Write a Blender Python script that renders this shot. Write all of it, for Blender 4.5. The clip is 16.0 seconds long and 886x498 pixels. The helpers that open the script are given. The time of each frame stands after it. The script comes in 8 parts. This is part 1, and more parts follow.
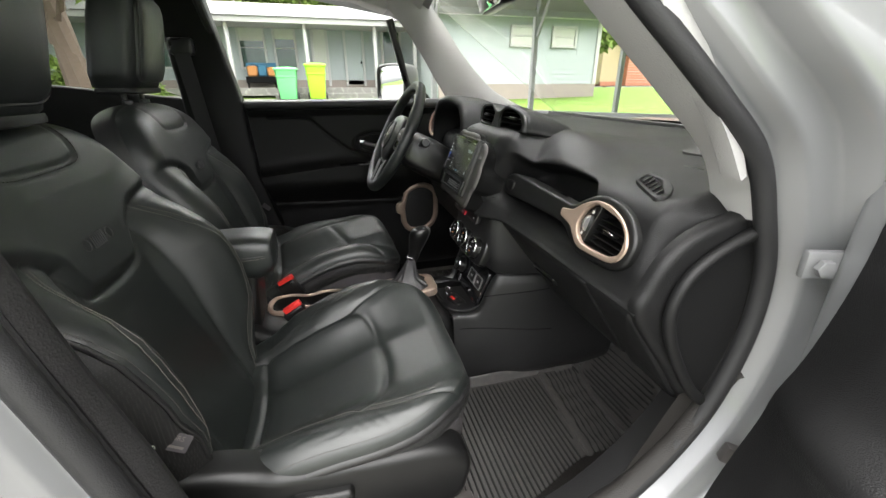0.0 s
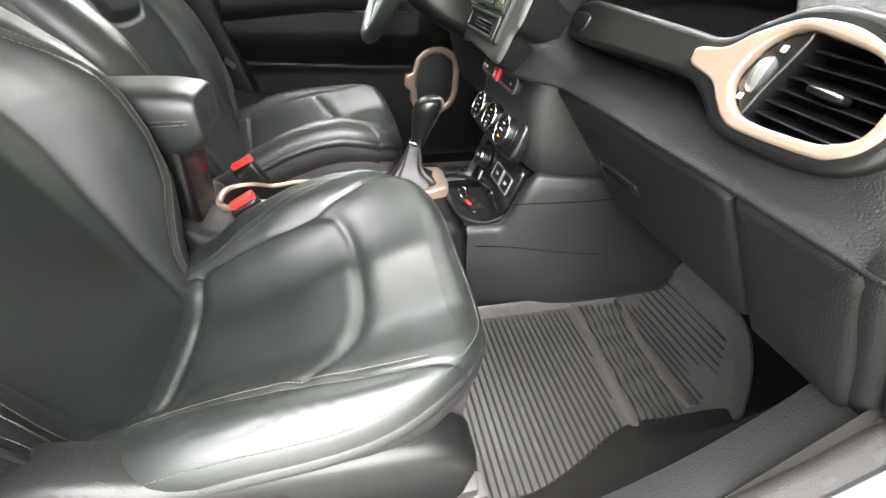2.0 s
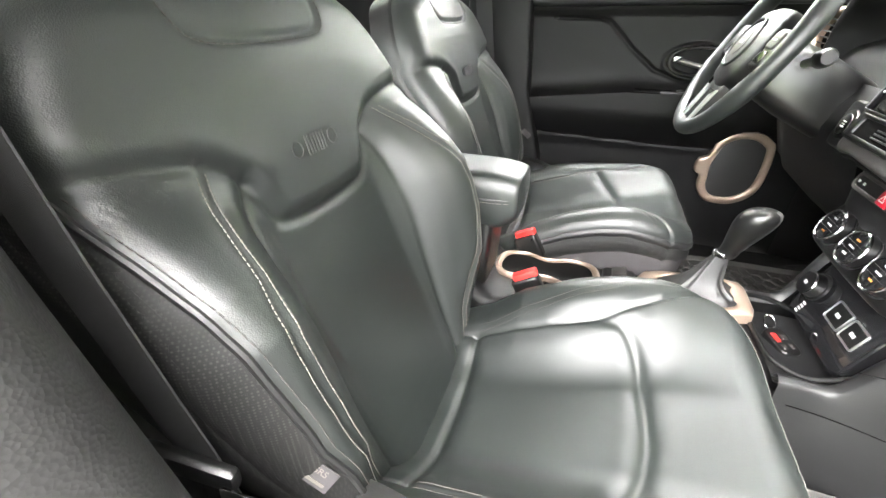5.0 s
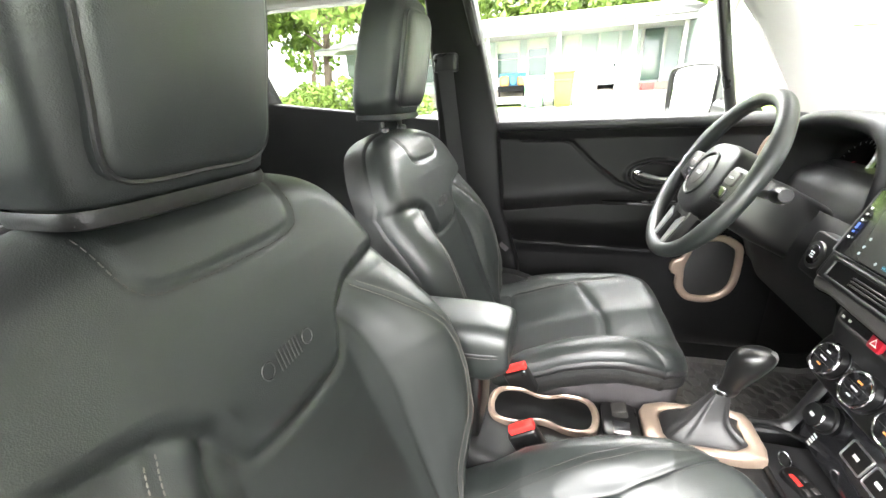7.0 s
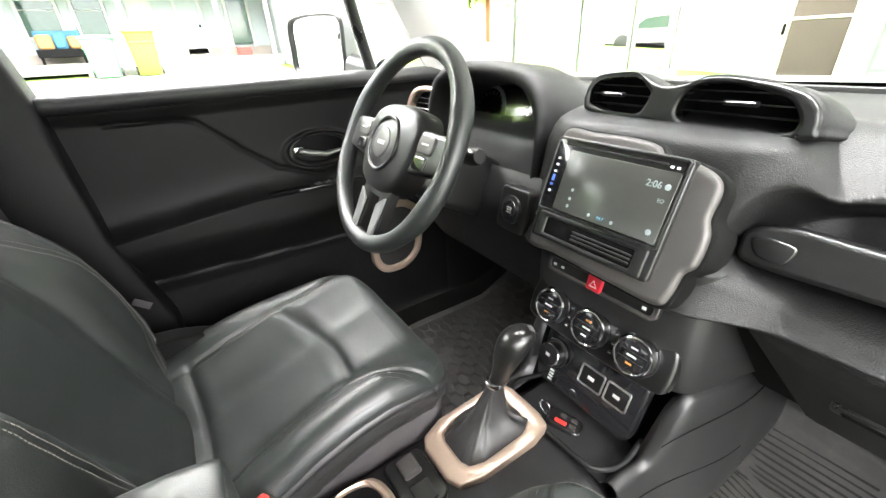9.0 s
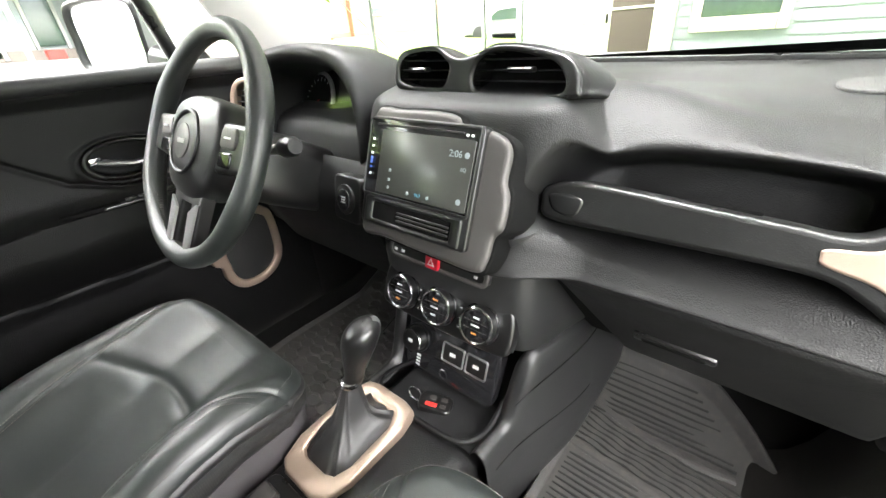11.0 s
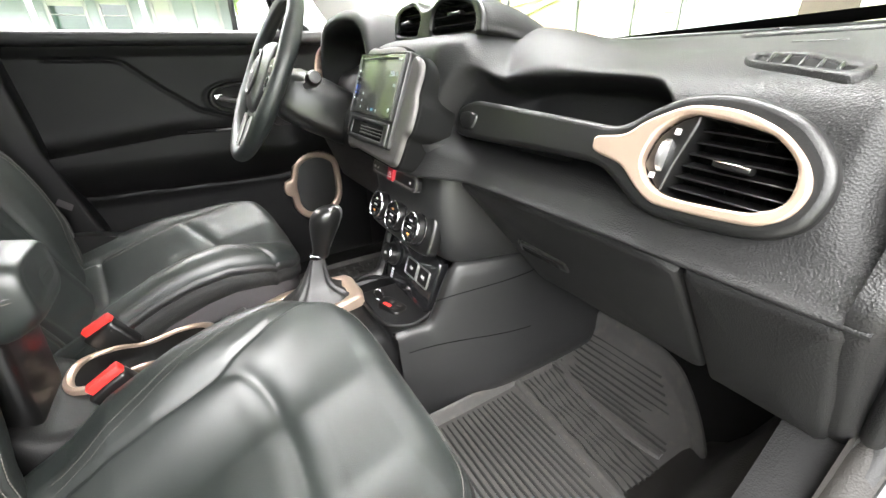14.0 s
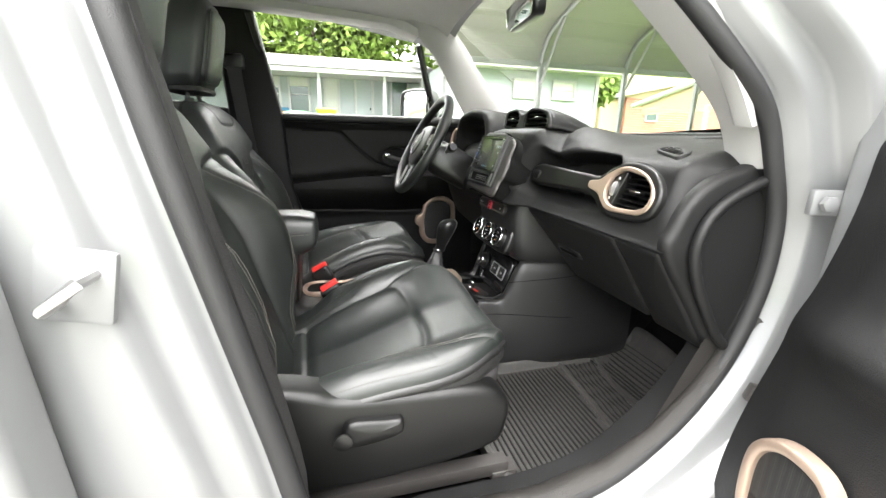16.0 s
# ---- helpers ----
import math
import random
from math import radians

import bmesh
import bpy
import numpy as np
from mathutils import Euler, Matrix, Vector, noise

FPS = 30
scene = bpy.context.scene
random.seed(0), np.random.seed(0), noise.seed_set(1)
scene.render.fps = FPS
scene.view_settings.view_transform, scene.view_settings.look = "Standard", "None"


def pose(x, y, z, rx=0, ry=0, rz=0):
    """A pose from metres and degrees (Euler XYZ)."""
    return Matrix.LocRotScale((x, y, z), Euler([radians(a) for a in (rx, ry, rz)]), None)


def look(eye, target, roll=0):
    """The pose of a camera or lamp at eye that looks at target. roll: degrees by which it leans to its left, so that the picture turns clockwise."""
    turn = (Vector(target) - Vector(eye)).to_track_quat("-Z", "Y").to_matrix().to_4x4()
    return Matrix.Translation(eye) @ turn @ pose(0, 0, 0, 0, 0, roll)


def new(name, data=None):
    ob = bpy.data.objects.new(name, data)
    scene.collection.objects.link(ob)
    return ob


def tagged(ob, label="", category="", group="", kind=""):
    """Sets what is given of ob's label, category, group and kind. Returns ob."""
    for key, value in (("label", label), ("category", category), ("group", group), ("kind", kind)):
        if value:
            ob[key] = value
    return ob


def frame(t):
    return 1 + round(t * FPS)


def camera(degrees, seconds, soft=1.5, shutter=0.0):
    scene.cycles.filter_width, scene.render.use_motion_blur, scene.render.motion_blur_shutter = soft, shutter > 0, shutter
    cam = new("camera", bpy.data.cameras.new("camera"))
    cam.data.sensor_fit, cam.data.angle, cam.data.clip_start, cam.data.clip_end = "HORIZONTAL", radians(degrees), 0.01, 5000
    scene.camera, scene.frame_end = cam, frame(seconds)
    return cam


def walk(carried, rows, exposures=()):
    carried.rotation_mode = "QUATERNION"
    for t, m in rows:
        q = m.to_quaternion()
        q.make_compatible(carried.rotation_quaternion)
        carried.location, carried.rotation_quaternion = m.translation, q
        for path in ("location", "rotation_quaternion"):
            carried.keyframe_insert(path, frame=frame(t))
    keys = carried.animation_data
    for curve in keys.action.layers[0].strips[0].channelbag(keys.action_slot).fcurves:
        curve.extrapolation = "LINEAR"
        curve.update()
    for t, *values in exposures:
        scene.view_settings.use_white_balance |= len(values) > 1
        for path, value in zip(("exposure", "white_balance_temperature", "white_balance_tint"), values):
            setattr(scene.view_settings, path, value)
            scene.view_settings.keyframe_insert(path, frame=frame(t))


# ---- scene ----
cam = camera(96.1, 16.0)
PATH = [
    (0, (0.0965, -0.9863, 1.1331), (0.3421, -0.0927, 0.7576), -0.23),
    (0.5, (0.1199, -0.9037, 1.1220), (0.3794, -0.0341, 0.7018), 0.46),
    (1, (0.1366, -0.8332, 1.0874), (0.3924, 0.0038, 0.6036), 1.23),
    (1.5, (0.1558, -0.7672, 1.0321), (0.3839, 0.0387, 0.4857), 1.93),
    (2, (0.1717, -0.7293, 0.9942), (0.3572, 0.0529, 0.3994), 2.75),
    (2.5, (0.1651, -0.7277, 0.9820), (0.2854, 0.0481, 0.3627), 2.81),
    (3, (0.1376, -0.7278, 0.9817), (0.1797, 0.0537, 0.3592), 2.65),
    (3.5, (0.1110, -0.7176, 0.9859), (0.0681, 0.0699, 0.3710), 2.14),
    (4, (0.0875, -0.7056, 0.9970), (-0.0366, 0.0877, 0.4010), 1.56),
    (4.5, (0.0610, -0.6928, 1.0131), (-0.1525, 0.1051, 0.4493), 0.68),
    (5, (0.0381, -0.6805, 1.0513), (-0.2658, 0.1224, 0.5385), -0.56),
    (5.2, (0.0292, -0.6718, 1.0687), (-0.3078, 0.1311, 0.5771), -0.98),
    (7.3, (-0.0030, -0.5594, 1.1626), (-0.2372, 0.3517, 0.8232), -4.97),
    (7.5, (-0.0199, -0.5188, 1.1583), (-0.1482, 0.4099, 0.8104), -4.5),
    (8, (-0.0370, -0.4279, 1.1623), (0.0836, 0.4902, 0.7847), -3.74),
    (8.5, (-0.0361, -0.3522, 1.1523), (0.2834, 0.4987, 0.7353), -3.54),
    (9, (-0.0062, -0.2903, 1.1373), (0.4668, 0.4642, 0.6824), -2.96),
    (9.5, (0.0280, -0.2542, 1.1298), (0.5999, 0.4126, 0.6520), -2.48),
    (9.7, (0.0365, -0.2418, 1.1242), (0.6414, 0.3949, 0.6459), -1.97),
    (11.8, (0.0955, -0.4328, 1.1049), (0.7533, 0.1487, 0.6262), -4.71),
    (12, (0.1018, -0.4545, 1.1011), (0.7563, 0.1304, 0.6220), -5.11),
    (12.5, (0.1410, -0.5143, 1.0866), (0.7787, 0.0840, 0.6016), -5.45),
    (13, (0.1715, -0.5766, 1.0732), (0.7803, 0.0582, 0.5974), -4.97),
    (13.5, (0.1655, -0.6144, 1.0301), (0.7158, 0.0939, 0.5879), -3.04),
    (14, (0.1524, -0.6498, 1.0058), (0.6069, 0.1313, 0.5777), -1.78),
    (14.5, (0.1212, -0.6869, 1.0054), (0.4355, 0.1728, 0.6027), -1.27),
    (15, (0.0968, -0.7776, 0.9949), (0.3312, 0.1265, 0.6378), -0.28),
    (15.5, (0.0586, -0.9027, 0.9991), (0.2881, 0.0178, 0.6831), 0.57),
    (16, (-0.0085, -1.0791, 1.0117), (0.2474, -0.1509, 0.7416), 1.23),
]
EXPO = [(0.0, 2.75), (0.5, 3.18), (1.0, 3.77), (1.5, 4.17), (2.0, 4.5), (3.5, 4.97), (5.2, 5.17), (7.5, 4.89), (9.0, 4.69), (12.5, 4.39), (14.5, 4.56), (15.5, 4.49), (16.0, 3.62)]
walk(cam, [(t, look(eye, target, roll)) for t, eye, target, roll in PATH], EXPO)

# ---- world and light: a bright overcast day ----
world = bpy.data.worlds.new("sky")
scene.world = world
world.use_nodes = True
wn = world.node_tree.nodes
sky = wn.new("ShaderNodeTexSky")
sky.sky_type = "NISHITA"
sky.sun_disc = False
SUN_EL, SUN_AZ = radians(80), radians(92)
sky.sun_elevation, sky.sun_rotation = SUN_EL, SUN_AZ
sky.air_density, sky.dust_density, sky.ozone_density = 1.0, 3.0, 1.0
grey = wn.new("ShaderNodeHueSaturation")      # cloud cover takes the blue out of the sky
grey.inputs["Saturation"].default_value = 0.12
world.node_tree.links.new(sky.outputs[0], grey.inputs["Color"])
world.node_tree.links.new(grey.outputs[0], wn["Background"].inputs[0])
wn["Background"].inputs[1].default_value = 0.13
sun = bpy.data.lights.new("sun", "SUN")
sun.energy, sun.angle, sun.color = 2.8, radians(146), (1.0, 0.97, 0.92)
sun_ob = new("sun", sun)
sun_ob.matrix_world = look((0, 0, 30), (-math.sin(SUN_AZ) * math.cos(SUN_EL) * 10, -math.cos(SUN_AZ) * math.cos(SUN_EL) * 10, 30 - math.sin(SUN_EL) * 10))


# ---- materials ----
def material(name, colour, rough=0.5, metal=0.0, spec=0.5, vary=0.15, scale=8.0, grain=0.0, grain_scale=400.0, grain_kind="voronoi",
             rough_vary=0.08, coat=0.0, second=None, second_scale=30.0, object_random=0.0):
    m = bpy.data.materials.new(name)
    m.use_nodes = True
    nt = m.node_tree
    n, l = nt.nodes, nt.links
    p = n["Principled BSDF"]
    p.inputs["Metallic"].default_value = metal
    p.inputs["Specular IOR Level"].default_value = spec
    p.inputs["Coat Weight"].default_value = coat
    p.inputs["Coat Roughness"].default_value = 0.08
    tc = n.new("ShaderNodeTexCoord")
    big = n.new("ShaderNodeTexNoise")
    big.inputs["Scale"].default_value, big.inputs["Detail"].default_value = scale, 6
    l.new(tc.outputs["Object"], big.inputs["Vector"])
    mix = n.new("ShaderNodeMix")
    mix.data_type = "RGBA"
    dark = [c * (1 - vary) for c in colour]
    lite = [min(1, c * (1 + vary)) for c in colour]
    mix.inputs["A"].default_value, mix.inputs["B"].default_value = (*dark, 1), (*lite, 1)
    l.new(big.outputs["Fac"], mix.inputs["Factor"])
    out = mix.outputs["Result"]
    if second:
        fine = n.new("ShaderNodeTexNoise")
        fine.inputs["Scale"].default_value, fine.inputs["Detail"].default_value = second_scale, 8
        l.new(tc.outputs["Object"], fine.inputs["Vector"])
        ramp = n.new("ShaderNodeMapRange")
        ramp.inputs["From Min"].default_value, ramp.inputs["From Max"].default_value = 0.52, 0.72
        l.new(fine.outputs["Fac"], ramp.inputs["Value"])
        m2 = n.new("ShaderNodeMix")
        m2.data_type = "RGBA"
        m2.inputs["B"].default_value = (*second, 1)
        l.new(ramp.outputs["Result"], m2.inputs["Factor"])
        l.new(out, m2.inputs["A"])
        out = m2.outputs["Result"]
    if object_random:
        info = n.new("ShaderNodeObjectInfo")
        hv = n.new("ShaderNodeHueSaturation")
        mr = n.new("ShaderNodeMapRange")
        mr.inputs["To Min"].default_value, mr.inputs["To Max"].default_value = 1 - object_random, 1 + object_random
        l.new(info.outputs["Random"], mr.inputs["Value"])
        l.new(mr.outputs["Result"], hv.inputs["Value"])
        l.new(out, hv.inputs["Color"])
        out = hv.outputs["Color"]
    l.new(out, p.inputs["Base Color"])
    rr = n.new("ShaderNodeMapRange")
    rr.inputs["To Min"].default_value, rr.inputs["To Max"].default_value = max(0, rough - rough_vary), min(1, rough + rough_vary)
    l.new(big.outputs["Fac"], rr.inputs["Value"])
    l.new(rr.outputs["Result"], p.inputs["Roughness"])
    if grain:
        if grain_kind == "voronoi":
            g = n.new("ShaderNodeTexVoronoi")
            g.inputs["Scale"].default_value = grain_scale
            src = g.outputs["Distance"]
        elif grain_kind == "wave":
            g = n.new("ShaderNodeTexWave")
            g.inputs["Scale"].default_value, g.inputs["Distortion"].default_value = grain_scale, 0.4
            src = g.outputs["Fac"]
        elif grain_kind == "checker":
            g = n.new("ShaderNodeTexChecker")
            g.inputs["Scale"].default_value = grain_scale
            src = g.outputs["Fac"]
        else:
            g = n.new("ShaderNodeTexNoise")
            g.inputs["Scale"].default_value, g.inputs["Detail"].default_value = grain_scale, 4
            src = g.outputs["Fac"]
        l.new(tc.outputs["Object"], g.inputs["Vector"])
        b = n.new("ShaderNodeBump")
        b.inputs["Strength"].default_value, b.inputs["Distance"].default_value = grain, 0.0015
        l.new(src, b.inputs["Height"])
        l.new(b.outputs["Normal"], p.inputs["Normal"])
    return m


def glass(name, tint=(1, 1, 1), rough=0.0):
    m = bpy.data.materials.new(name)
    m.use_nodes = True
    p = m.node_tree.nodes["Principled BSDF"]
    p.inputs["Base Color"].default_value = (*tint, 1)
    p.inputs["Roughness"].default_value = rough
    p.inputs["Transmission Weight"].default_value = 1.0
    p.inputs["IOR"].default_value = 1.12
    p.inputs["Specular IOR Level"].default_value = 0.5
    return m


def glow(name, colour, strength):
    m = bpy.data.materials.new(name)
    m.use_nodes = True
    p = m.node_tree.nodes["Principled BSDF"]
    p.inputs["Base Color"].default_value = (*[c * 0.3 for c in colour], 1)
    p.inputs["Emission Color"].default_value = (*colour, 1)
    p.inputs["Emission Strength"].default_value = strength
    return m


LEATHER = material("black_leather", (0.0118, 0.0146, 0.0136), 0.42, spec=0.9, vary=0.3, scale=9, grain=0.14, grain_scale=950, rough_vary=0.07)
LEATHER2 = material("bolster_leather", (0.0115, 0.0112, 0.0115), 0.45, spec=0.8, vary=0.25, scale=12, grain=0.18, grain_scale=850, rough_vary=0.08)
MESHCLOTH = material("perforated_cloth", (0.030, 0.030, 0.030), 0.6, vary=0.2, grain=1.0, grain_scale=210, grain_kind="checker")
nt_ = MESHCLOTH.node_tree           # small pale weave knots on the dark cloth
vo = nt_.nodes.new("ShaderNodeTexVoronoi")
vo.inputs["Scale"].default_value, vo.inputs["Randomness"].default_value = 360, 0.0
mr_ = nt_.nodes.new("ShaderNodeMapRange")
mr_.inputs["From Min"].default_value, mr_.inputs["From Max"].default_value = 0.42, 0.22
mx_ = nt_.nodes.new("ShaderNodeMix")
mx_.data_type = "RGBA"
mx_.inputs["A"].default_value, mx_.inputs["B"].default_value = (0.010, 0.010, 0.010, 1), (0.040, 0.039, 0.037, 1)
tc_ = nt_.nodes.new("ShaderNodeTexCoord")
nt_.links.new(tc_.outputs["Object"], vo.inputs["Vector"])
nt_.links.new(vo.outputs["Distance"], mr_.inputs["Value"])
nt_.links.new(mr_.outputs["Result"], mx_.inputs["Factor"])
nt_.links.new(mx_.outputs["Result"], nt_.nodes["Principled BSDF"].inputs["Base Color"])
SKIRT = material("grey_seat_cloth", (0.072, 0.067, 0.070), 0.9, spec=0.2, vary=0.2, grain=0.5, grain_scale=900, grain_kind="noise")
PLASTIC = material("grained_black_plastic", (0.0080, 0.0080, 0.0082), 0.48, spec=0.30, vary=0.2, scale=6, grain=0.27, grain_scale=640)
SMOOTH = material("smooth_black_plastic", (0.006, 0.006, 0.006), 0.30, spec=0.7, vary=0.2, scale=10, grain=0.1, grain_scale=700)
SOFT = material("satin_black_plastic", (0.0055, 0.0055, 0.0055), 0.40, spec=0.45, vary=0.2, scale=9, grain=0.09, grain_scale=600)
GREYTRIM = material("graphite_trim", (0.075, 0.070, 0.068), 0.42, metal=0.35, vary=0.12, grain=0.08, grain_scale=900)
GLOSS = material("gloss_black", (0.012, 0.012, 0.013), 0.12, vary=0.1, coat=0.6)
# near-black: colours a few black parts and paints deep shade in recesses
DARK = material("black_and_shade", (0.004, 0.004, 0.004), 0.8, spec=0.1)
CONS = material("satin_console_plastic", (0.014, 0.014, 0.0143), 0.42, spec=0.55, vary=0.2, scale=7, grain=0.15, grain_scale=700)
POST = material("pillar_black_plastic", (0.020, 0.0195, 0.0197), 0.62, spec=0.4, vary=0.2, scale=8, grain=0.22, grain_scale=420)
# darker copy of the black plastic, shade of the driver's side painted in
SHADEP = material("shaded_side_plastic", (0.0034, 0.0034, 0.0036), 0.48, spec=0.26, vary=0.2, scale=6, grain=0.25, grain_scale=620)
RUBBER = material("rubber_seal", (0.014, 0.014, 0.0147), 0.6, vary=0.2, grain=0.15, grain_scale=700)
MATRUB = material("rubber_mat", (0.062, 0.060, 0.058), 0.42, vary=0.35, scale=5, grain=0.35, grain_scale=800, grain_kind="noise", second=(0.080, 0.075, 0.068), second_scale=55)
SILL = material("satin_sill_plastic", (0.0065, 0.0065, 0.0067), 0.52, spec=0.24, vary=0.25, scale=7, grain=0.2, grain_scale=520)
RIBR = material("black_rib_rubber", (0.018, 0.0175, 0.017), 0.5, spec=0.4, vary=0.3, scale=20)
# lighter copy of SILL, door light on the footwell put into the colour
KICK = material("lit_sill_plastic", (0.021, 0.0195, 0.018), 0.58, spec=0.3, vary=0.4, scale=9, grain=0.25, grain_scale=520)
CARPET = material("black_carpet", (0.010, 0.0096, 0.0096), 0.95, spec=0.1, vary=0.35, scale=30, grain=1.0, grain_scale=1500, grain_kind="noise")
TAN = material("champagne_trim", (0.44, 0.335, 0.265), 0.34, metal=0.65, vary=0.06, grain=0.04, grain_scale=1200)
CHROME = material("chrome", (0.75, 0.75, 0.76), 0.12, metal=1.0, vary=0.05)
SATIN = material("satin_silver", (0.50, 0.50, 0.50), 0.32, metal=0.9, vary=0.06)
WHITE = material("silver_white_paint", (0.20, 0.203, 0.207), 0.34, metal=0.25, vary=0.05, coat=0.5, scale=4)
HEAD = material("grey_headliner", (0.44, 0.435, 0.42), 0.95, spec=0.1, vary=0.06, scale=20, grain=0.4, grain_scale=900, grain_kind="noise")
PILLAR = material("grey_pillar_trim", (0.37, 0.365, 0.355), 0.7, spec=0.3, vary=0.05, grain=0.25, grain_scale=500)
THREAD = material("grey_thread", (0.155, 0.145, 0.13), 0.8, spec=0.2)
THREAD2 = material("dark_thread", (0.085, 0.08, 0.075), 0.8, spec=0.2)
RED = material("red_plastic", (0.72, 0.035, 0.03), 0.35, vary=0.1)
HAZ = material("hazard_red", (0.5, 0.01, 0.03), 0.3, vary=0.1)
BELT = material("belt_webbing", (0.03, 0.03, 0.031), 0.75, vary=0.15, grain=0.6, grain_scale=260, grain_kind="wave")
# base lifted to grey: the glare haze on the displays is painted in
SCREEN = material("hazed_screen_glass", (0.045, 0.046, 0.042), 0.20, spec=0.9, vary=0.1)
MARK = material("white_print", (0.6, 0.6, 0.6), 0.6)
ORANGE = material("orange_print", (0.7, 0.25, 0.06), 0.5)
BLUE = glow("blue_key_light", (0.08, 0.2, 0.9), 0.02)
ICON = glow("screen_icon", (0.7, 0.8, 0.85), 0.006)
CYAN = glow("screen_digits", (0.1, 0.45, 0.7), 0.025)
GLASS = glass("window_glass", (0.97, 0.99, 0.98))
TINTED = glass("tinted_glass", (0.55, 0.58, 0.55))
MIRROR = material("mirror_glass", (0.8, 0.82, 0.82), 0.02, metal=1.0, vary=0.0, rough_vary=0.0)


# ---- mesh helpers ----
def mk(name, V, F, mat, parent=None, label="", smooth=38.0, normals=None):
    me = bpy.data.meshes.new(name)
    me.from_pydata([tuple(v) for v in V], [], [tuple(f) for f in F])
    me.validate()
    me.materials.append(mat)
    me.polygons.foreach_set("use_smooth", [True] * len(me.polygons))
    if normals is None:
        me.set_sharp_from_angle(angle=radians(smooth))
    else:
        me.normals_split_custom_set_from_vertices([tuple(v) for v in normals])
    me.update()
    ob = new(name, me)
    if parent is not None:
        ob.parent = parent
        if parent.parent is None:
            ob.matrix_parent_inverse = Matrix.Translation(-parent.location)
    if label:
        ob["label"] = label
    return ob


def grid_normals(P, towards, close_v=True):
    """Smooth normals over a table of points, on the side of the given way."""
    du = np.gradient(P, axis=0)
    dv = np.roll(P, -1, 1) - np.roll(P, 1, 1) if close_v else np.gradient(P, axis=1)
    N = np.cross(du, dv)
    N /= np.linalg.norm(N, axis=-1)[..., None] + 1e-12
    return N * np.where((N * np.array(towards)).sum(-1) < 0, -1, 1)[..., None]


def ccw(poly):
    P = np.array(poly, float)
    a = P[:, 0] * np.roll(P[:, 1], -1) - P[:, 1] * np.roll(P[:, 0], -1)
    return P if a.sum() > 0 else P[::-1]


def holed(outline, holes, depth, bevel, m):
    """A plate with openings right through it, rims rounded, face towards local +z."""
    O = ccw(outline)
    V, F = [], []
    bm = bmesh.new()
    edges = []
    for k, loop in enumerate([O] + [ccw(h) for h in holes]):
        n = len(loop)
        tg = np.roll(loop, -1, 0) - np.roll(loop, 1, 0)
        nn = np.stack([tg[:, 1], -tg[:, 0]], 1) / (np.linalg.norm(tg, axis=1)[:, None] + 1e-9)
        nn = nn if k == 0 else -nn
        rows = [np.c_[loop, np.full(n, -depth)]] + [np.c_[loop - nn * bevel * (1 - math.cos(a)), np.full(n, bevel * (math.sin(a) - 1))] for a in np.linspace(0, math.pi / 2, 5)]
        v, f = grid(rows, close_v=True)
        o = len(V)
        V += [tuple(p) for p in v]
        F += [tuple(i + o for i in (q if k == 0 else q[::-1])) for q in f]
        vs = [bm.verts.new(p) for p in rows[-1]]
        edges += [bm.edges.new((vs[i], vs[(i + 1) % n])) for i in range(n)]
    bmesh.ops.triangle_fill(bm, use_beauty=True, edges=edges, normal=(0, 0, 1))
    bm.verts.index_update()
    o = len(V)
    V += [tuple(v.co) for v in bm.verts]
    for f in bm.faces:
        q = tuple(v.index + o for v in f.verts)
        F.append(q if f.normal.z >= 0 else q[::-1])
    bm.free()
    return [tuple(m @ Vector(v)) for v in V], F


def part(name, bm, mat, parent=None, label="", smooth=38.0):
    me = bpy.data.meshes.new(name)
    bm.normal_update()
    bm.to_mesh(me)
    bm.free()
    me.materials.append(mat)
    me.polygons.foreach_set("use_smooth", [True] * len(me.polygons))
    me.set_sharp_from_angle(angle=radians(smooth))
    ob = new(name, me)
    if parent is not None:
        ob.parent = parent
        if parent.parent is None:
            ob.matrix_parent_inverse = Matrix.Translation(-parent.location)
    if label:
        ob["label"] = label
    return ob


def thing(name, label, category, at=(0, 0, 0), group="", kind=""):
    e = new(name)
    e.empty_display_size = 0.05
    e.location = at
    return tagged(e, label, category, group, kind)


def join(*pieces):
    V, F = [], []
    for v, f in pieces:
        o = len(V)
        V += [tuple(p) for p in v]
        F += [tuple(i + o for i in q) for q in f]
    return V, F


def moved(vf, m):
    return [tuple(m @ Vector(v)) for v in vf[0]], vf[1]


def grid(P, close_u=False, close_v=False):
    """Faces over a table of points P[u][v]."""
    nu, nv = len(P), len(P[0])
    V = [p for row in P for p in row]
    F = []
    for i in range(nu if close_u else nu - 1):
        for j in range(nv if close_v else nv - 1):
            a, b = i * nv + j, i * nv + (j + 1) % nv
            c, d = ((i + 1) % nu) * nv + (j + 1) % nv, ((i + 1) % nu) * nv + j
            F.append((a, b, c, d))
    return V, F


def spline(pts, n, closed=False):
    """Catmull-Rom through pts, n points."""
    P = np.array(pts, float)
    k = len(P)
    out = []
    for q in np.linspace(0, k if closed else k - 1, n, endpoint=not closed):
        i = int(min(math.floor(q), (k if closed else k - 1) - 1))
        t = q - i
        g = (lambda j: P[j % k]) if closed else (lambda j: P[min(max(j, 0), k - 1)])
        a, b, c, d = g(i - 1), g(i), g(i + 1), g(i + 2)
        out.append(0.5 * (2 * b + (c - a) * t + (2 * a - 5 * b + 4 * c - d) * t**2 + (3 * b - a - 3 * c + d) * t**3))
    return np.array(out)


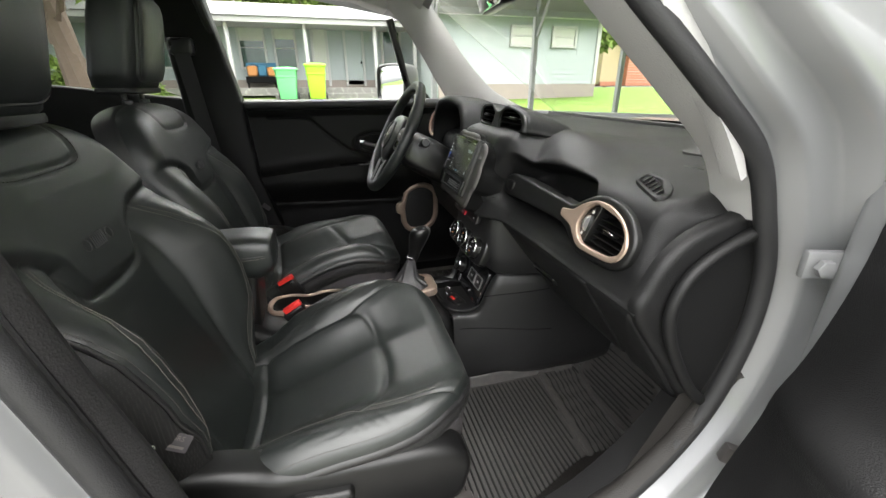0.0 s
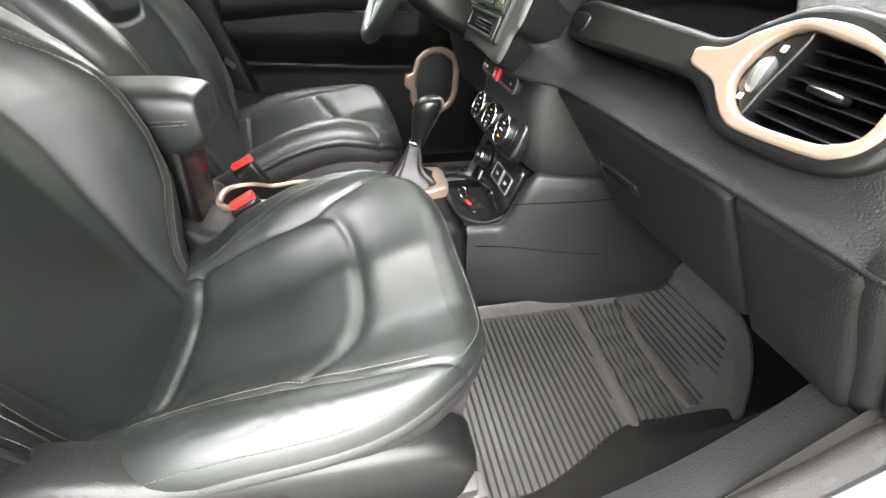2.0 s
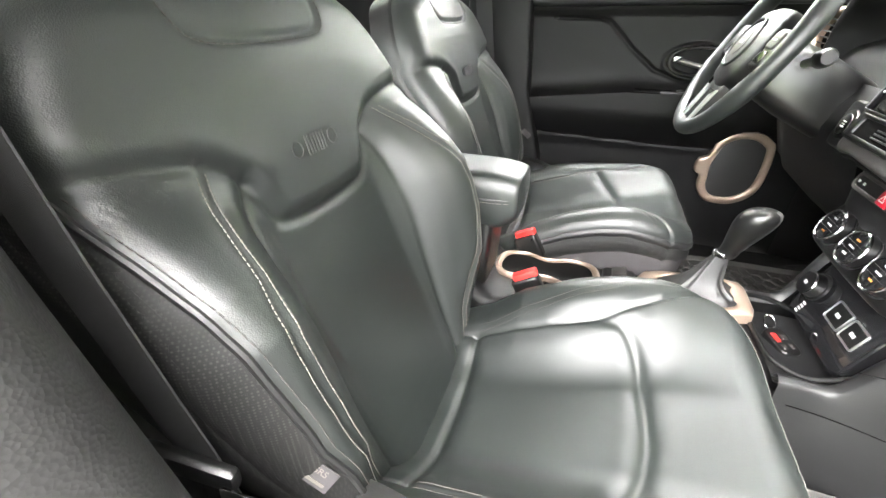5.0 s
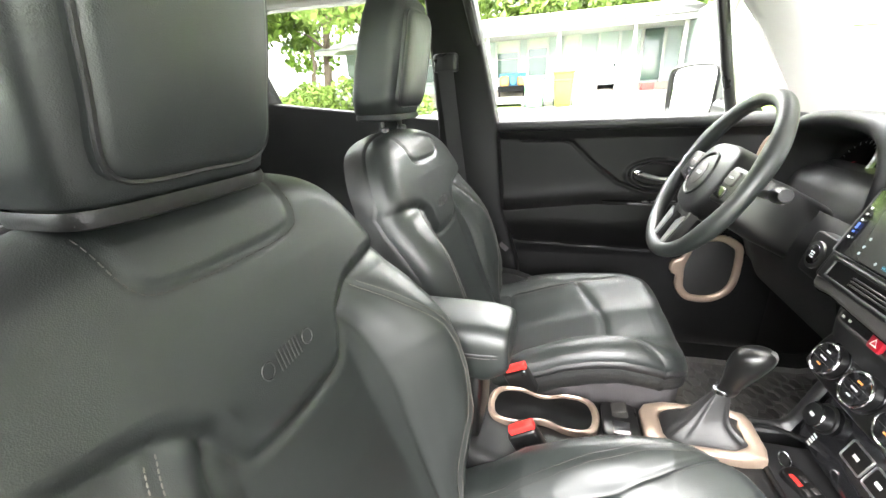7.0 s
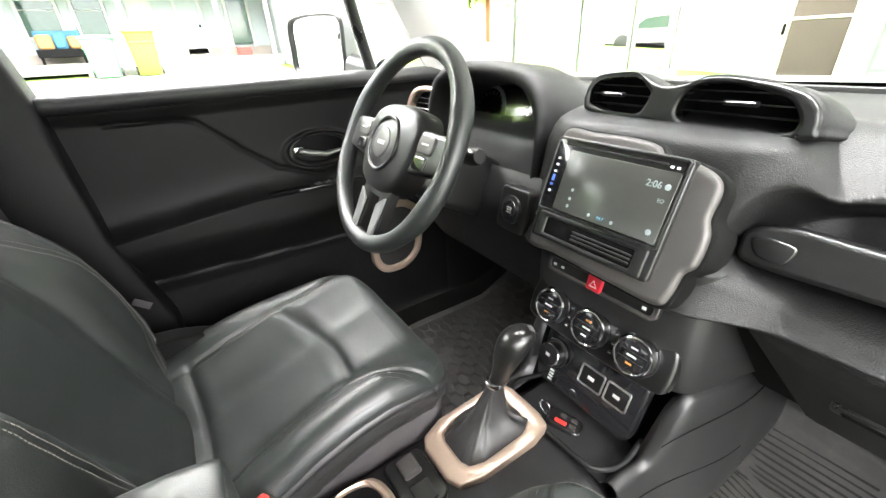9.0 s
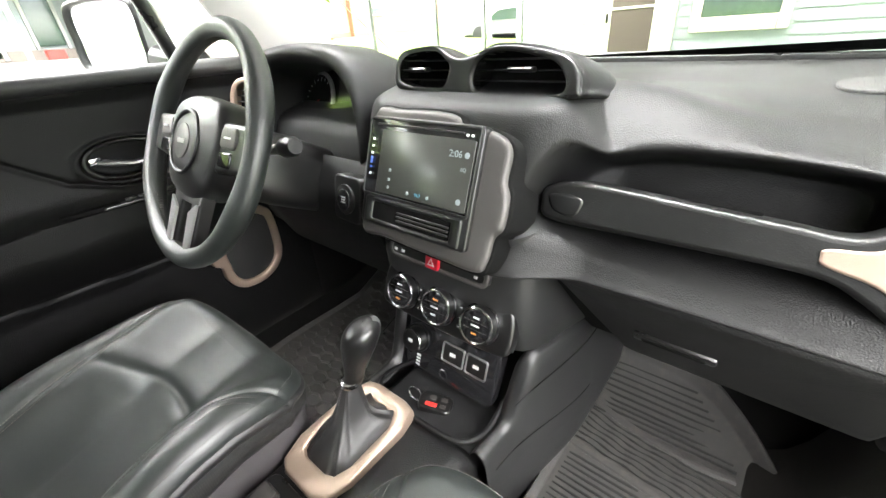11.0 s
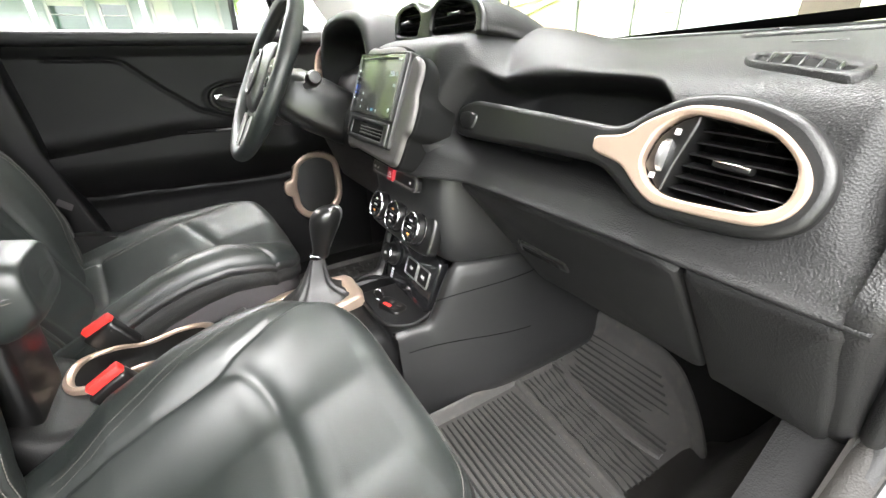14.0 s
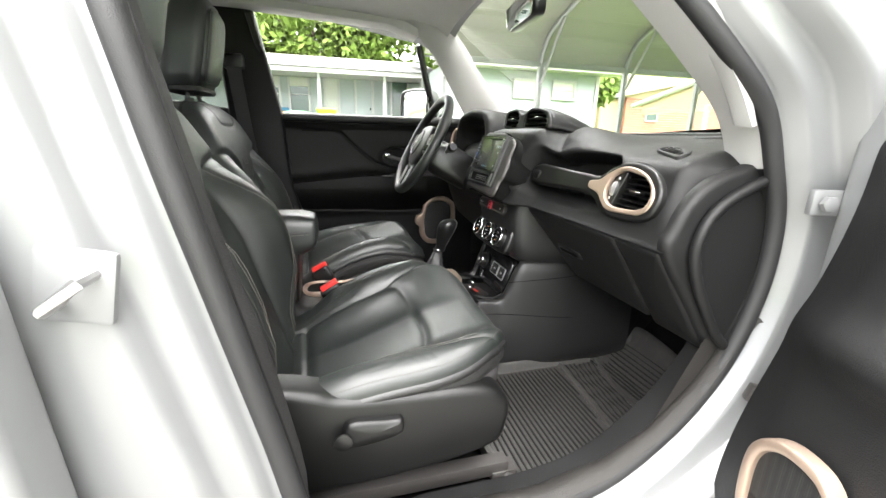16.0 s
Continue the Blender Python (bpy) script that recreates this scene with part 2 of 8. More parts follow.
def tube(pts, radius, segs=10, closed=False, flat=1.0, cap=True, up=(0, 0, 1)):
    """A round (or flattened) bar along pts; radius may be a list."""
    P = [Vector(p) for p in pts]
    n = len(P)
    R = radius if hasattr(radius, "__len__") else [radius] * n
    rows = []
    for i, p in enumerate(P):
        a, b = (P[(i - 1) % n], P[(i + 1) % n]) if closed else (P[max(i - 1, 0)], P[min(i + 1, n - 1)])
        t = (b - a).normalized()
        s = t.cross(Vector(up))
        s = s.normalized() if s.length > 1e-4 else t.orthogonal().normalized()
        w = s.cross(t)
        rows.append([p + float(R[i]) * (math.cos(q) * s + math.sin(q) * flat * w) for q in np.linspace(0, 2 * math.pi, segs, endpoint=False)])
    V, F = grid(rows, close_u=closed, close_v=True)
    if cap and not closed:
        F += [tuple(range(segs))[::-1], tuple(range((n - 1) * segs, n * segs))]
    return V, F


def box(size, r=0.004, segs=2, m=None):
    """A box with rounded edges, centred, size in metres."""
    bm = bmesh.new()
    bmesh.ops.create_cube(bm, size=1)
    bmesh.ops.scale(bm, vec=size, verts=bm.verts)
    r = min(r, 0.49 * min(size))
    if r > 0:
        bmesh.ops.bevel(bm, geom=bm.edges[:], offset=r, segments=segs, profile=0.5, affect="EDGES")
    if m is not None:
        bmesh.ops.transform(bm, matrix=m, verts=bm.verts)
    bm.verts.ensure_lookup_table()
    out = [tuple(v.co) for v in bm.verts], [tuple(v.index for v in f.verts) for f in bm.faces]
    bm.free()
    return out


def plate(outline, depth, bevel=0.003, m=None, dome=0.0):
    """A plate over a 2D outline (counter-clockwise in local x, y), its face towards local +z, rounded rim."""
    O = np.array(outline, float)
    n = len(O)
    c = O.mean(0)
    prev, nxt = np.roll(O, 1, 0), np.roll(O, -1, 0)
    tg = nxt - prev
    nrm = np.stack([tg[:, 1], -tg[:, 0]], 1)
    nrm /= np.linalg.norm(nrm, axis=1)[:, None] + 1e-9
    rows = [np.c_[O, np.full(n, -depth)]]
    for a in np.linspace(0, math.pi / 2, 4):
        rows.append(np.c_[O - nrm * bevel * (1 - math.cos(a)), np.full(n, -bevel + bevel * math.sin(a))])
    if dome:
        for k in (0.75, 0.5, 0.25):
            rows.append(np.c_[c + (O - nrm * bevel - c) * k, np.full(n, dome * (1 - k * k))])
    V, F = grid(rows, close_v=True)
    F.append(tuple(range(n))[::-1])
    F.append(tuple(range((len(rows) - 1) * n, len(rows) * n)))
    if m is not None:
        V = [tuple(m @ Vector(v)) for v in V]
    return list(V), F


def frame_ring(outer, inner, depth, round_=0.003, m=None, lift=0.0):
    """A frame between two outlines with the same number of points; face towards local +z."""
    A, B = np.array(outer, float), np.array(inner, float)
    n = len(A)
    prof = [(0.0, -depth), (0.0, -round_), (0.06, -0.3 * round_), (0.16, 0.0), (0.5, lift), (0.84, 0.0), (0.94, -0.3 * round_), (1.0, -round_), (1.0, -depth)]
    rows = [np.c_[A + (B - A) * k, np.full(n, z)] for k, z in prof]
    V, F = grid(rows, close_v=True)
    if m is not None:
        V = [tuple(m @ Vector(v)) for v in V]
    return list(V), F


def cyl(r, h, segs=32, bevel=0.002, m=None, r2=None):
    a = np.linspace(0, 2 * math.pi, segs, endpoint=False)
    r2 = r if r2 is None else r2
    rows = []
    for q, z in ((r, 0), (r2, h - bevel), (r2 - bevel * 0.3, h - bevel * 0.3), (r2 - bevel, h)):
        rows.append(np.c_[q * np.cos(a), q * np.sin(a), np.full(segs, z)])
    V, F = grid(rows, close_v=True)
    F += [tuple(range(segs))[::-1], tuple(range(3 * segs, 4 * segs))]
    if m is not None:
        V = [tuple(m @ Vector(v)) for v in V]
    return list(V), F


def basis(origin, xaxis, zaxis):
    """A frame with local x and z along the given ways."""
    z = Vector(zaxis).normalized()
    x = (Vector(xaxis) - z * Vector(xaxis).dot(z)).normalized()
    y = z.cross(x)
    return Matrix(((x.x, y.x, z.x, origin[0]), (x.y, y.y, z.y, origin[1]), (x.z, y.z, z.z, origin[2]), (0, 0, 0, 1)))


def rrect(w, h, r, k=6):
    pts = []
    for cx, cy, a0 in ((w / 2 - r, h / 2 - r, 0), (-w / 2 + r, h / 2 - r, 90), (-w / 2 + r, -h / 2 + r, 180), (w / 2 - r, -h / 2 + r, 270)):
        for a in np.linspace(a0, a0 + 90, k):
            pts.append((cx + r * math.cos(radians(a)), cy + r * math.sin(radians(a))))
    return np.array(pts)


def away(X, Y, line):
    """How far the points (X, Y) lie from a polyline."""
    best = np.full(X.shape, 9.0)
    for (ax, ay), (bx, by) in zip(line[:-1], line[1:]):
        dx, dy = bx - ax, by - ay
        t = np.clip(((X - ax) * dx + (Y - ay) * dy) / (dx * dx + dy * dy + 1e-12), 0, 1)
        best = np.minimum(best, np.hypot(X - ax - t * dx, Y - ay - t * dy))
    return best


def inside(X, Y, poly):
    hit = np.zeros(X.shape, bool)
    for (ax, ay), (bx, by) in zip(poly, np.roll(poly, -1, 0)):
        c = ((ay > Y) != (by > Y)) & (X < (bx - ax) * (Y - ay) / (by - ay + 1e-12) + ax)
        hit ^= c
    return hit


def ss(a, b, x):
    t = np.clip((np.asarray(x, float) - a) / (b - a), 0, 1)
    return t * t * (3 - 2 * t)


def stitches(path, surf, mat, parent, pitch=0.006, size=0.0009, fill=0.68, name="stitching", label=""):
    """Single stitches along a 2D path laid on the surface surf(a, b) -> points."""
    P = np.array(path, float)
    seg = np.r_[0, np.cumsum(np.hypot(*np.diff(P, axis=0).T))]
    n = max(2, int(seg[-1] / pitch))
    at = lambda e: [np.interp((np.arange(n) + e) * seg[-1] / n, seg, P[:, k]) for k in (0, 1)]
    A, B = np.stack(surf(*at(0.0)), -1), np.stack(surf(*at(fill)), -1)
    out = [tube([a, (a + b) / 2, b], [size * 0.7, size, size * 0.7], 5) for a, b in zip(A, B)]
    V, F = join(*out)
    ob = mk(name, V, F, mat, parent, label)
    ob["kind"] = "stuff"
    return ob


def words(text, size, m, mat, parent, name="lettering", align="CENTER"):
    cu = bpy.data.curves.new(name, "FONT")
    cu.body, cu.size, cu.align_x, cu.align_y = text, size, align, "CENTER"
    cu.extrude = 0.0002
    tmp = new(name, cu)
    bpy.context.view_layer.update()
    got = tmp.to_mesh()
    V = [tuple(m @ v.co) for v in got.vertices]
    F = [tuple(p.vertices) for p in got.polygons]
    tmp.to_mesh_clear()
    bpy.data.objects.remove(tmp)
    return mk(name, V, F, mat, parent)


# ---- front seats ----
# seat plans are drawn with +y to the car's middle; the driver's seat is the mirror image
def superpoint(th, a_front, a_rear, b, n_in, n_out, n_rear):
    c, s = math.cos(th), math.sin(th)
    a, n = (a_front, n_in if s >= 0 else n_out) if c >= 0 else (a_rear, n_rear)
    return a * math.copysign(abs(c) ** (2 / n), c), b * math.copysign(abs(s) ** (2 / n), s)


CUSH_CX = 0.055
CUSH_OUT = np.array([superpoint(t, 0.252, 0.26, 0.227, 5.0, 3.0, 5.0) for t in np.linspace(0, 2 * math.pi, 432, endpoint=False)]) + (CUSH_CX, 0)
C_ARC = [(0.050, 0.143), (0.095, 0.142), (0.128, 0.131), (0.149, 0.100), (0.157, 0.050), (0.160, 0.000), (0.158, -0.035), (0.148, -0.076), (0.126, -0.116), (0.098, -0.153)]
C_IN = [(-0.18, 0.142), (-0.09, 0.138), (0.0, 0.138), (0.06, 0.140), (0.112, 0.148), (0.165, 0.166), (0.21, 0.190), (0.25, 0.216), (0.27, 0.232)]
C_OUTER = [(-0.18, -0.150), (-0.07, -0.151), (0.0, -0.155), (0.10, -0.165), (0.17, -0.171), (0.22, -0.176), (0.26, -0.178), (0.29, -0.172)]
C_REAR = [(-0.088, -0.146), (-0.082, 0.0), (-0.088, 0.134)]
C_IN = [tuple(p) for p in spline(C_IN, 40)]
C_OUTER = [tuple(p) for p in spline(C_OUTER, 40)]
C_ARC = [tuple(p) for p in spline(C_ARC, 44)]


def cushion_top(x, y):
    x, y = np.asarray(x, float), np.asarray(y, float)
    z = np.interp(x, [-0.2, -0.15, -0.1, -0.05, 0.0, 0.05, 0.1, 0.15, 0.2, 0.26, 0.31], [0.515, 0.520, 0.533, 0.550, 0.568, 0.586, 0.602, 0.617, 0.632, 0.646, 0.650])
    z = z + np.interp(x, [-0.2, -0.15, -0.075, -0.025, 0.065, 0.12, 0.17, 0.23, 0.30], [0.040, 0.044, 0.058, 0.083, 0.096, 0.094, 0.085, 0.056, 0.022]) * ss(0.055, 0.198, y)
    z = z + (0.094 * ss(0.055, 0.200, -y) - 0.004 * ss(0.190, 0.23, -y)) * (1 - 0.46 * ss(-0.05, 0.22, x))
    z = z - 0.008 * np.exp(-((x - 0.03) / 0.09) ** 2 - (y / 0.1) ** 2)
    e = away(x, y, np.r_[CUSH_OUT, CUSH_OUT[:1]])
    R = 0.036
    k = np.clip(1 - e / R, 0, 1)
    z = z - R * 0.9 * (1 - np.sqrt(np.clip(1 - k * k, 0, 1)))
    for line, d, w in ((C_ARC, 0.0052, 0.0075), (C_IN, 0.0042, 0.0034), (C_OUTER, 0.0040, 0.0034), (C_REAR, 0.007, 0.007)):
        q = away(x, y, line)
        z = z - d * np.exp(-(q / w) ** 2) + 0.0015 * np.exp(-((q - 0.022) / 0.012) ** 2)
    # sitting creases fan out from the outer seam
    for i in range(9):
        c = 0.0 + 0.017 * i
        q = away(x, y, [(c - 0.02, -0.170), (c - 0.012, -0.188), (c + 0.004, -0.206)])
        z = z - 0.0006 * np.exp(-(q / 0.0024) ** 2)
    return z


def build_seat(yc, xo=0.0, outer=-1, head=(0.0, 0.0), back=(0.0, 0.0, 1.0)):
    """A front seat: outer is the side of its valance and lever."""
    M = -outer
    outer = -1
    body_y = yc + 0.017 * outer

    def smk(name, V, F, mat, parent=None, label="", smooth=38.0, normals=None):
        if M < 0:
            V = [(p[0], 2 * yc - p[1], p[2]) for p in V]
            F = [tuple(f)[::-1] for f in F]
            normals = None if normals is None else [(p[0], -p[1], p[2]) for p in normals]
        return mk(name, V, F, mat, parent, label, smooth, normals)

    T = thing("front_seat", "black leather bucket front seat with pale double stitching", "car seat", (xo + 0.05, yc, 0.36), "front seats")
    rings = np.r_[np.linspace(0.0006, 0.8, 76), np.linspace(0.81, 0.985, 28), [0.993, 0.998, 1.0]]
    C = np.array((CUSH_CX, 0.0))
    P = C + rings[:, None, None] * (CUSH_OUT - C)
    Z = cushion_top(P[..., 0], P[..., 1])
    rim = Z[-1]
    pts = np.concatenate([P, Z[..., None]], -1)
    n = len(CUSH_OUT)
    NN = grid_normals(pts, (0, 0, 1))
    X, Y = P[..., 0], P[..., 1]
    seam_in = np.interp(X, [p[0] for p in C_IN], [p[1] for p in C_IN])
    seam_out = np.interp(X, [p[0] for p in C_OUTER], [p[1] for p in C_OUTER])
    arc_x = np.interp(Y, [p[1] for p in C_ARC[::-1]], [p[0] for p in C_ARC[::-1]])
    reg = np.where(Y > seam_in, 1, np.where(Y < seam_out, 2, np.where(X > arc_x, 3, np.where(X < -0.085, 4, 0))))
    shift = np.array((xo, yc, 0.0))
    names = ("cushion_centre", "cushion_bolster", "cushion_bolster", "cushion_front", "cushion_rear_roll")
    for r in range(5):
        V, F, N, at = [], [], [], {}
        for i in range(len(rings) - 1):
            for j in range(n):
                if reg[i, j] == r:
                    q = []
                    for a, b in ((i, j), (i, (j + 1) % n), (i + 1, (j + 1) % n), (i + 1, j)):
                        if (a, b) not in at:
                            at[a, b] = len(V)
                            V.append(pts[a, b] + shift)
                            N.append(NN[a, b])
                        q.append(at[a, b])
                    F.append(tuple(q[::-1]))
        smk(names[r], V, F, LEATHER, T, normals=N)
    # leather side, piping and textured band under the rim
    rows = []
    for k, out in ((0.0, 0.0), (0.004, 0.0035), (0.010, 0.004), (0.015, 0.001), (0.017, -0.001)):
        d = (CUSH_OUT - C) / np.linalg.norm(CUSH_OUT - C, axis=1)[:, None]
        rows.append(np.c_[CUSH_OUT + d * out, rim - k] + shift)
    V, F = grid(rows, close_v=True)
    smk("piping", V, F, LEATHER2, T, smooth=75)
    rows = []
    low = np.interp(CUSH_OUT[:, 0], [-0.2, 0.1, 0.25, 0.31], [0.048, 0.042, 0.030, 0.028])
    for k, out in ((0, -0.001), (0.3, 0.002), (0.7, 0.001), (1.0, -0.006)):
        rows.append(np.c_[CUSH_OUT + d * out, rim - 0.017 - k * low] + shift)
    V, F = grid(rows, close_v=True)
    smk("textured_band", V, F, MESHCLOTH, T, "dark carbon-textured cloth band", smooth=75)
    rows = []
    for k, out in ((0, -0.006), (0.5, -0.010), (1.0, -0.02)):
        zb = rim - 0.017 - low
        rows.append(np.c_[CUSH_OUT + d * out, zb + (0.455 - zb) * k] + shift)
    V, F = grid(rows, close_v=True)
    F.append(tuple(range(2 * n, 3 * n)))
    smk("cushion_skirt", V, F, SKIRT, T, "charcoal cloth skirt", smooth=75)
    surf = lambda a, b: (a + xo, M * b + yc, cushion_top(a, b) + 0.0012)
    for off in (0.005, -0.005):
        stitches([(a, b + off + 0.004) for a, b in C_OUTER[5:29]], surf, THREAD, T, 0.0043, 0.0006)
        stitches([(a, b + off + 0.010 + 0.024 * float(ss(-0.10, 0.09, a)) - 0.014 * float(ss(0.13, 0.19, a))) for a, b in C_IN[5:31]], surf, THREAD2, T, 0.0043, 0.0006)
    ring = [tuple(C + (p - C) * 0.972) for p in CUSH_OUT[np.r_[300:432, 0:132]]]
    stitches(ring, surf, THREAD2, T, 0.006, 0.0007)

    # backrest: a recline curve carries a plane of (width, height)
    out = spline([(0, 0.475), (0.11, 0.482), (0.178, 0.53), (0.222, 0.64), (0.250, 0.76), (0.260, 0.86), (0.255, 0.945), (0.234, 1.02), (0.185, 1.075), (0.10, 1.100),
                  (0, 1.106)], 150)
    B_OUT = np.r_[out, (out * (-1, 1))[::-1][1:-1]][::-1]
    nb = len(B_OUT)
    BC = np.array((0.0, 0.78))
    B_V = [tuple(p) for p in spline([(0.268, 0.957), (0.215, 0.955), (0.172, 0.950), (0.134, 0.940), (0.108, 0.922), (0.096, 0.900), (0.087, 0.879), (0.078, 0.868), (0.062, 0.8625), (0.03, 0.8595), (0.0, 0.859)], 44)]
    B_V = [tuple(p) for p in np.r_[np.array(B_V), (np.array(B_V) * (-1, 1))[::-1][1:]]]
    B_SEAM = [tuple(p) for p in spline([(0.104, 0.915), (0.122, 0.88), (0.130, 0.80), (0.126, 0.72), (0.120, 0.62), (0.115, 0.52), (0.114, 0.48)], 40)]
    B_CREST = [tuple(p) for p in spline([(0.140, 0.942), (0.163, 0.910), (0.180, 0.875), (0.195, 0.84), (0.201, 0.805), (0.200, 0.765), (0.192, 0.715), (0.172, 0.655), (0.153, 0.59), (0.142, 0.53), (0.138, 0.50)], 40)]
    B_TAB = [tuple(p) for p in spline([(-0.098, 1.085), (-0.094, 1.050), (-0.075, 1.032), (0.0, 1.028), (0.075, 1.032), (0.094, 1.050), (0.098, 1.085)], 30)]

    def base_curve(z):
        return np.interp(z, [0.47, 0.52, 0.58, 0.64, 0.70, 0.76, 0.82, 0.88, 0.94, 1.0, 1.05, 1.11],
                         [-0.095, -0.108, -0.130, -0.156, -0.182, -0.207, -0.229, -0.247, -0.262, -0.281, -0.303, -0.336])

    def back_front(y, z):
        y, z = np.asarray(y, float), np.asarray(z, float)
        ay = np.abs(y)
        wing = np.interp(z, [0.47, 0.55, 0.60, 0.636, 0.688, 0.757, 0.80, 0.83, 0.865, 0.90, 0.935, 0.97, 1.0], [0.0, 0.012, 0.030, 0.050, 0.077, 0.095, 0.098, 0.095, 0.078, 0.052, 0.020, 0.006, 0.0])
        dsp = back[2] * wing * (ss(0.095, 0.196, ay) - 0.16 * ss(0.205, 0.25, ay))
        up = inside(y, z, np.array(B_V + [(-0.3, 1.2), (0.3, 1.2)]))
        dv = away(y, z, B_V)
        dsp = dsp + np.where(up, 0.010 * ss(0, 0.022, dv), 0.0)
        dsp = dsp - 0.0035 * np.exp(-(dv / 0.006) ** 2)
        for sgn in (1, -1):
            q = away(y, z, [(sgn * a, b) for a, b in B_SEAM])
            dsp = dsp - 0.004 * np.exp(-(q / 0.006) ** 2) + 0.002 * np.exp(-((q - 0.02) / 0.01) ** 2)
            dsp = dsp - 0.0028 * np.exp(-(away(y, z, [(sgn * a, b) for a, b in B_CREST]) / 0.0045) ** 2)
        dsp = dsp - 0.004 * np.exp(-(away(y, z, B_TAB) / 0.005) ** 2)
        e = away(y, z, np.r_[B_OUT, B_OUT[:1]])
        R = 0.045
        k = np.clip(1 - e / R, 0, 1)
        dsp = dsp - R * 1.0 * (1 - np.sqrt(np.clip(1 - k * k, 0, 1)))
        slope = 0.28
        return base_curve(z) + dsp * 0.96, z + dsp * slope

    back_shift = shift + np.array((back[0], back[1], 0.0))
    rings = np.r_[np.linspace(0.0006, 0.78, 96), np.linspace(0.79, 0.985, 32), [0.993, 0.998, 1.0]]
    P = BC + rings[:, None, None] * (B_OUT - BC)
    Y, Zp = P[..., 0], P[..., 1]
    X3, Z3 = back_front(Y, Zp)
    pts = np.stack([X3, Y, Z3], -1) + back_shift
    NN = grid_normals(pts, (1, 0, 0.3))
    up = inside(Y, Zp, np.array(B_V + [(-0.3, 1.2), (0.3, 1.2)]))
    seam = np.interp(Zp, [p[1] for p in B_SEAM[::-1]], [p[0] for p in B_SEAM[::-1]])
    panel_y = lambda z: np.interp(z, [0.5, 0.6, 0.66, 0.73, 0.80, 0.86, 0.96], [0.168, 0.182, 0.200, 0.221, 0.229, 0.232, 0.240])
    reg = np.where(up, 0, np.where(np.abs(Y) > seam, np.where(Y > 0, 1, 2), 3))
    reg = np.where((np.abs(Y) > panel_y(Zp)) & (Zp < 0.965) & (Y * outer > 0), 4, reg)
    names = ("backrest_upper", "backrest_bolster", "backrest_bolster", "backrest_centre", "perforated_panel", "perforated_panel")
    for r in range(6):
        V, F, N, at = [], [], [], {}
        for i in range(len(rings) - 1):
            for j in range(nb):
                if reg[i, j] == r:
                    q = []
                    for a, b in ((i, j), (i, (j + 1) % nb), (i + 1, (j + 1) % nb), (i + 1, j)):
                        if (a, b) not in at:
                            at[a, b] = len(V)
                            V.append(pts[a, b])
                            N.append(NN[a, b])
                        q.append(at[a, b])
                    F.append(tuple(q))
        smk(names[r], V, F, MESHCLOTH if r > 3 else LEATHER, T, "perforated carbon-textured side panel" if r > 3 else "", normals=N)
    rim_z = np.linspace(0.56, 0.962, 60)
    rim_y = panel_y(rim_z)
    fx, fz = back_front(rim_y * outer, rim_z)
    V, F = tube(np.c_[fx, rim_y * outer, fz] + back_shift + (0.0005, 0, 0), 0.0036, 8, up=(1, 0, 0.3))
    smk("panel_piping", V, F, LEATHER2, T)
    edge = pts[-1]
    dirs = np.c_[np.zeros(nb), (B_OUT - BC) / np.linalg.norm(B_OUT - BC, axis=1)[:, None]]
    bolster = 0.05 + 0.045 * (1 - ss(0.86, 0.98, B_OUT[:, 1]))
    rows = [edge, edge + dirs * 0.003 - (0.006, 0, 0)]
    rows += [edge + dirs * o - np.c_[bolster * k, np.zeros(nb), bolster * k * 0.2] for k, o in ((0.15, 0.004), (0.6, 0.004), (1.0, 0.0))]
    V, F = grid(rows, close_v=True)
    cloth = [f for f in F if V[f[0]][1] < yc - 0.1 and V[f[0]][2] < 0.97]
    hide = [f for f in F if not (V[f[0]][1] < yc - 0.1 and V[f[0]][2] < 0.97)]
    for faces, mat, note in ((cloth, MESHCLOTH, "perforated carbon-textured side panel"), (hide, LEATHER2, "plain black side panel")):
        used = sorted({i for f in faces for i in f})
        at = {k: i for i, k in enumerate(used)}
        smk("backrest_side", [V[i] for i in used], [tuple(at[i] for i in f) for f in faces], mat, T, note, smooth=75)
    last = rows[-1]
    mid = last.mean(0)
    rows = [last] + [mid + (last - mid) * k - np.array((0.012, 0, 0)) * (1 - k) ** 0.5 for k in (0.98, 0.9, 0.6, 0.3, 0.05)]
    V, F = grid(rows, close_v=True)
    smk("back_shell", V, F, SOFT, T, smooth=75)
    bsurf = lambda a, b: (back_front(a, b)[0] + xo + back[0] + 0.0012, M * (a + back[1]) + yc, back_front(a, b)[1] + 0.0004)
    for sy in (1, -1):
        for off, thr in ((0.0055, THREAD), (-0.0055, THREAD)):
            stitches([(sy * (a + off), b) for a, b in B_CREST[1:37]], bsurf, thr, T, 0.0043, 0.00065)
    stitches([(a * 1.06, b - 0.004) for a, b in B_TAB], bsurf, THREAD2, T, 0.006, 0.0007)
    stitches([(outer * (panel_y(z) - 0.007), z) for z in np.linspace(0.60, 0.955, 40)], bsurf, THREAD2, T, 0.006, 0.0007)
    # pressed emblem: two rings and seven slots, plain
    for sy in (-1, 1):
        loop = [Vector(bsurf(sy * 0.031 + 0.008 * math.cos(a), 0.925 + 0.008 * math.sin(a))) - Vector((0.0007, 0, 0)) for a in np.linspace(0, 2 * math.pi, 20, endpoint=False)]
        V, F = tube(loop, 0.0009, 6, closed=True, up=(1, 0, 0.3))
        smk("pressed_ring", V, F, LEATHER2, T)
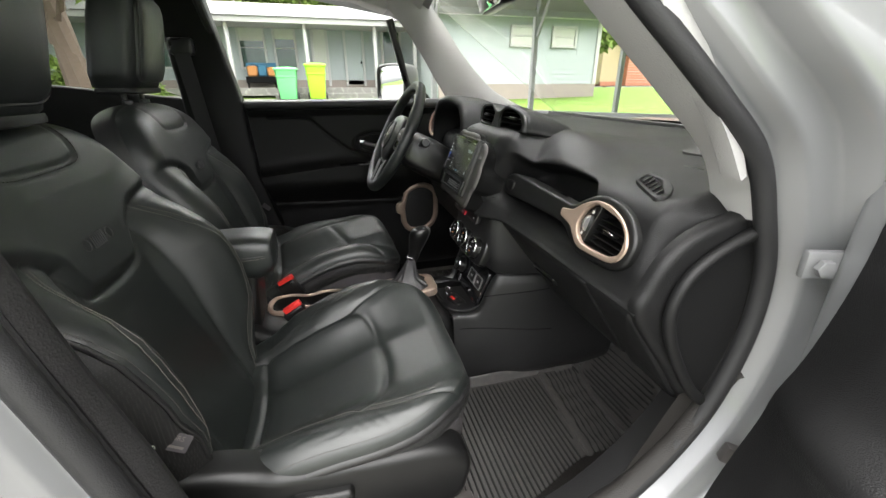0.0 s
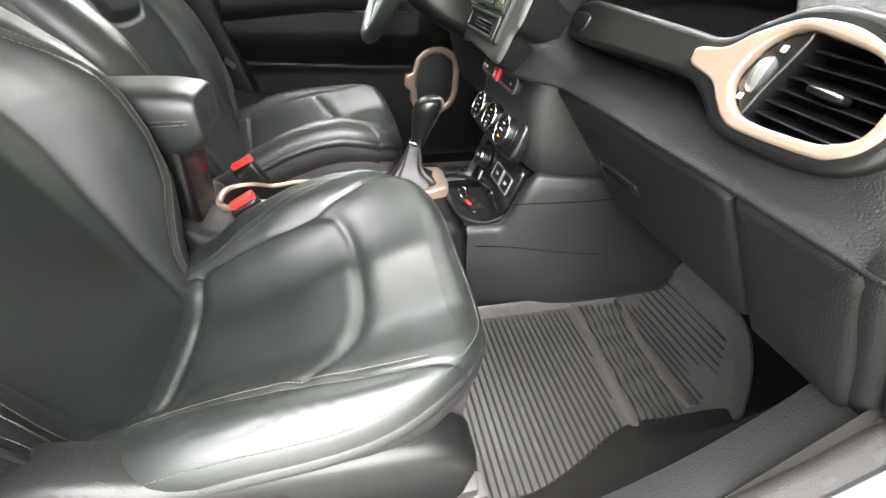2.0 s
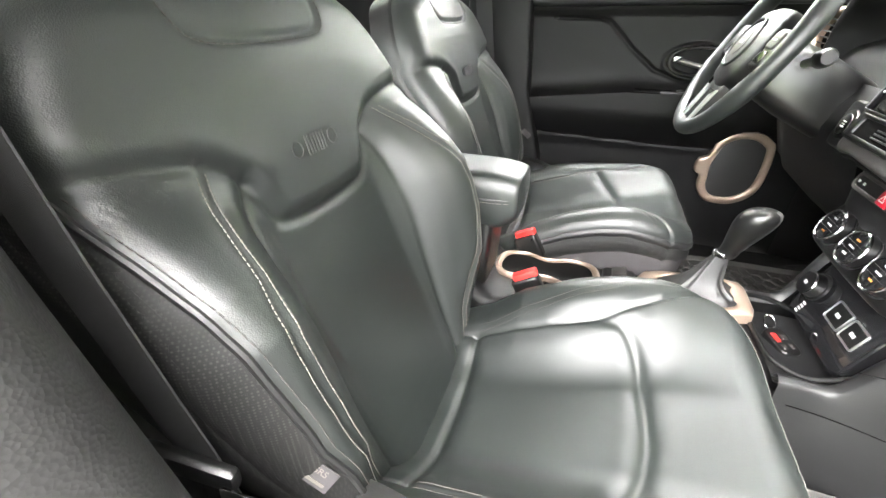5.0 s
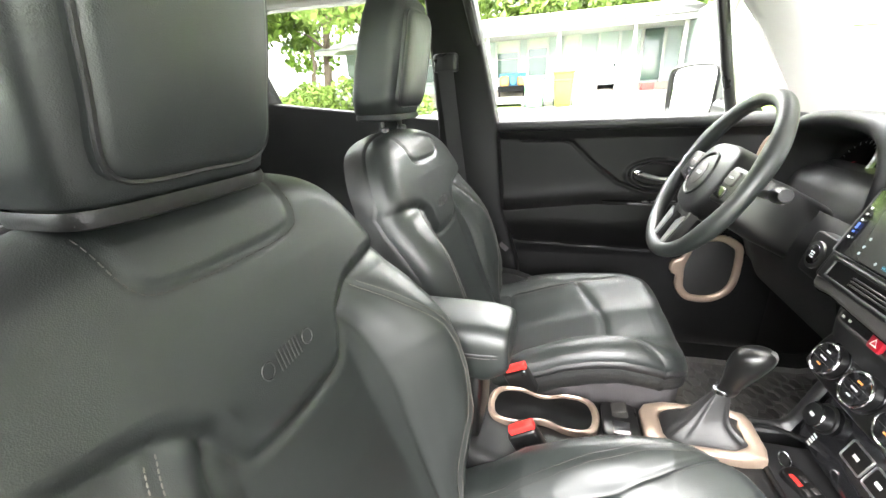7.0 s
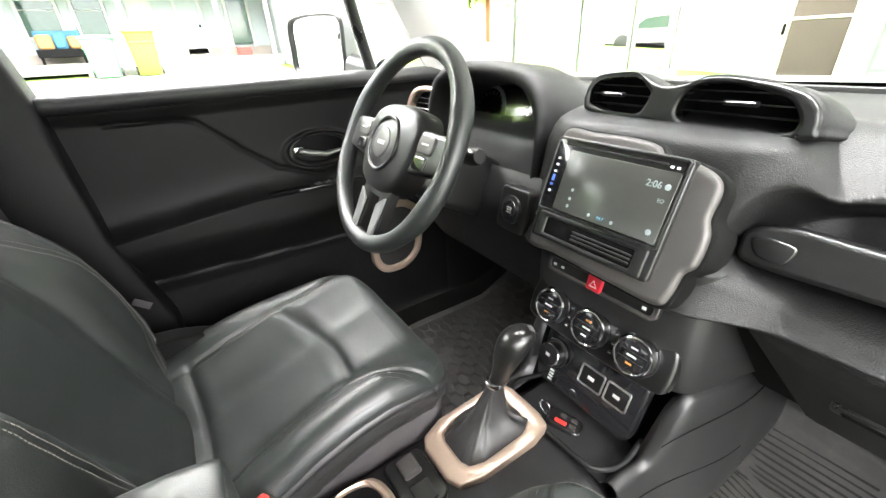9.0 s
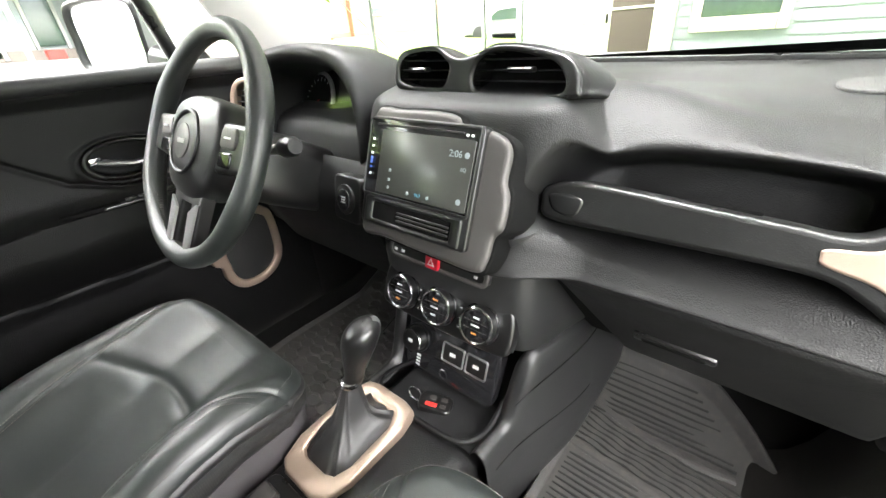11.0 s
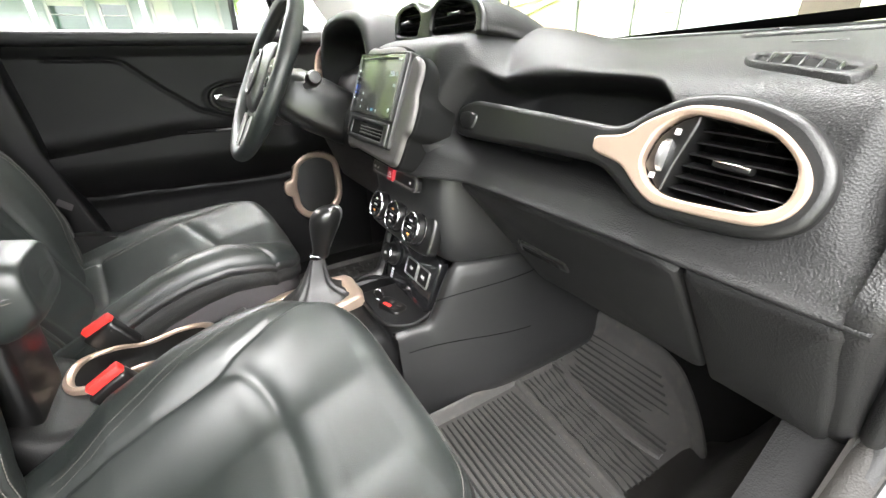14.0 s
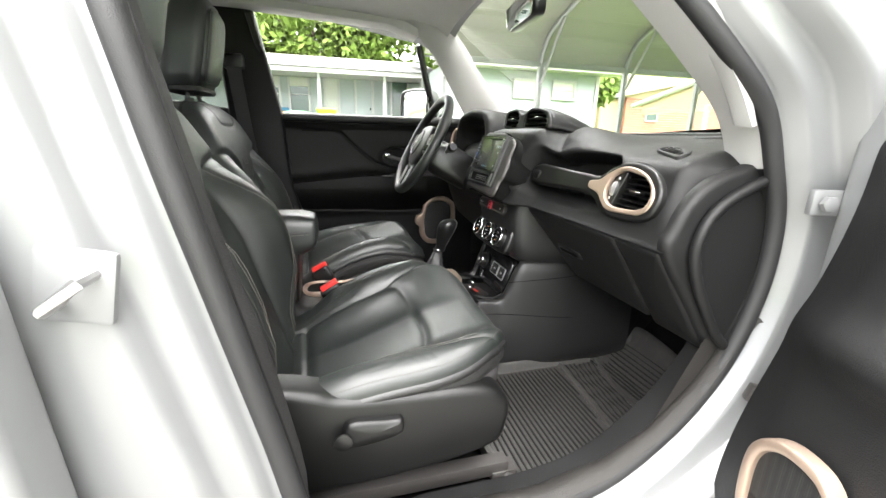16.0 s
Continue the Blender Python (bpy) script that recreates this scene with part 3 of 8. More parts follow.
    for i in range(7):
        yy = (i - 3) * 0.0052
        V, F = tube([Vector(bsurf(yy, 0.915)) - Vector((0.0006, 0, 0)), Vector(bsurf(yy, 0.935)) - Vector((0.0006, 0, 0))], 0.0010, 6)
        smk("pressed_bar", V, F, LEATHER2, T)

    # headrest on two posts
    hx, hz = xo + back[0] + head[0], head[1]
    hy = yc - 0.017
    H = thing("headrest", "black leather headrest with a lighter grey-green front panel", "headrest", (hx - 0.36, hy, 1.1), "front headrests")
    rows = []
    for z, xf, xb, w in ((1.128, -0.350, -0.405, 0.055), (1.131, -0.338, -0.424, 0.084), (1.140, -0.330, -0.434, 0.097), (1.17, -0.322, -0.434, 0.101), (1.23, -0.308, -0.420, 0.103),
                         (1.29, -0.296, -0.404, 0.102), (1.335, -0.290, -0.390, 0.096), (1.362, -0.292, -0.380, 0.086), (1.375, -0.304, -0.368, 0.070), (1.379, -0.322, -0.350, 0.04)):
        cx, a = (xf + xb) / 2, (xf - xb) / 2
        rows.append([(cx + hx + a * math.copysign(abs(math.cos(t)) ** 0.42, math.cos(t)), hy + w * math.copysign(abs(math.sin(t)) ** 0.42, math.sin(t)), z + hz) for t in np.linspace(0, 2 * math.pi, 64, endpoint=False)])
    V, F = grid(rows, close_v=True)
    F += [tuple(range(64))[::-1], tuple(range(9 * 64, 10 * 64))]
    smk("headrest_body", V, F, LEATHER, H, smooth=60)
    f = spline([(-0.070, 1.156), (0, 1.150), (0.070, 1.156), (0.078, 1.21), (0.077, 1.29), (0.066, 1.335), (0, 1.345), (-0.066, 1.335), (-0.077, 1.29), (-0.078, 1.21)], 60, True)
    rows = []
    fc = f.mean(0)
    xf = lambda z: np.interp(z, [1.131, 1.140, 1.17, 1.23, 1.29, 1.335, 1.362], [-0.338, -0.330, -0.322, -0.308, -0.296, -0.290, -0.292])
    for k, o in ((1.03, -0.006), (1.0, 0.003), (0.97, 0.008), (0.9, 0.011), (0.6, 0.014), (0.3, 0.015), (0.02, 0.015)):
        q = fc + (f - fc) * k
        rows.append(np.c_[xf(q[:, 1]) + o + hx, q[:, 0] + hy, q[:, 1] + hz])
    V, F = grid(rows, close_v=True)
    smk("headrest_front", V, [t[::-1] for t in F], LEATHER, H, smooth=75)
    loop = [(float(xf(b)) + hx + 0.004, a + hy, b + hz) for a, b in fc + (f - fc) * 1.005]
    V, F = tube(loop, 0.0025, 6, closed=True, up=(1, 0, 0))
    smk("headrest_piping", V, F, LEATHER2, H)
    rows = []
    for z, k in ((1.136, 1.0), (1.130, 1.02), (1.124, 1.01), (1.121, 0.9)):
        rows.append([(-0.380 + hx + 0.052 * k * math.copysign(abs(math.cos(t)) ** 0.45, math.cos(t)), hy + 0.095 * k * math.copysign(abs(math.sin(t)) ** 0.45, math.sin(t)), z + hz) for t in np.linspace(0, 2 * math.pi, 48, endpoint=False)])
    V, F = grid(rows, close_v=True)
    F.append(tuple(range(144, 192)))
    smk("headrest_base", V, F, SOFT, H)
    for sy in (-1, 1):
        V, F = tube([(hx - 0.372, hy + sy * 0.055, 1.06), (hx - 0.378, hy + sy * 0.055, 1.135 + hz)], 0.006, 12)
        smk("post", V, F, SMOOTH, H, "black steel post")
        V, F = cyl(0.012, 0.012, 20, 0.003, Matrix.Translation((hx - 0.372, hy + sy * 0.055, 1.094)))
        smk("post_guide", V, F, SMOOTH, H)

    # plastic valance, lever, rails
    o = outer
    prof = [(-0.34, 0.48), (-0.34, 0.625), (-0.28, 0.650), (-0.18, 0.662), (-0.10, 0.658), (-0.05, 0.645), (-0.015, 0.632), (0.05, 0.626), (0.12, 0.622), (0.19, 0.618), (0.235, 0.606), (0.262, 0.58), (0.262, 0.54), (0.235, 0.495), (0.1, 0.470), (-0.1, 0.465)]
    pr = spline(prof, 90, True)
    m = basis((xo, body_y + o * 0.216, 0), (1, 0, 0), (0, o, 0))
    sg = 1 if o < 0 else -1
    poly = [(a, b * sg * (1 if o < 0 else 1)) for a, b in pr] if o < 0 else [(a, -b) for a, b in pr][::-1]
    if np.sum([p[0] * q[1] - q[0] * p[1] for p, q in zip(poly, poly[1:] + poly[:1])]) < 0:
        poly = poly[::-1]
    V, F = plate(poly, 0.05, 0.016, m)
    smk("valance", V, F, SOFT, T, "black plastic seat valance")
    lev = spline([(-0.075, 0.0), (-0.07, 0.02), (-0.045, 0.026), (0.03, 0.018), (0.062, 0.016), (0.068, 0.0), (0.05, -0.014), (-0.03, -0.022), (-0.065, -0.018)], 40, True)
    mm = basis((xo + 0.035, body_y + o * 0.230, 0.575), (1, 0, 0.04), (0, o, 0))
    if sum(p[0] * q[1] - q[0] * p[1] for p, q in zip(lev, np.roll(lev, -1, 0))) < 0:
        lev = lev[::-1]
    V, F = plate(lev * (0.64, 0.95), 0.02, 0.007, mm, dome=0.003)
    L = smk("recline_lever", V, F, SOFT, T, "satin black recline lever")
    V, F = cyl(0.014, 0.004, 24, 0.001, basis((xo - 0.015, body_y + o * 0.231, 0.571), (1, 0, 0), (0, o, 0)))
    smk("lever_pivot", V, F, SMOOTH, L)
    for sy in (-0.16, 0.16):
        V, F = join(box((0.46, 0.03, 0.03), 0.004, 2, Matrix.Translation((xo + 0.06, body_y + sy, 0.40))), box((0.05, 0.036, 0.02), 0.003, 2, Matrix.Translation((xo + 0.28, body_y + sy, 0.385))))
        smk("seat_rail", V, F, GREYTRIM, T, "bare steel seat rail")
    V, F = join(box((0.30, 0.30, 0.05), 0.02, 2, Matrix.Translation((xo + 0.04, yc, 0.44))))
    smk("seat_frame", V, F, DARK, T)
    tilt = basis((xo - 0.124, body_y + o * 0.210, 0.728), (0.75, 0.0, -0.55), (0.35, o * 0.85, 0.3))
    V, F = box((0.03, 0.022, 0.0015), 0.0004, 1, tilt)
    tag = smk("seat_label", V, F, SKIRT, T, "grey sewn cloth tag")
    if M > 0:
        words("SRS", 0.0085, tilt @ Matrix.Translation((0, 0.0045, 0.0009)), THREAD, tag)
    V, F = box((0.020, 0.0030, 0.0006), 0, 1, tilt @ Matrix.Translation((0, -0.0055, 0.001)))
    smk("label_bar", V, F, THREAD, tag)
    return T


build_seat(-0.318, 0.0, -1, (0.042, -0.034))
build_seat(0.328, -0.030, 1, back=(0.004, 0.0, 0.62))


# ---- dashboard ----
VENT_OUT = spline([(-0.384, 0.928), (-0.387, 0.935), (-0.414, 0.940), (-0.432, 0.953), (-0.457, 0.965), (-0.475, 0.968), (-0.502, 0.966), (-0.528, 0.957), (-0.545, 0.945), (-0.555, 0.933), (-0.559, 0.920),
                   (-0.555, 0.906), (-0.545, 0.897), (-0.529, 0.892), (-0.473, 0.889), (-0.454, 0.892), (-0.437, 0.902), (-0.420, 0.914), (-0.389, 0.921)], 114, True)
VENT_IN = spline([(-0.439, 0.926), (-0.443, 0.943), (-0.451, 0.953), (-0.462, 0.960), (-0.476, 0.961), (-0.517, 0.955), (-0.533, 0.948), (-0.546, 0.936), (-0.550, 0.923), (-0.548, 0.911), (-0.538, 0.904),
                  (-0.523, 0.900), (-0.474, 0.898), (-0.453, 0.904), (-0.442, 0.915)], 96, True)
BAR = spline([(-0.133, 0.928), (-0.138, 0.944), (-0.167, 0.954), (-0.208, 0.954), (-0.280, 0.951), (-0.357, 0.948), (-0.403, 0.947), (-0.430, 0.962), (-0.455, 0.974), (-0.480, 0.978), (-0.510, 0.975), (-0.540, 0.964),
              (-0.560, 0.946), (-0.568, 0.930), (-0.568, 0.912), (-0.560, 0.896), (-0.535, 0.884), (-0.475, 0.880), (-0.444, 0.884), (-0.421, 0.897), (-0.397, 0.908), (-0.365, 0.911), (-0.290, 0.910), (-0.218, 0.908), (-0.145, 0.908)], 160, True)
POCKET = spline([(-0.112, 0.910), (-0.118, 0.938), (-0.145, 0.963), (-0.190, 0.982), (-0.235, 0.991), (-0.300, 0.993), (-0.370, 0.991), (-0.420, 0.983), (-0.446, 0.955), (-0.445, 0.910), (-0.440, 0.882), (-0.371, 0.873), (-0.280, 0.870),
                 (-0.200, 0.871), (-0.140, 0.884)], 100, True)
fold = spline([(1.06, 1.028), (0.95, 1.030), (0.82, 1.027), (0.70, 1.018), (0.60, 1.004), (0.545, 0.993), (0.518, 0.982), (0.504, 0.966), (0.497, 0.945), (0.490, 0.922),
               (0.482, 0.898), (0.474, 0.876), (0.462, 0.858), (0.456, 0.850), (0.470, 0.846), (0.52, 0.845)], 600)
step = np.where(fold[1:, 0] > 0.62, 0.35, 1.0) * np.hypot(*np.diff(fold, axis=0).T)
along = np.r_[0, np.cumsum(step)]
PROFILE = np.stack([np.interp(np.linspace(0, along[-1], 190), along, fold[:, k]) for k in (0, 1)], 1)


def top_z(x):
    return np.interp(x, PROFILE[::-1][40:, 0], PROFILE[::-1][40:, 1])


def dash_point(Y, X0, Z0):
    face = 1 - ss(0.985, 1.02, Z0)
    X, Z = X0.copy(), Z0.copy()
    front = X0 < 0.58
    mid = 1 - ss(0.105, 0.205, np.abs(Y))
    X -= 0.045 * mid * face
    X += 0.004 * ss(0.16, 0.35, np.abs(Y)) * face
    rise = np.maximum((1 - ss(0.14, 0.20, np.abs(Y))) * ss(0.93, 0.985, Z0), (1 - ss(0.15, 0.38, np.abs(Y))) * ss(0.985, 1.010, Z0))
    Z += 0.047 * rise * (1 - ss(0.58, 0.78, X0))
    dp = away(Y, Z0, np.r_[POCKET, POCKET[:1]])
    ip = inside(Y, Z0, POCKET) & front
    wide = 0.034 + 0.045 * ss(0.910, 0.880, Z0)
    X += np.where(ip, 0.085 * ss(-0.003, wide, dp) - 0.085 * ss(-0.003, wide, 0), 0)
    dv = away(Y, Z0, np.r_[BAR[40:], BAR[40:41]])
    ring = inside(Y, Z0, BAR) & (Y < -0.432) & front
    X += np.where(ring, 0.10 * ss(0.010, 0.018, dv), 0)
    turn = np.clip((-0.565 - Y) / 0.05, 0, 1) ** 2
    X += 0.13 * turn * ss(0.86, 0.985, Z0) * (1 - ss(0.6, 0.8, X0))
    Z -= 0.03 * turn * ss(0.97, 1.0, Z0)
    # shallow tray behind the edge, passenger side
    Z -= 0.006 * np.exp(-((X0 - 0.66) / 0.05) ** 2) * (1 - ss(0.3, 0.5, np.abs(Y)))
    return X, Z


D = thing("dashboard", "black grained plastic dashboard with open shelf and champagne vent surround", "dashboard", (0.7, 0, 0.9))
ys = np.r_[np.linspace(-0.615, -0.10, 250), np.linspace(-0.096, 0.62, 110)]
Yg, Xg = np.meshgrid(ys, PROFILE[:, 0], indexing="ij")
_, Zg = np.meshgrid(ys, PROFILE[:, 1], indexing="ij")
Xd, Zd = dash_point(Yg, Xg, Zg)
V, F = grid(np.stack([Xd, Yg, Zd], -1))
mk("upper_dash", V, [f[::-1] for f in F], PLASTIC, D, smooth=80)

# one dark moulding: grab bar that runs into the ring round the passenger vent
VC = np.array((-0.490, 0.923))
fm = basis((0.482, VC[0], VC[1]), (0, -1, 0), (-0.957, 0, 0.29))
to_local = lambda pts: np.array([(-(a - VC[0]), (b - VC[1]) / 0.957) for a, b in pts])
V, F = holed(to_local(BAR), [to_local(VENT_IN)], 0.045, 0.006, fm @ Matrix.Translation((0, 0, 0.001)))
mk("grab_handle", V, F, SOFT, D, "satin black grab handle and vent ring", smooth=50)
V, F = holed(to_local(VENT_OUT), [to_local(VENT_IN)], 0.012, 0.0025, fm @ Matrix.Translation((0, 0, 0.0042)))
mk("vent_surround", V, F, TAN, D, "champagne satin metallic vent surround", smooth=50)
thumb = spline([(-0.352, 0.017), (-0.340, 0.026), (-0.325, 0.026), (-0.312, 0.018), (-0.316, -0.014), (-0.328, -0.022), (-0.344, -0.014)], 50, True)
V, F = plate(ccw(thumb * (1, 0.5) + (0.006, 0.0)), 0.010, 0.003, fm @ Matrix.Translation((0.0, 0.0036, 0.0035)))
mk("bar_end_pad", V, F, SMOOTH, D)
# near-black sheet behind the bar, painted shade that hides its hollow back
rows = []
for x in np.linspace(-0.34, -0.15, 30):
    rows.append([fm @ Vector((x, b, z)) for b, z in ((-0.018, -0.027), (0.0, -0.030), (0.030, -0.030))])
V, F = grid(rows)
mk("bar_back_shade", V, F, DARK, D)
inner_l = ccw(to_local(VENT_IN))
# vent well lined near-black, its shade put into the colour
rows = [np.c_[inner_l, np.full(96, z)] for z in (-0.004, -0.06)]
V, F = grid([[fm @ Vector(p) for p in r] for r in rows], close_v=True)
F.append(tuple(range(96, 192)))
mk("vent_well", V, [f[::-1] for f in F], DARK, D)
lens_poly = [(-0.051, -0.004), (-0.047, 0.018), (-0.037, 0.031), (-0.028, 0.037), (-0.018, 0.038), (-0.026, 0.0), (-0.030, -0.024), (-0.037, -0.019), (-0.047, -0.009)]
V, F = plate(ccw(spline(lens_poly, 50, True)), 0.03, 0.002, fm @ Matrix.Translation((0, 0, -0.004)))
W = mk("wheel_panel", V, F, SMOOTH, D)
V, F = cyl(0.015, 0.0045, 28, 0.001, fm @ Matrix.Translation((-0.0365, 0.006, -0.010)) @ pose(0, 0, 0, 0, 90, 0) @ Matrix.Translation((0, 0, -0.0022)))
mk("thumb_wheel", V, F, SATIN, W, "satin silver thumb wheel")
for xx, yy in ((-0.032, 0.026), (-0.041, -0.012)):
    V, F = box((0.005, 0.005, 0.001), 0.0003, 1, fm @ Matrix.Translation((xx, yy, -0.0035)))
    mk("wheel_mark", V, F, MARK, W)
left, right = inner_l[inner_l[:, 0] < 0], inner_l[inner_l[:, 0] >= 0]
for i in range(6):
    zz = 0.0315 - i * 0.0098
    xr = float(np.interp(zz, *zip(*sorted((b, a) for a, b in right if a > 0.02))))
    xl = -0.018 - 0.22 * (0.03 - zz)
    V, F = box((xr - xl, 0.0016, 0.020), 0.0006, 1, fm @ Matrix.Translation(((xr + xl) / 2, zz, -0.022)) @ pose(0, 0, 0, 14, 0, -2))
    mk("louvre", V, F, SMOOTH, D)
for i in range(5):
    V, F = box((0.0016, 0.056, 0.016), 0.0006, 1, fm @ Matrix.Translation((-0.01 + i * 0.015, 0.004, -0.045)))
    mk("rear_vane", V, F, DARK, D)
V, F = box((0.028, 0.006, 0.012), 0.0025, 2, fm @ Matrix.Translation((0.016, 0.006, -0.009)) @ pose(0, 0, 0, 0, 0, -4))
tab = mk("louvre_tab", V, F, SMOOTH, D)
V, F = box((0.026, 0.0018, 0.002), 0.0008, 1, fm @ Matrix.Translation((0.016, 0.0075, -0.0026)) @ pose(0, 0, 0, 0, 0, -4))
mk("tab_strip", V, F, CHROME, tab)

# demister slot let into the dash top, tapering to the door
d_out = spline([(0.592, -0.455), (0.590, -0.468), (0.586, -0.497), (0.566, -0.530), (0.549, -0.547), (0.537, -0.551), (0.526, -0.545), (0.530, -0.528), (0.548, -0.478), (0.566, -0.460)], 60, True)
d_in = spline([(0.580, -0.465), (0.579, -0.480), (0.575, -0.499), (0.558, -0.521), (0.543, -0.539), (0.537, -0.541), (0.534, -0.537), (0.539, -0.520), (0.552, -0.483), (0.562, -0.469)], 60, True)
rows = []
for k, h in ((0.0, -0.006), (0.0, 0.002), (0.12, 0.0035), (0.5, 0.0035), (0.85, 0.0030), (1.0, 0.0015), (1.0, -0.016)):
    q = d_out + (d_in - d_out) * k
    rows.append(np.c_[q, top_z(q[:, 0]) + h])
V, F = grid(rows, close_v=True)
S = mk("demister", V, F, PLASTIC, D, smooth=50)
# flat near-black face painted as the shade down the slot
V = np.c_[d_in, top_z(d_in[:, 0]) + 0.0002]
mk("demister_shade", V, [tuple(range(60))], DARK, S)
for k in range(5):
    t = (k + 0.5) / 5
    a_, b_ = np.array((0.578, -0.472)) * (1 - t) + np.array((0.541, -0.541)) * t, np.array((0.562, -0.470)) * (1 - t) + np.array((0.535, -0.536)) * t
    c_ = (a_ + b_) / 2
    V, F = box((float(np.hypot(*(a_ - b_))) + 0.006, 0.0022, 0.007), 0.0007, 1, basis((c_[0], c_[1], float(top_z(c_[0])) + 0.0005), (1, 0.25, 0.25), (-0.2, -0.6, 1)))
    mk("demister_vane", V, F, SMOOTH, S)
for k, w in enumerate((0.009, 0.007, 0.010, 0.008)):
    V, F = box((w, 0.004, 0.0006), 0.0002, 1, basis((0.655, -0.46 - 0.011 * k, 1.0125), (0, -1, 0), (-0.1, 0, 1)))
    mk("embossed_bar", V, F, SMOOTH, D)
# speaker grille at the far corner of the dash top
V, F = plate(spline([(-0.10, -0.03), (0.0, -0.05), (0.09, -0.04), (0.10, 0.03), (0.0, 0.05), (-0.09, 0.035)], 40, True), 0.004, 0.002, basis((0.78, -0.47, 1.0265), (0.3, -1, 0), (-0.05, 0, 1)))
mk("speaker_grille", V, F, MESHCLOTH, D, "fine dark speaker mesh")

# glove box lid, end panel, closing panels
down = Vector((0.115, 0, -0.165)).normalized()
nrm = Vector((-0.165, 0, -0.115)).normalized()


def lid(name, y0, y1, x_top, z_top, length, mat, label="", skew=0.0, cut=0.0):
    c = Vector((x_top, (y0 + y1) / 2, z_top)) + down * (length / 2)
    m = basis(c, (0, -1, 0), nrm)
    w = abs(y1 - y0) / 2
    h = length / 2
    poly = [(-w + cut, h), (-w, -h), (w, -h), (w + skew, h)]
    sgn = (m.to_3x3() @ Vector((0, 1, 0))).z
    poly = [(a, b if sgn < 0 else -b) for a, b in poly]
    pts = []
    for (ax, ay), (bx, by) in zip(poly, poly[1:] + poly[:1]):
        pts += [(ax + (bx - ax) * t, ay + (by - ay) * t) for t in np.linspace(0.04, 0.96, 12)]
    if sum(p[0] * q[1] - q[0] * p[1] for p, q in zip(pts, pts[1:] + pts[:1])) < 0:
        pts = pts[::-1]
    V, F = plate(pts, 0.02, 0.009, m, dome=0.004)
    return mk(name, V, F, mat, D, label), m


G, gm = lid("glove_box_lid", -0.165, -0.498, 0.459, 0.846, 0.205, PLASTIC, "black grained glove box lid", cut=0.07)
V, F = box((0.09, 0.022, 0.01), 0.004, 2, basis(Vector((0.459, -0.30, 0.846)) + down * 0.098 + nrm * 0.003, (0, -1, 0), nrm))
mk("lid_latch", V, F, SMOOTH, G)
# raised near-black block painted as the shade of a finger recess
V, F = box((0.07, 0.012, 0.006), 0.003, 2, basis(Vector((0.459, -0.30, 0.846)) + down * 0.098 + nrm * 0.0065, (0, -1, 0), nrm))
mk("latch_shade", V, F, DARK, G)
lid("end_panel", -0.5005, -0.607, 0.459, 0.846, 0.215, PLASTIC, "black grained lower dash end panel")
# sheet under the dash, near-black to paint the footwell's deep shade
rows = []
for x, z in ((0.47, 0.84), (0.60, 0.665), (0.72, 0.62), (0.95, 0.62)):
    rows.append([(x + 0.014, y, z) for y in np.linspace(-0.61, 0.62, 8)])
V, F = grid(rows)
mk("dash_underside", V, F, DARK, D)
# dash side end, facing the door
side = spline([(0.462, 0.850), (0.470, 0.89), (0.49, 0.93), (0.53, 0.962), (0.604, 0.985), (0.70, 1.0), (0.80, 0.98), (0.80, 0.70), (0.70, 0.655), (0.60, 0.668), (0.53, 0.755)], 60, True)
m = basis((0, -0.622, 0), (1, 0, 0), (0, -1, 0))
V, F = plate(side if sum(p[0] * q[1] - q[0] * p[1] for p, q in zip(side, np.roll(side, -1, 0))) > 0 else side[::-1], 0.02, 0.012, m, dome=0.006)
mk("dash_side", V, F, PLASTIC, D, "black plastic dash end cover")

rim_ = spline([(0.72, 0.985), (0.65, 0.972), (0.58, 0.950), (0.528, 0.920), (0.505, 0.885), (0.502, 0.845), (0.525, 0.790), (0.575, 0.715), (0.618, 0.676)], 60)
V, F = tube([(a, -0.629 - 0.004 * math.sin(math.pi * i / 59), b) for i, (a, b) in enumerate(rim_)], 0.0085, 10, up=(0, 1, 0))
mk("end_cover_rim", V, F, PLASTIC, D, smooth=70)

# centre vents in one pod
POD = spline([(0.120, 1.049), (0.119, 1.066), (0.099, 1.087), (0.068, 1.093), (0.040, 1.093), (0.018, 1.083), (-0.002, 1.080), (-0.028, 1.086), (-0.050, 1.093), (-0.091, 1.091), (-0.136, 1.081), (-0.154, 1.066), (-0.158, 1.049),
              (-0.150, 1.037), (-0.060, 1.033), (0.010, 1.038), (0.089, 1.040), (0.113, 1.042)], 108, True)
LEFT_VENT = spline([(0.111, 1.057), (0.110, 1.071), (0.099, 1.084), (0.063, 1.089), (0.041, 1.088), (0.023, 1.075), (0.020, 1.067), (0.026, 1.052), (0.034, 1.045), (0.055, 1.042), (0.090, 1.047), (0.107, 1.051)], 60, True)
RIGHT_VENT = spline([(-0.019, 1.048), (-0.018, 1.058), (-0.023, 1.071), (-0.035, 1.082), (-0.062, 1.086), (-0.094, 1.082), (-0.120, 1.076), (-0.132, 1.069), (-0.140, 1.057), (-0.141, 1.049), (-0.136, 1.043), (-0.113, 1.040), (-0.058, 1.040), (-0.028, 1.042)], 70, True)
CV = thing("centre_vents", "black plastic pod with two louvred air vents on the dash top", "air vent", (0.56, 0, 1.01))
vm = basis((0.511, 0.0, 1.052), (0, -1, 0), (-0.99, 0, 0.12))
flat = lambda pts: np.array([(-a, (b - 1.052) / 0.993) for a, b in pts])
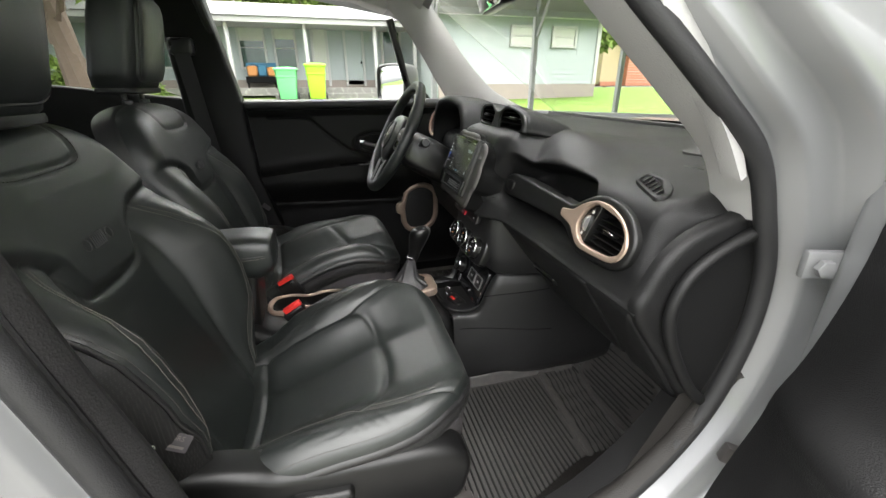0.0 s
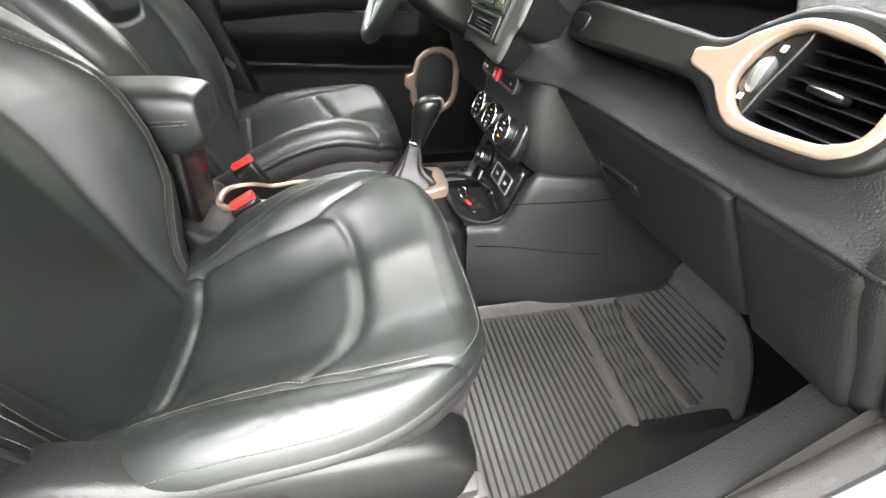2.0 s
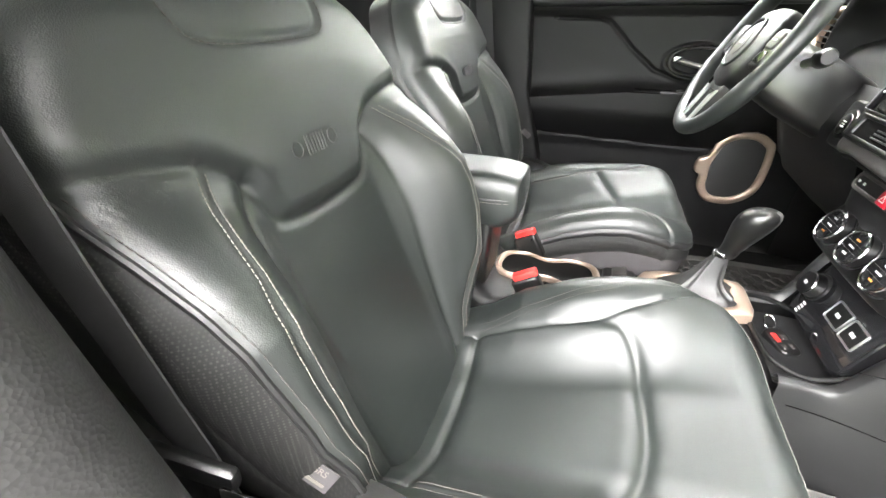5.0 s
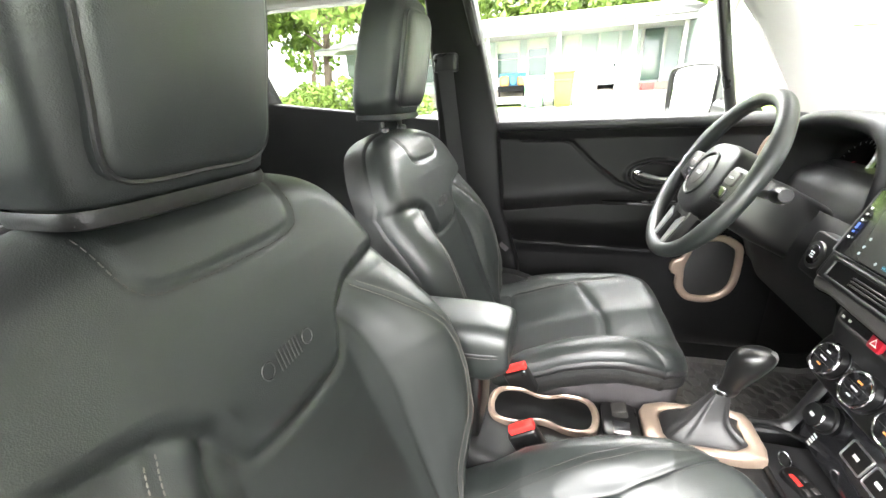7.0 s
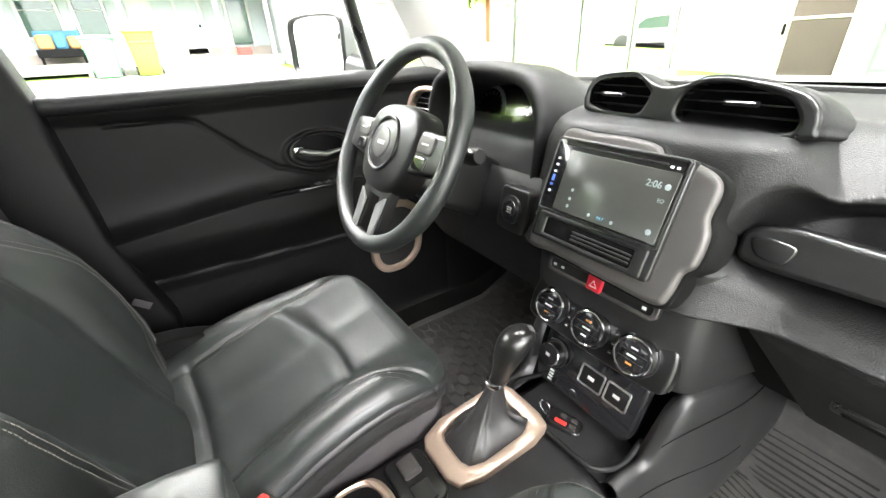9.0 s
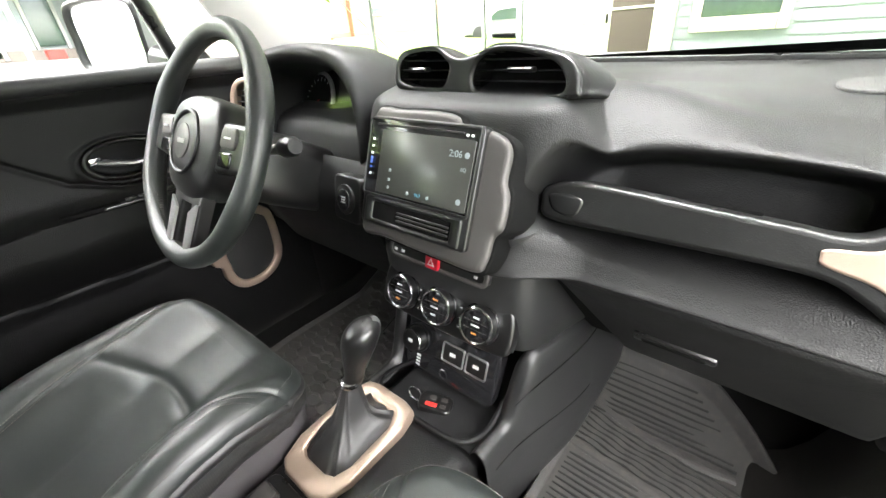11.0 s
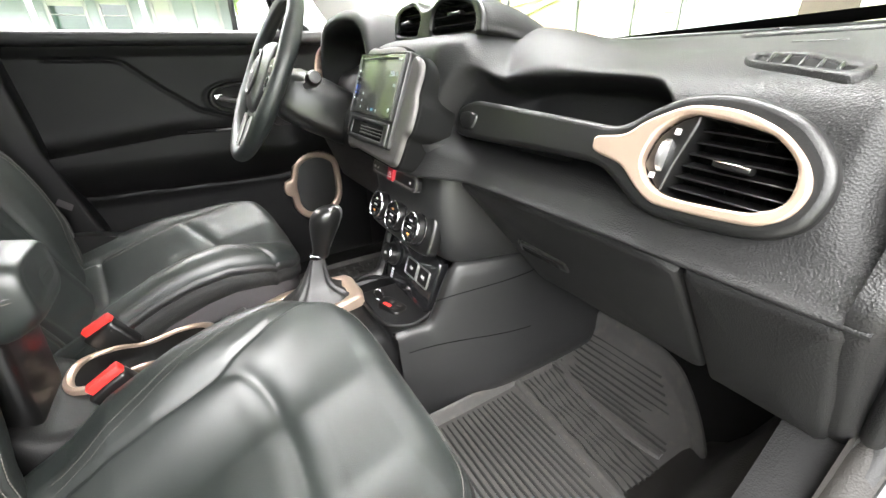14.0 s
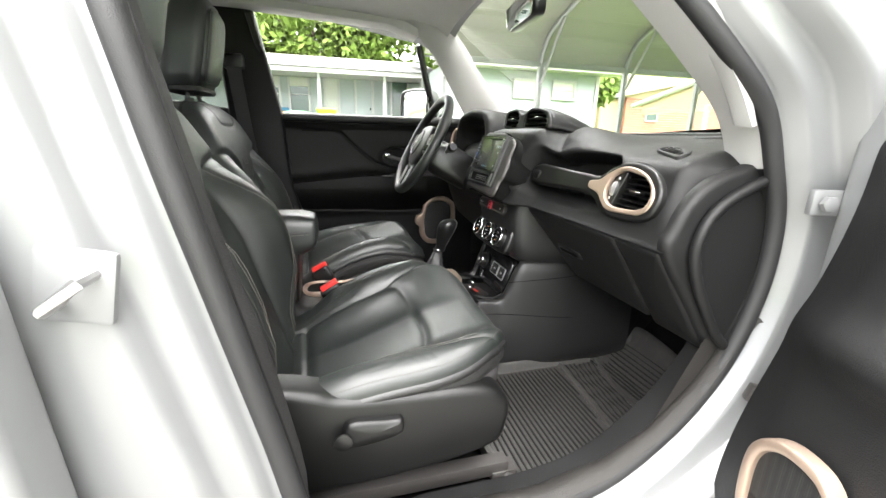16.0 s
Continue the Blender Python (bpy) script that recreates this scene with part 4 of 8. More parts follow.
V, F = holed(flat(POD), [flat(LEFT_VENT), flat(RIGHT_VENT)], 0.020, 0.005, vm @ Matrix.Translation((0, 0, 0.002)))
mk("pod_face", V, F, SMOOTH, CV, smooth=50)
pc = np.array((-0.02, 1.060))
rows = []
for x, ky, kz, dz in ((0.516, 1.0, 1.0, 0.0), (0.518, 1.015, 1.03, 0.0), (0.526, 1.03, 1.05, -0.001), (0.550, 1.05, 1.04, -0.005), (0.585, 1.07, 0.98, -0.014), (0.625, 1.06, 0.9, -0.028), (0.665, 0.98, 0.8, -0.05), (0.70, 0.85, 0.7, -0.075)):
    rows.append(np.c_[np.full(108, x), pc[0] + (POD[:, 0] - pc[0]) * ky, pc[1] + (POD[:, 1] - pc[1]) * kz + dz])
V, F = grid(rows, close_v=True)
mk("pod", V, F, PLASTIC, CV, smooth=70)
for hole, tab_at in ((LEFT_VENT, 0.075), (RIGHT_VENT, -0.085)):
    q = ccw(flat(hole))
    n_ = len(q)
    # wells lined near-black to carry the shade inside the vents
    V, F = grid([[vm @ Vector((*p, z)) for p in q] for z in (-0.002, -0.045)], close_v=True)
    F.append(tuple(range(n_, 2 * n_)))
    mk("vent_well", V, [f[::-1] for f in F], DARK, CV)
    for zz in (1.078, 1.066, 1.054):
        hh = (zz - 1.052) / 0.993
        xs = [a + (c - a) * (hh - b) / (d - b) for (a, b), (c, d) in zip(q, np.roll(q, -1, 0)) if (b - hh) * (d - hh) < 0]
        w_ = max(xs) - min(xs)
        V, F = box((w_ - 0.002, 0.0016, 0.014), 0.0006, 1, vm @ Matrix.Translation(((max(xs) + min(xs)) / 2, hh, -0.013)))
        mk("louvre", V, F, SMOOTH, CV)
    V, F = box((0.034, 0.006, 0.012), 0.0025, 2, vm @ Matrix.Translation((-tab_at, 0.0145, -0.003)))
    t_ = mk("louvre_tab", V, F, SMOOTH, CV)
    V, F = box((0.030, 0.0018, 0.002), 0.0008, 1, vm @ Matrix.Translation((-tab_at, 0.0155, 0.0030)))
    mk("tab_strip", V, F, CHROME, t_)

# centre stack: shield, head unit, hazard strip, climate panel
SM = basis((0.414, 0.0, 0.955), (0, -1, 0), (-0.934, 0, 0.357))     # local x to the passenger, y up the face, z to the seats
ST = thing("centre_stack", "black centre stack with graphite radio surround and climate controls", "dashboard console", (0.5, 0, 0.6))
shield = spline([(-0.096, -0.086), (-0.097, 0.0), (-0.095, 0.075), (-0.05, 0.080), (0.012, 0.081), (0.04, 0.077), (0.052, 0.068), (0.085, 0.066), (0.110, 0.058), (0.121, 0.043), (0.121, 0.014), (0.128, -0.004),
                 (0.128, -0.036), (0.119, -0.05), (0.116, -0.077), (0.104, -0.094), (0.05, -0.094), (-0.05, -0.090)], 110, True)
V, F = plate(shield if sum(p[0] * q[1] - q[0] * p[1] for p, q in zip(shield, np.roll(shield, -1, 0))) > 0 else shield[::-1], 0.06, 0.008, SM @ Matrix.Translation((0, 0, -0.004)))
mk("radio_surround", V, F, GREYTRIM, ST, "graphite grey moulded radio surround")
V, F = plate(shield[::-1] * 1.035 if sum(p[0] * q[1] - q[0] * p[1] for p, q in zip(shield, np.roll(shield, -1, 0))) < 0 else shield * 1.035, 0.06, 0.004, SM @ Matrix.Translation((0.0, 0, -0.012)))
mk("surround_gap", V, F, DARK, ST)
RB = rrect(0.182, 0.142, 0.006)
V, F = plate(RB, 0.03, 0.003, SM @ Matrix.Translation((0, -0.003, 0.003)))
mk("radio_bezel", V, F, SMOOTH, ST)

RU = thing("radio_unit", "black double-height touchscreen car radio, screen lit dim", "car radio", (0.42, 0, 0.97))
V, F = plate(rrect(0.176, 0.098, 0.004), 0.02, 0.0015, SM @ Matrix.Translation((0, 0.016, 0.006)))
body = mk("radio_body", V, F, GLOSS, RU)
V, F = frame_ring(rrect(0.178, 0.100, 0.004), rrect(0.1735, 0.0955, 0.003), 0.004, 0.0008, SM @ Matrix.Translation((0, 0.016, 0.0072)))
mk("edge_strip", V, F, SMOOTH, RU)
V, F = plate(rrect(0.148, 0.080, 0.002), 0.002, 0.0005, SM @ Matrix.Translation((0.011, 0.011, 0.0078)))
scr = mk("screen", V, F, SCREEN, RU, "dark glossy touchscreen showing a clock")
for k in range(6):
    V, F = box((0.004, 0.003 if k != 3 else 0.009, 0.0012), 0.0004, 1, SM @ Matrix.Translation((-0.077, 0.038 - 0.009 * k, 0.0078)))
    mk("side_key", V, F, BLUE if k in (3, 4) else MARK, RU)
V, F = box((0.14, 0.002, 0.0015), 0.0004, 1, SM @ Matrix.Translation((-0.003, 0.0575, 0.0075)))
mk("disc_slot", V, F, SMOOTH, RU)
for q in (0.072, 0.079):
    V, F = box((0.004, 0.0028, 0.001), 0.0004, 1, SM @ Matrix.Translation((q, 0.0555, 0.0078)))
    mk("top_key", V, F, MARK, RU)

words("2:06", 0.011, SM @ Matrix.Translation((0.060, 0.034, 0.0082)), ICON, scr)
words("EQ", 0.006, SM @ Matrix.Translation((0.074, 0.018, 0.0082)), ICON, scr)
words("94.7", 0.006, SM @ Matrix.Translation((0.012, -0.022, 0.0082)), CYAN, scr)
for a, b in ((0.076, 0.034), (0.074, -0.018), (-0.04, -0.02), (-0.005, -0.022), (0.028, -0.022), (-0.04, -0.01), (-0.04, 0.002)):
    V, F = cyl(0.0022 if a < 0.05 else 0.0035, 0.0003, 12, 0.0001, SM @ Matrix.Translation((a, b, 0.0079)))
    mk("icon", V, F, ICON, scr)
# storage slot under the radio
V, F = frame_ring(rrect(0.164, 0.036, 0.004), rrect(0.134, 0.024, 0.003), 0.02, 0.002, SM @ Matrix.Translation((0, -0.054, 0.006)))
mk("slot_frame", V, F, SMOOTH, ST)
# flat near-black plate gives the slot its shade, no real depth
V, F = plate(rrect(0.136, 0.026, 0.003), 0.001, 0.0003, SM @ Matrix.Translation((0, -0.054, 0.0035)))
mk("slot_shade", V, F, DARK, ST)
for k in range(3):
    V, F = box((0.085, 0.0022, 0.004), 0.0006, 1, SM @ Matrix.Translation((0.022, -0.050 - 0.005 * k, 0.005)))
    mk("slot_rib", V, F, SMOOTH, ST)

# stack body: plan outline lofted in height
plan = spline([(0.60, -0.185), (0.52, -0.160), (0.46, -0.146), (0.432, -0.135), (0.418, -0.115), (0.414, -0.06), (0.414, 0.06), (0.418, 0.115), (0.44, 0.135), (0.52, 0.15), (0.60, 0.155)], 70)
rows = []
for z, dx, k in ((0.895, 0.006, 0.98), (0.87, 0.022, 1.0), (0.855, 0.034, 1.0), (0.845, 0.032, 1.0), (0.80, 0.028, 1.0), (0.74, 0.032, 1.0), (0.70, 0.040, 1.0), (0.685, 0.058, 0.97), (0.68, 0.088, 0.94)):
    rows.append([(a + dx, b * k, z) for a, b in plan])
V, F = grid(rows)
mk("stack_body", V, F, CONS, ST, smooth=60)
CM = basis((0.438, 0.0, 0.823), (0, -1, 0), (-0.97, 0, 0.24))
V, F = plate(rrect(0.182, 0.026, 0.010), 0.01, 0.003, CM @ Matrix.Translation((0, 0, 0.006)))
hz = mk("switch_strip", V, F, SMOOTH, ST)
V, F = frame_ring(rrect(0.184, 0.028, 0.011), rrect(0.170, 0.016, 0.007), 0.004, 0.001, CM @ Matrix.Translation((0, 0, 0.0075)))
mk("strip_edge", V, F, GREYTRIM, hz)
V, F = box((0.024, 0.024, 0.010), 0.003, 2, CM @ Matrix.Translation((-0.002, 0, 0.007)))
hb = mk("hazard_button", V, F, HAZ, ST, "red hazard warning button")
tri = [(0.0, 0.006), (-0.0065, -0.005), (0.0065, -0.005)]
V, F = frame_ring(np.array([tri[0], tri[1], tri[2]]), np.array([tri[0], tri[1], tri[2]]) * 0.7, 0.0005, 0.0001, CM @ Matrix.Translation((-0.002, -0.001, 0.0126)))
mk("triangle", V, F, MARK, hb)
for a in (-0.075, -0.06, 0.074):
    V, F = box((0.006, 0.004, 0.0006), 0.0002, 1, CM @ Matrix.Translation((a, 0, 0.0095)))
    mk("switch_mark", V, F, MARK, hz)
KM = basis((0.444, 0.0, 0.741), (0, -1, 0), (-0.93, 0, 0.36))
kp = spline([(-0.125, -0.02), (-0.122, 0.026), (-0.10, 0.042), (-0.04, 0.040), (0.04, 0.040), (0.10, 0.042), (0.122, 0.026), (0.125, -0.02), (0.112, -0.036), (0.05, -0.040), (-0.05, -0.040), (-0.112, -0.036)], 70, True)
V, F = plate(kp[::-1] if sum(p[0] * q[1] - q[0] * p[1] for p, q in zip(kp, np.roll(kp, -1, 0))) < 0 else kp, 0.02, 0.006, KM @ Matrix.Translation((0, 0, 0.008)))
cp = mk("climate_panel", V, F, SMOOTH, ST)
for k in (-1, 0, 1):
    m = KM @ Matrix.Translation((0.075 * k, 0.0, 0.008))
    V, F = cyl(0.0315, 0.002, 40, 0.001, m)
    kn = mk("climate_knob", V, F, GLOSS, ST, "black climate knob with chrome rim")
    V, F = cyl(0.0275, 0.015, 40, 0.003, m, r2=0.026)
    mk("knob_body", V, F, SMOOTH, kn)
    rr_ = [m @ Vector((0.0258 * math.cos(a), 0.0258 * math.sin(a), 0.0142)) for a in np.linspace(0, 2 * math.pi, 40, endpoint=False)]
    V, F = tube(rr_, 0.0022, 8, closed=True, up=m.to_3x3() @ Vector((0, 0, 1)))
    mk("knob_rim", V, F, CHROME, kn)
    V, F = cyl(0.0238, 0.0015, 36, 0.0006, m @ Matrix.Translation((0, 0, 0.0142)))
    mk("knob_face", V, F, GLOSS, kn)
    for bb, mt_, w_ in ((0.013, MARK if k else ORANGE, 0.010), (0.0, MARK, 0.014), (-0.013, ORANGE if k else MARK, 0.009)):
        V, F = box((w_, 0.0025, 0.0004), 0.0001, 1, m @ Matrix.Translation((0, bb * 0.9, 0.0159)))
        mk("knob_mark", V, F, mt_, kn)
    for bb in (0.0065, -0.0065):
        V, F = box((0.040, 0.0005, 0.0003), 0, 1, m @ Matrix.Translation((0, bb * 0.9, 0.0159)))
        mk("knob_line", V, F, GREYTRIM, kn)
for a in (-0.04, 0.04):
    for b in (0.012, -0.004, -0.018):
        V, F = box((0.007, 0.006, 0.003), 0.001, 1, KM @ Matrix.Translation((a, b, 0.010)))
        bt = mk("climate_button", V, F, SMOOTH, ST)
        V, F = box((0.004, 0.0015, 0.0003), 0, 1, KM @ Matrix.Translation((a, b, 0.0117)))
        mk("button_mark", V, F, MARK, bt)

# lower panel: drive knob, sockets, tray with key
LM = basis((0.455, 0.010, 0.624), (0, -1, 0), (-0.94, 0, 0.34))
V, F = plate(rrect(0.20, 0.115, 0.02), 0.02, 0.006, LM @ Matrix.Translation((0, 0, 0.0)))
lp = mk("lower_panel", V, F, GLOSS, ST, "gloss black lower panel")
m = LM @ Matrix.Translation((-0.066, 0.006, 0.004))
V, F = cyl(0.026, 0.004, 36, 0.001, m)
dk = mk("drive_knob", V, F, SMOOTH, ST, "black drive mode dial with silver rim")
V, F = cyl(0.0225, 0.022, 36, 0.003, m, r2=0.0205)
mk("dial_body", V, F, SMOOTH, dk)
V, F = tube([m @ Vector((0.0205 * math.cos(a), 0.0205 * math.sin(a), 0.0205)) for a in np.linspace(-1.2, 2.2, 24)], 0.0017, 6, up=m.to_3x3() @ Vector((0, 0, 1)))
mk("dial_rim", V, F, CHROME, dk)
V, F = box((0.010, 0.006, 0.0005), 0.0001, 1, m @ Matrix.Translation((0, 0, 0.0222)))
mk("dial_mark", V, F, MARK, dk)
for k in range(4):
    V, F = box((0.009, 0.0035, 0.0005), 0.0001, 1, LM @ Matrix.Translation((-0.062, -0.029 - 0.006 * k, 0.0004)))
    mk("mode_mark", V, F, MARK, lp)
for a, w in ((0.011, 0.040), (0.059, 0.036)):
    V, F = frame_ring(rrect(w + 0.006, 0.036, 0.004), rrect(w + 0.001, 0.031, 0.003), 0.006, 0.001, LM @ Matrix.Translation((a, 0.004, 0.003)))
    sk = mk("socket_frame", V, F, SATIN, ST, "silver-edged power socket")
    V, F = plate(rrect(w, 0.030, 0.003), 0.003, 0.0006, LM @ Matrix.Translation((a, 0.004, 0.002)))
    mk("socket_flap", V, F, SMOOTH, sk)
    V, F = box((0.012, 0.006, 0.0006), 0.0002, 1, LM @ Matrix.Translation((a, 0.004, 0.0023)))
    mk("socket_mark", V, F, MARK, sk)

# instrument hood and cluster
IC = thing("instrument_cluster", "black hooded instrument cluster with round gauges", "dashboard gauges", (0.56, 0.338, 0.95))
HY, HZ = 0.338, 0.985
arch = [(0.165, -0.07), (0.168, -0.01), (0.163, 0.045), (0.140, 0.088), (0.095, 0.108), (0.0, 0.116), (-0.095, 0.108), (-0.140, 0.088), (-0.163, 0.045), (-0.168, -0.01), (-0.165, -0.07)]
rows = []
for x, k, dz in ((0.72, 0.80, -0.05), (0.66, 0.93, -0.02), (0.58, 1.0, 0.0), (0.51, 1.02, 0.006), (0.488, 1.02, 0.006), (0.478, 1.0, 0.002), (0.476, 0.965, -0.003), (0.482, 0.93, -0.008), (0.50, 0.905, -0.012), (0.60, 0.80, -0.02)):
    rows.append([(x + 0.055 * (0.12 - b) * (1 if x < 0.6 else 0) * -1.0, HY + a * k, HZ + b * k + dz) for a, b in spline(arch, 60)])
V, F = grid(rows)
mk("hood", V, F, PLASTIC, IC, smooth=55)
im = basis((0.585, HY, HZ + 0.015), (0, -1, 0), (-0.93, 0, 0.36))
V, F = plate(rrect(0.29, 0.15, 0.05), 0.01, 0.003, im)
cf = mk("cluster_face", V, F, GLOSS, IC)
for k in (-1, 1):
    g = im @ Matrix.Translation((0.088 * k, 0.0, 0.002))
    rr_ = [g @ Vector((0.052 * math.cos(a), 0.052 * math.sin(a), 0.008)) for a in np.linspace(0, 2 * math.pi, 40, endpoint=False)]
    V, F = tube(rr_, 0.004, 8, closed=True, up=g.to_3x3() @ Vector((0, 0, 1)))
    gd = mk("gauge_ring", V, F, SATIN, IC, "round silver-rimmed gauge")
    V, F = cyl(0.048, 0.002, 40, 0.0005, g)
    mk("gauge_face", V, F, DARK, gd)
    ticks = []
    for t in range(17):
        a = radians(220 - t * 16.25)
        ticks.append(box((0.007 if t % 2 == 0 else 0.004, 0.0014, 0.0006), 0, 1, g @ Matrix.Translation((0.040 * math.cos(a), 0.040 * math.sin(a), 0.0025)) @ pose(0, 0, 0, 0, 0, math.degrees(a))))
    V, F = join(*ticks)
    mk("gauge_ticks", V, F, MARK, gd)
    V, F = box((0.036, 0.002, 0.001), 0.0003, 1, g @ pose(0, 0, 0, 0, 0, 215) @ Matrix.Translation((0.016, 0, 0.004)))
    mk("gauge_needle", V, F, HAZ, gd)
V, F = plate(rrect(0.085, 0.11, 0.008), 0.002, 0.0008, im @ Matrix.Translation((0, 0.0, 0.004)))
mk("info_display", V, F, SCREEN, IC)
V, F = plate(rrect(0.30, 0.16, 0.05), 0.001, 0.0005, im @ Matrix.Translation((0, 0.0, 0.03)))
LENS = glass("cluster_lens_glass", (0.95, 0.97, 0.97))
LENS.node_tree.nodes["Principled BSDF"].inputs["IOR"].default_value = 1.45
cg = mk("cluster_lens", V, F, LENS, IC)
cg.visible_shadow = False

# driver vent at the far end, knee panel, start button
dv = basis((0.500, 0.575, 1.005), (0, -1, 0), (-0.94, -0.25, 0.2))
o = spline([(-0.052, -0.03), (-0.055, 0.015), (-0.03, 0.045), (0.02, 0.05), (0.05, 0.03), (0.055, -0.015), (0.035, -0.045), (-0.02, -0.05)], 50, True)
o = o if sum(p[0] * q[1] - q[0] * p[1] for p, q in zip(o, np.roll(o, -1, 0))) > 0 else o[::-1]
DV = thing("driver_vent", "round-cornered side air vent with champagne surround", "air vent", (0.5, 0.575, 0.95))
V, F = frame_ring(o, o * 0.78, 0.03, 0.004, dv, lift=0.001)
mk("vent_surround", V, F, TAN, DV)
# near-black plate behind the louvres holds the vent's shade as colour
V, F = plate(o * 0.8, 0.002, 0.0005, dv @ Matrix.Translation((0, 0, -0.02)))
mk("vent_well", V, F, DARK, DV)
for k in range(5):
    V, F = box((0.07, 0.002, 0.012), 0.0007, 1, dv @ Matrix.Translation((0, 0.024 - 0.012 * k, -0.010)))
    mk("louvre", V, F, SATIN if k == 2 else SMOOTH, DV)
rows = []
for x, z in ((0.47, 0.935), (0.445, 0.90), (0.435, 0.86), (0.45, 0.80), (0.48, 0.72), (0.55, 0.66), (0.64, 0.64)):
    rows.append([(x + 0.03 * float(ss(0.45, 0.62, y)), y, z) for y in np.linspace(0.125, 0.62, 30)])
V, F = grid(rows)
mk("knee_panel", V, F, PLASTIC, D, smooth=60)
bm_ = basis((0.428, 0.178, 0.885), (0, -1, 0), (-0.95, 0.05, 0.2))
V, F = plate(rrect(0.07, 0.075, 0.012), 0.03, 0.004, bm_)
sp = mk("start_panel", V, F, SOFT, D)
V, F = cyl(0.024, 0.004, 32, 0.001, bm_)
sb = mk("start_button", V, F, SMOOTH, sp, "round black start button")
V, F = cyl(0.017, 0.006, 32, 0.001, bm_)
mk("button_face", V, F, GLOSS, sb)
for k, w in enumerate((0.012, 0.009, 0.011)):
    V, F = box((w, 0.0022, 0.0005), 0.0001, 1, bm_ @ Matrix.Translation((0, 0.004 - 0.004 * k, 0.0063)))
    mk("button_mark", V, F, MARK, sb)

# steering wheel
WN = Vector((-0.880, 0, 0.475))
WM = basis((0.300, 0.345, 0.985), (0, -1, 0), WN)   # local x towards the passenger, y up the wheel, z to the driver
SW = thing("steering_wheel", "black leather three-spoke steering wheel with silver lower spoke", "steering wheel", (0.3, 0.345, 0.985))
ring = [WM @ Vector((0.176 * math.cos(a), 0.176 * math.sin(a) * 0.985, 0)) for a in np.linspace(0, 2 * math.pi, 96, endpoint=False)]
rad = [0.0155 + 0.0022 * (math.exp(-((math.degrees(a) % 180 - 25) / 14) ** 2) + math.exp(-((math.degrees(a) % 180 - 155) / 14) ** 2)) for a in np.linspace(0, 2 * math.pi, 96, endpoint=False)]
V, F = tube(ring, rad, 16, closed=True, up=WN)
mk("rim", V, F, LEATHER, SW, "leather-wrapped rim", smooth=80)
st = []
for i in range(96):
    a = 2 * math.pi * i / 96
    for da in np.linspace(0, 2 * math.pi / 96, 2, endpoint=False):
        q = a + da
        st.append(tube([WM @ Vector(((0.176 - 0.0158) * math.cos(q), (0.176 - 0.0158) * math.sin(q) * 0.985, -0.004)), WM @ Vector(((0.176 - 0.0158) * math.cos(q + 0.012), (0.176 - 0.0158) * math.sin(q + 0.012) * 0.985, 0.004))], 0.0008, 4))
V, F = join(*st)
so = mk("rim_stitching", V, F, THREAD2, SW)
so["kind"] = "stuff"
hub = spline([(-0.082, 0.028), (-0.06, 0.058), (0.0, 0.066), (0.06, 0.058), (0.082, 0.028), (0.078, -0.02), (0.055, -0.062), (0.0, -0.074), (-0.055, -0.062), (-0.078, -0.02)], 60, True)
hub = hub if sum(p[0] * q[1] - q[0] * p[1] for p, q in zip(hub, np.roll(hub, -1, 0))) > 0 else hub[::-1]
V, F = plate(hub * 1.12, 0.045, 0.016, WM @ Matrix.Translation((0, 0, 0.012)), dome=0.012)
mk("airbag_cover", V, F, SOFT, SW, smooth=60)
c_ = [WM @ Vector((0.046 * math.cos(a), 0.046 * math.sin(a), 0.0195)) for a in np.linspace(0, 2 * math.pi, 48, endpoint=False)]
V, F = tube(c_, 0.0035, 8, closed=True, up=WN)
mk("hub_ring", V, F, SOFT, SW)
V, F = cyl(0.026, 0.004, 36, 0.0015, WM @ Matrix.Translation((0, 0, 0.020)))
em = mk("hub_emblem", V, F, GREYTRIM, SW, "round grey emblem")
V, F = box((0.026, 0.007, 0.001), 0.0004, 1, WM @ Matrix.Translation((0, 0, 0.0242)))
mk("emblem_bar", V, F, SATIN, em)
for sx in (-1, 1):
    sp_ = [(0.055 * sx, 0.04), (0.165 * sx, 0.038), (0.168 * sx, -0.022), (0.06 * sx, -0.035)]
    pts = []
    for (ax, ay), (bx, by) in zip(sp_, sp_[1:] + sp_[:1]):
        pts += [(ax + (bx - ax) * t, ay + (by - ay) * t) for t in np.linspace(0, 0.9, 6)]
    if sum(p[0] * q[1] - q[0] * p[1] for p, q in zip(pts, pts[1:] + pts[:1])) < 0:
        pts = pts[::-1]
    V, F = plate(pts, 0.022, 0.006, WM @ Matrix.Translation((0, 0, 0.006)))
    s_ = mk("spoke", V, F, SMOOTH, SW)
    V, F = plate(rrect(0.044, 0.030, 0.008), 0.006, 0.003, WM @ Matrix.Translation((0.112 * sx, 0.018, 0.0095)))
    mk("switch_pad", V, F, GREYTRIM, s_)
    V, F = plate(rrect(0.036, 0.022, 0.006), 0.006, 0.003, WM @ Matrix.Translation((0.108 * sx, -0.012, 0.0095)))
    mk("switch_pad", V, F, GLOSS, s_)
    V, F = box((0.020, 0.003, 0.001), 0.0004, 1, WM @ Matrix.Translation((0.112 * sx, 0.018, 0.0100)))
    mk("switch_mark", V, F, MARK, s_)
lo = [(-0.052, -0.060), (-0.043, -0.162), (-0.022, -0.166), (-0.017, -0.090), (0.017, -0.090), (0.022, -0.166), (0.043, -0.162), (0.052, -0.060)]
V, F = plate([(a, b) for a, b in lo], 0.02, 0.005, WM @ Matrix.Translation((0, 0, 0.003)))
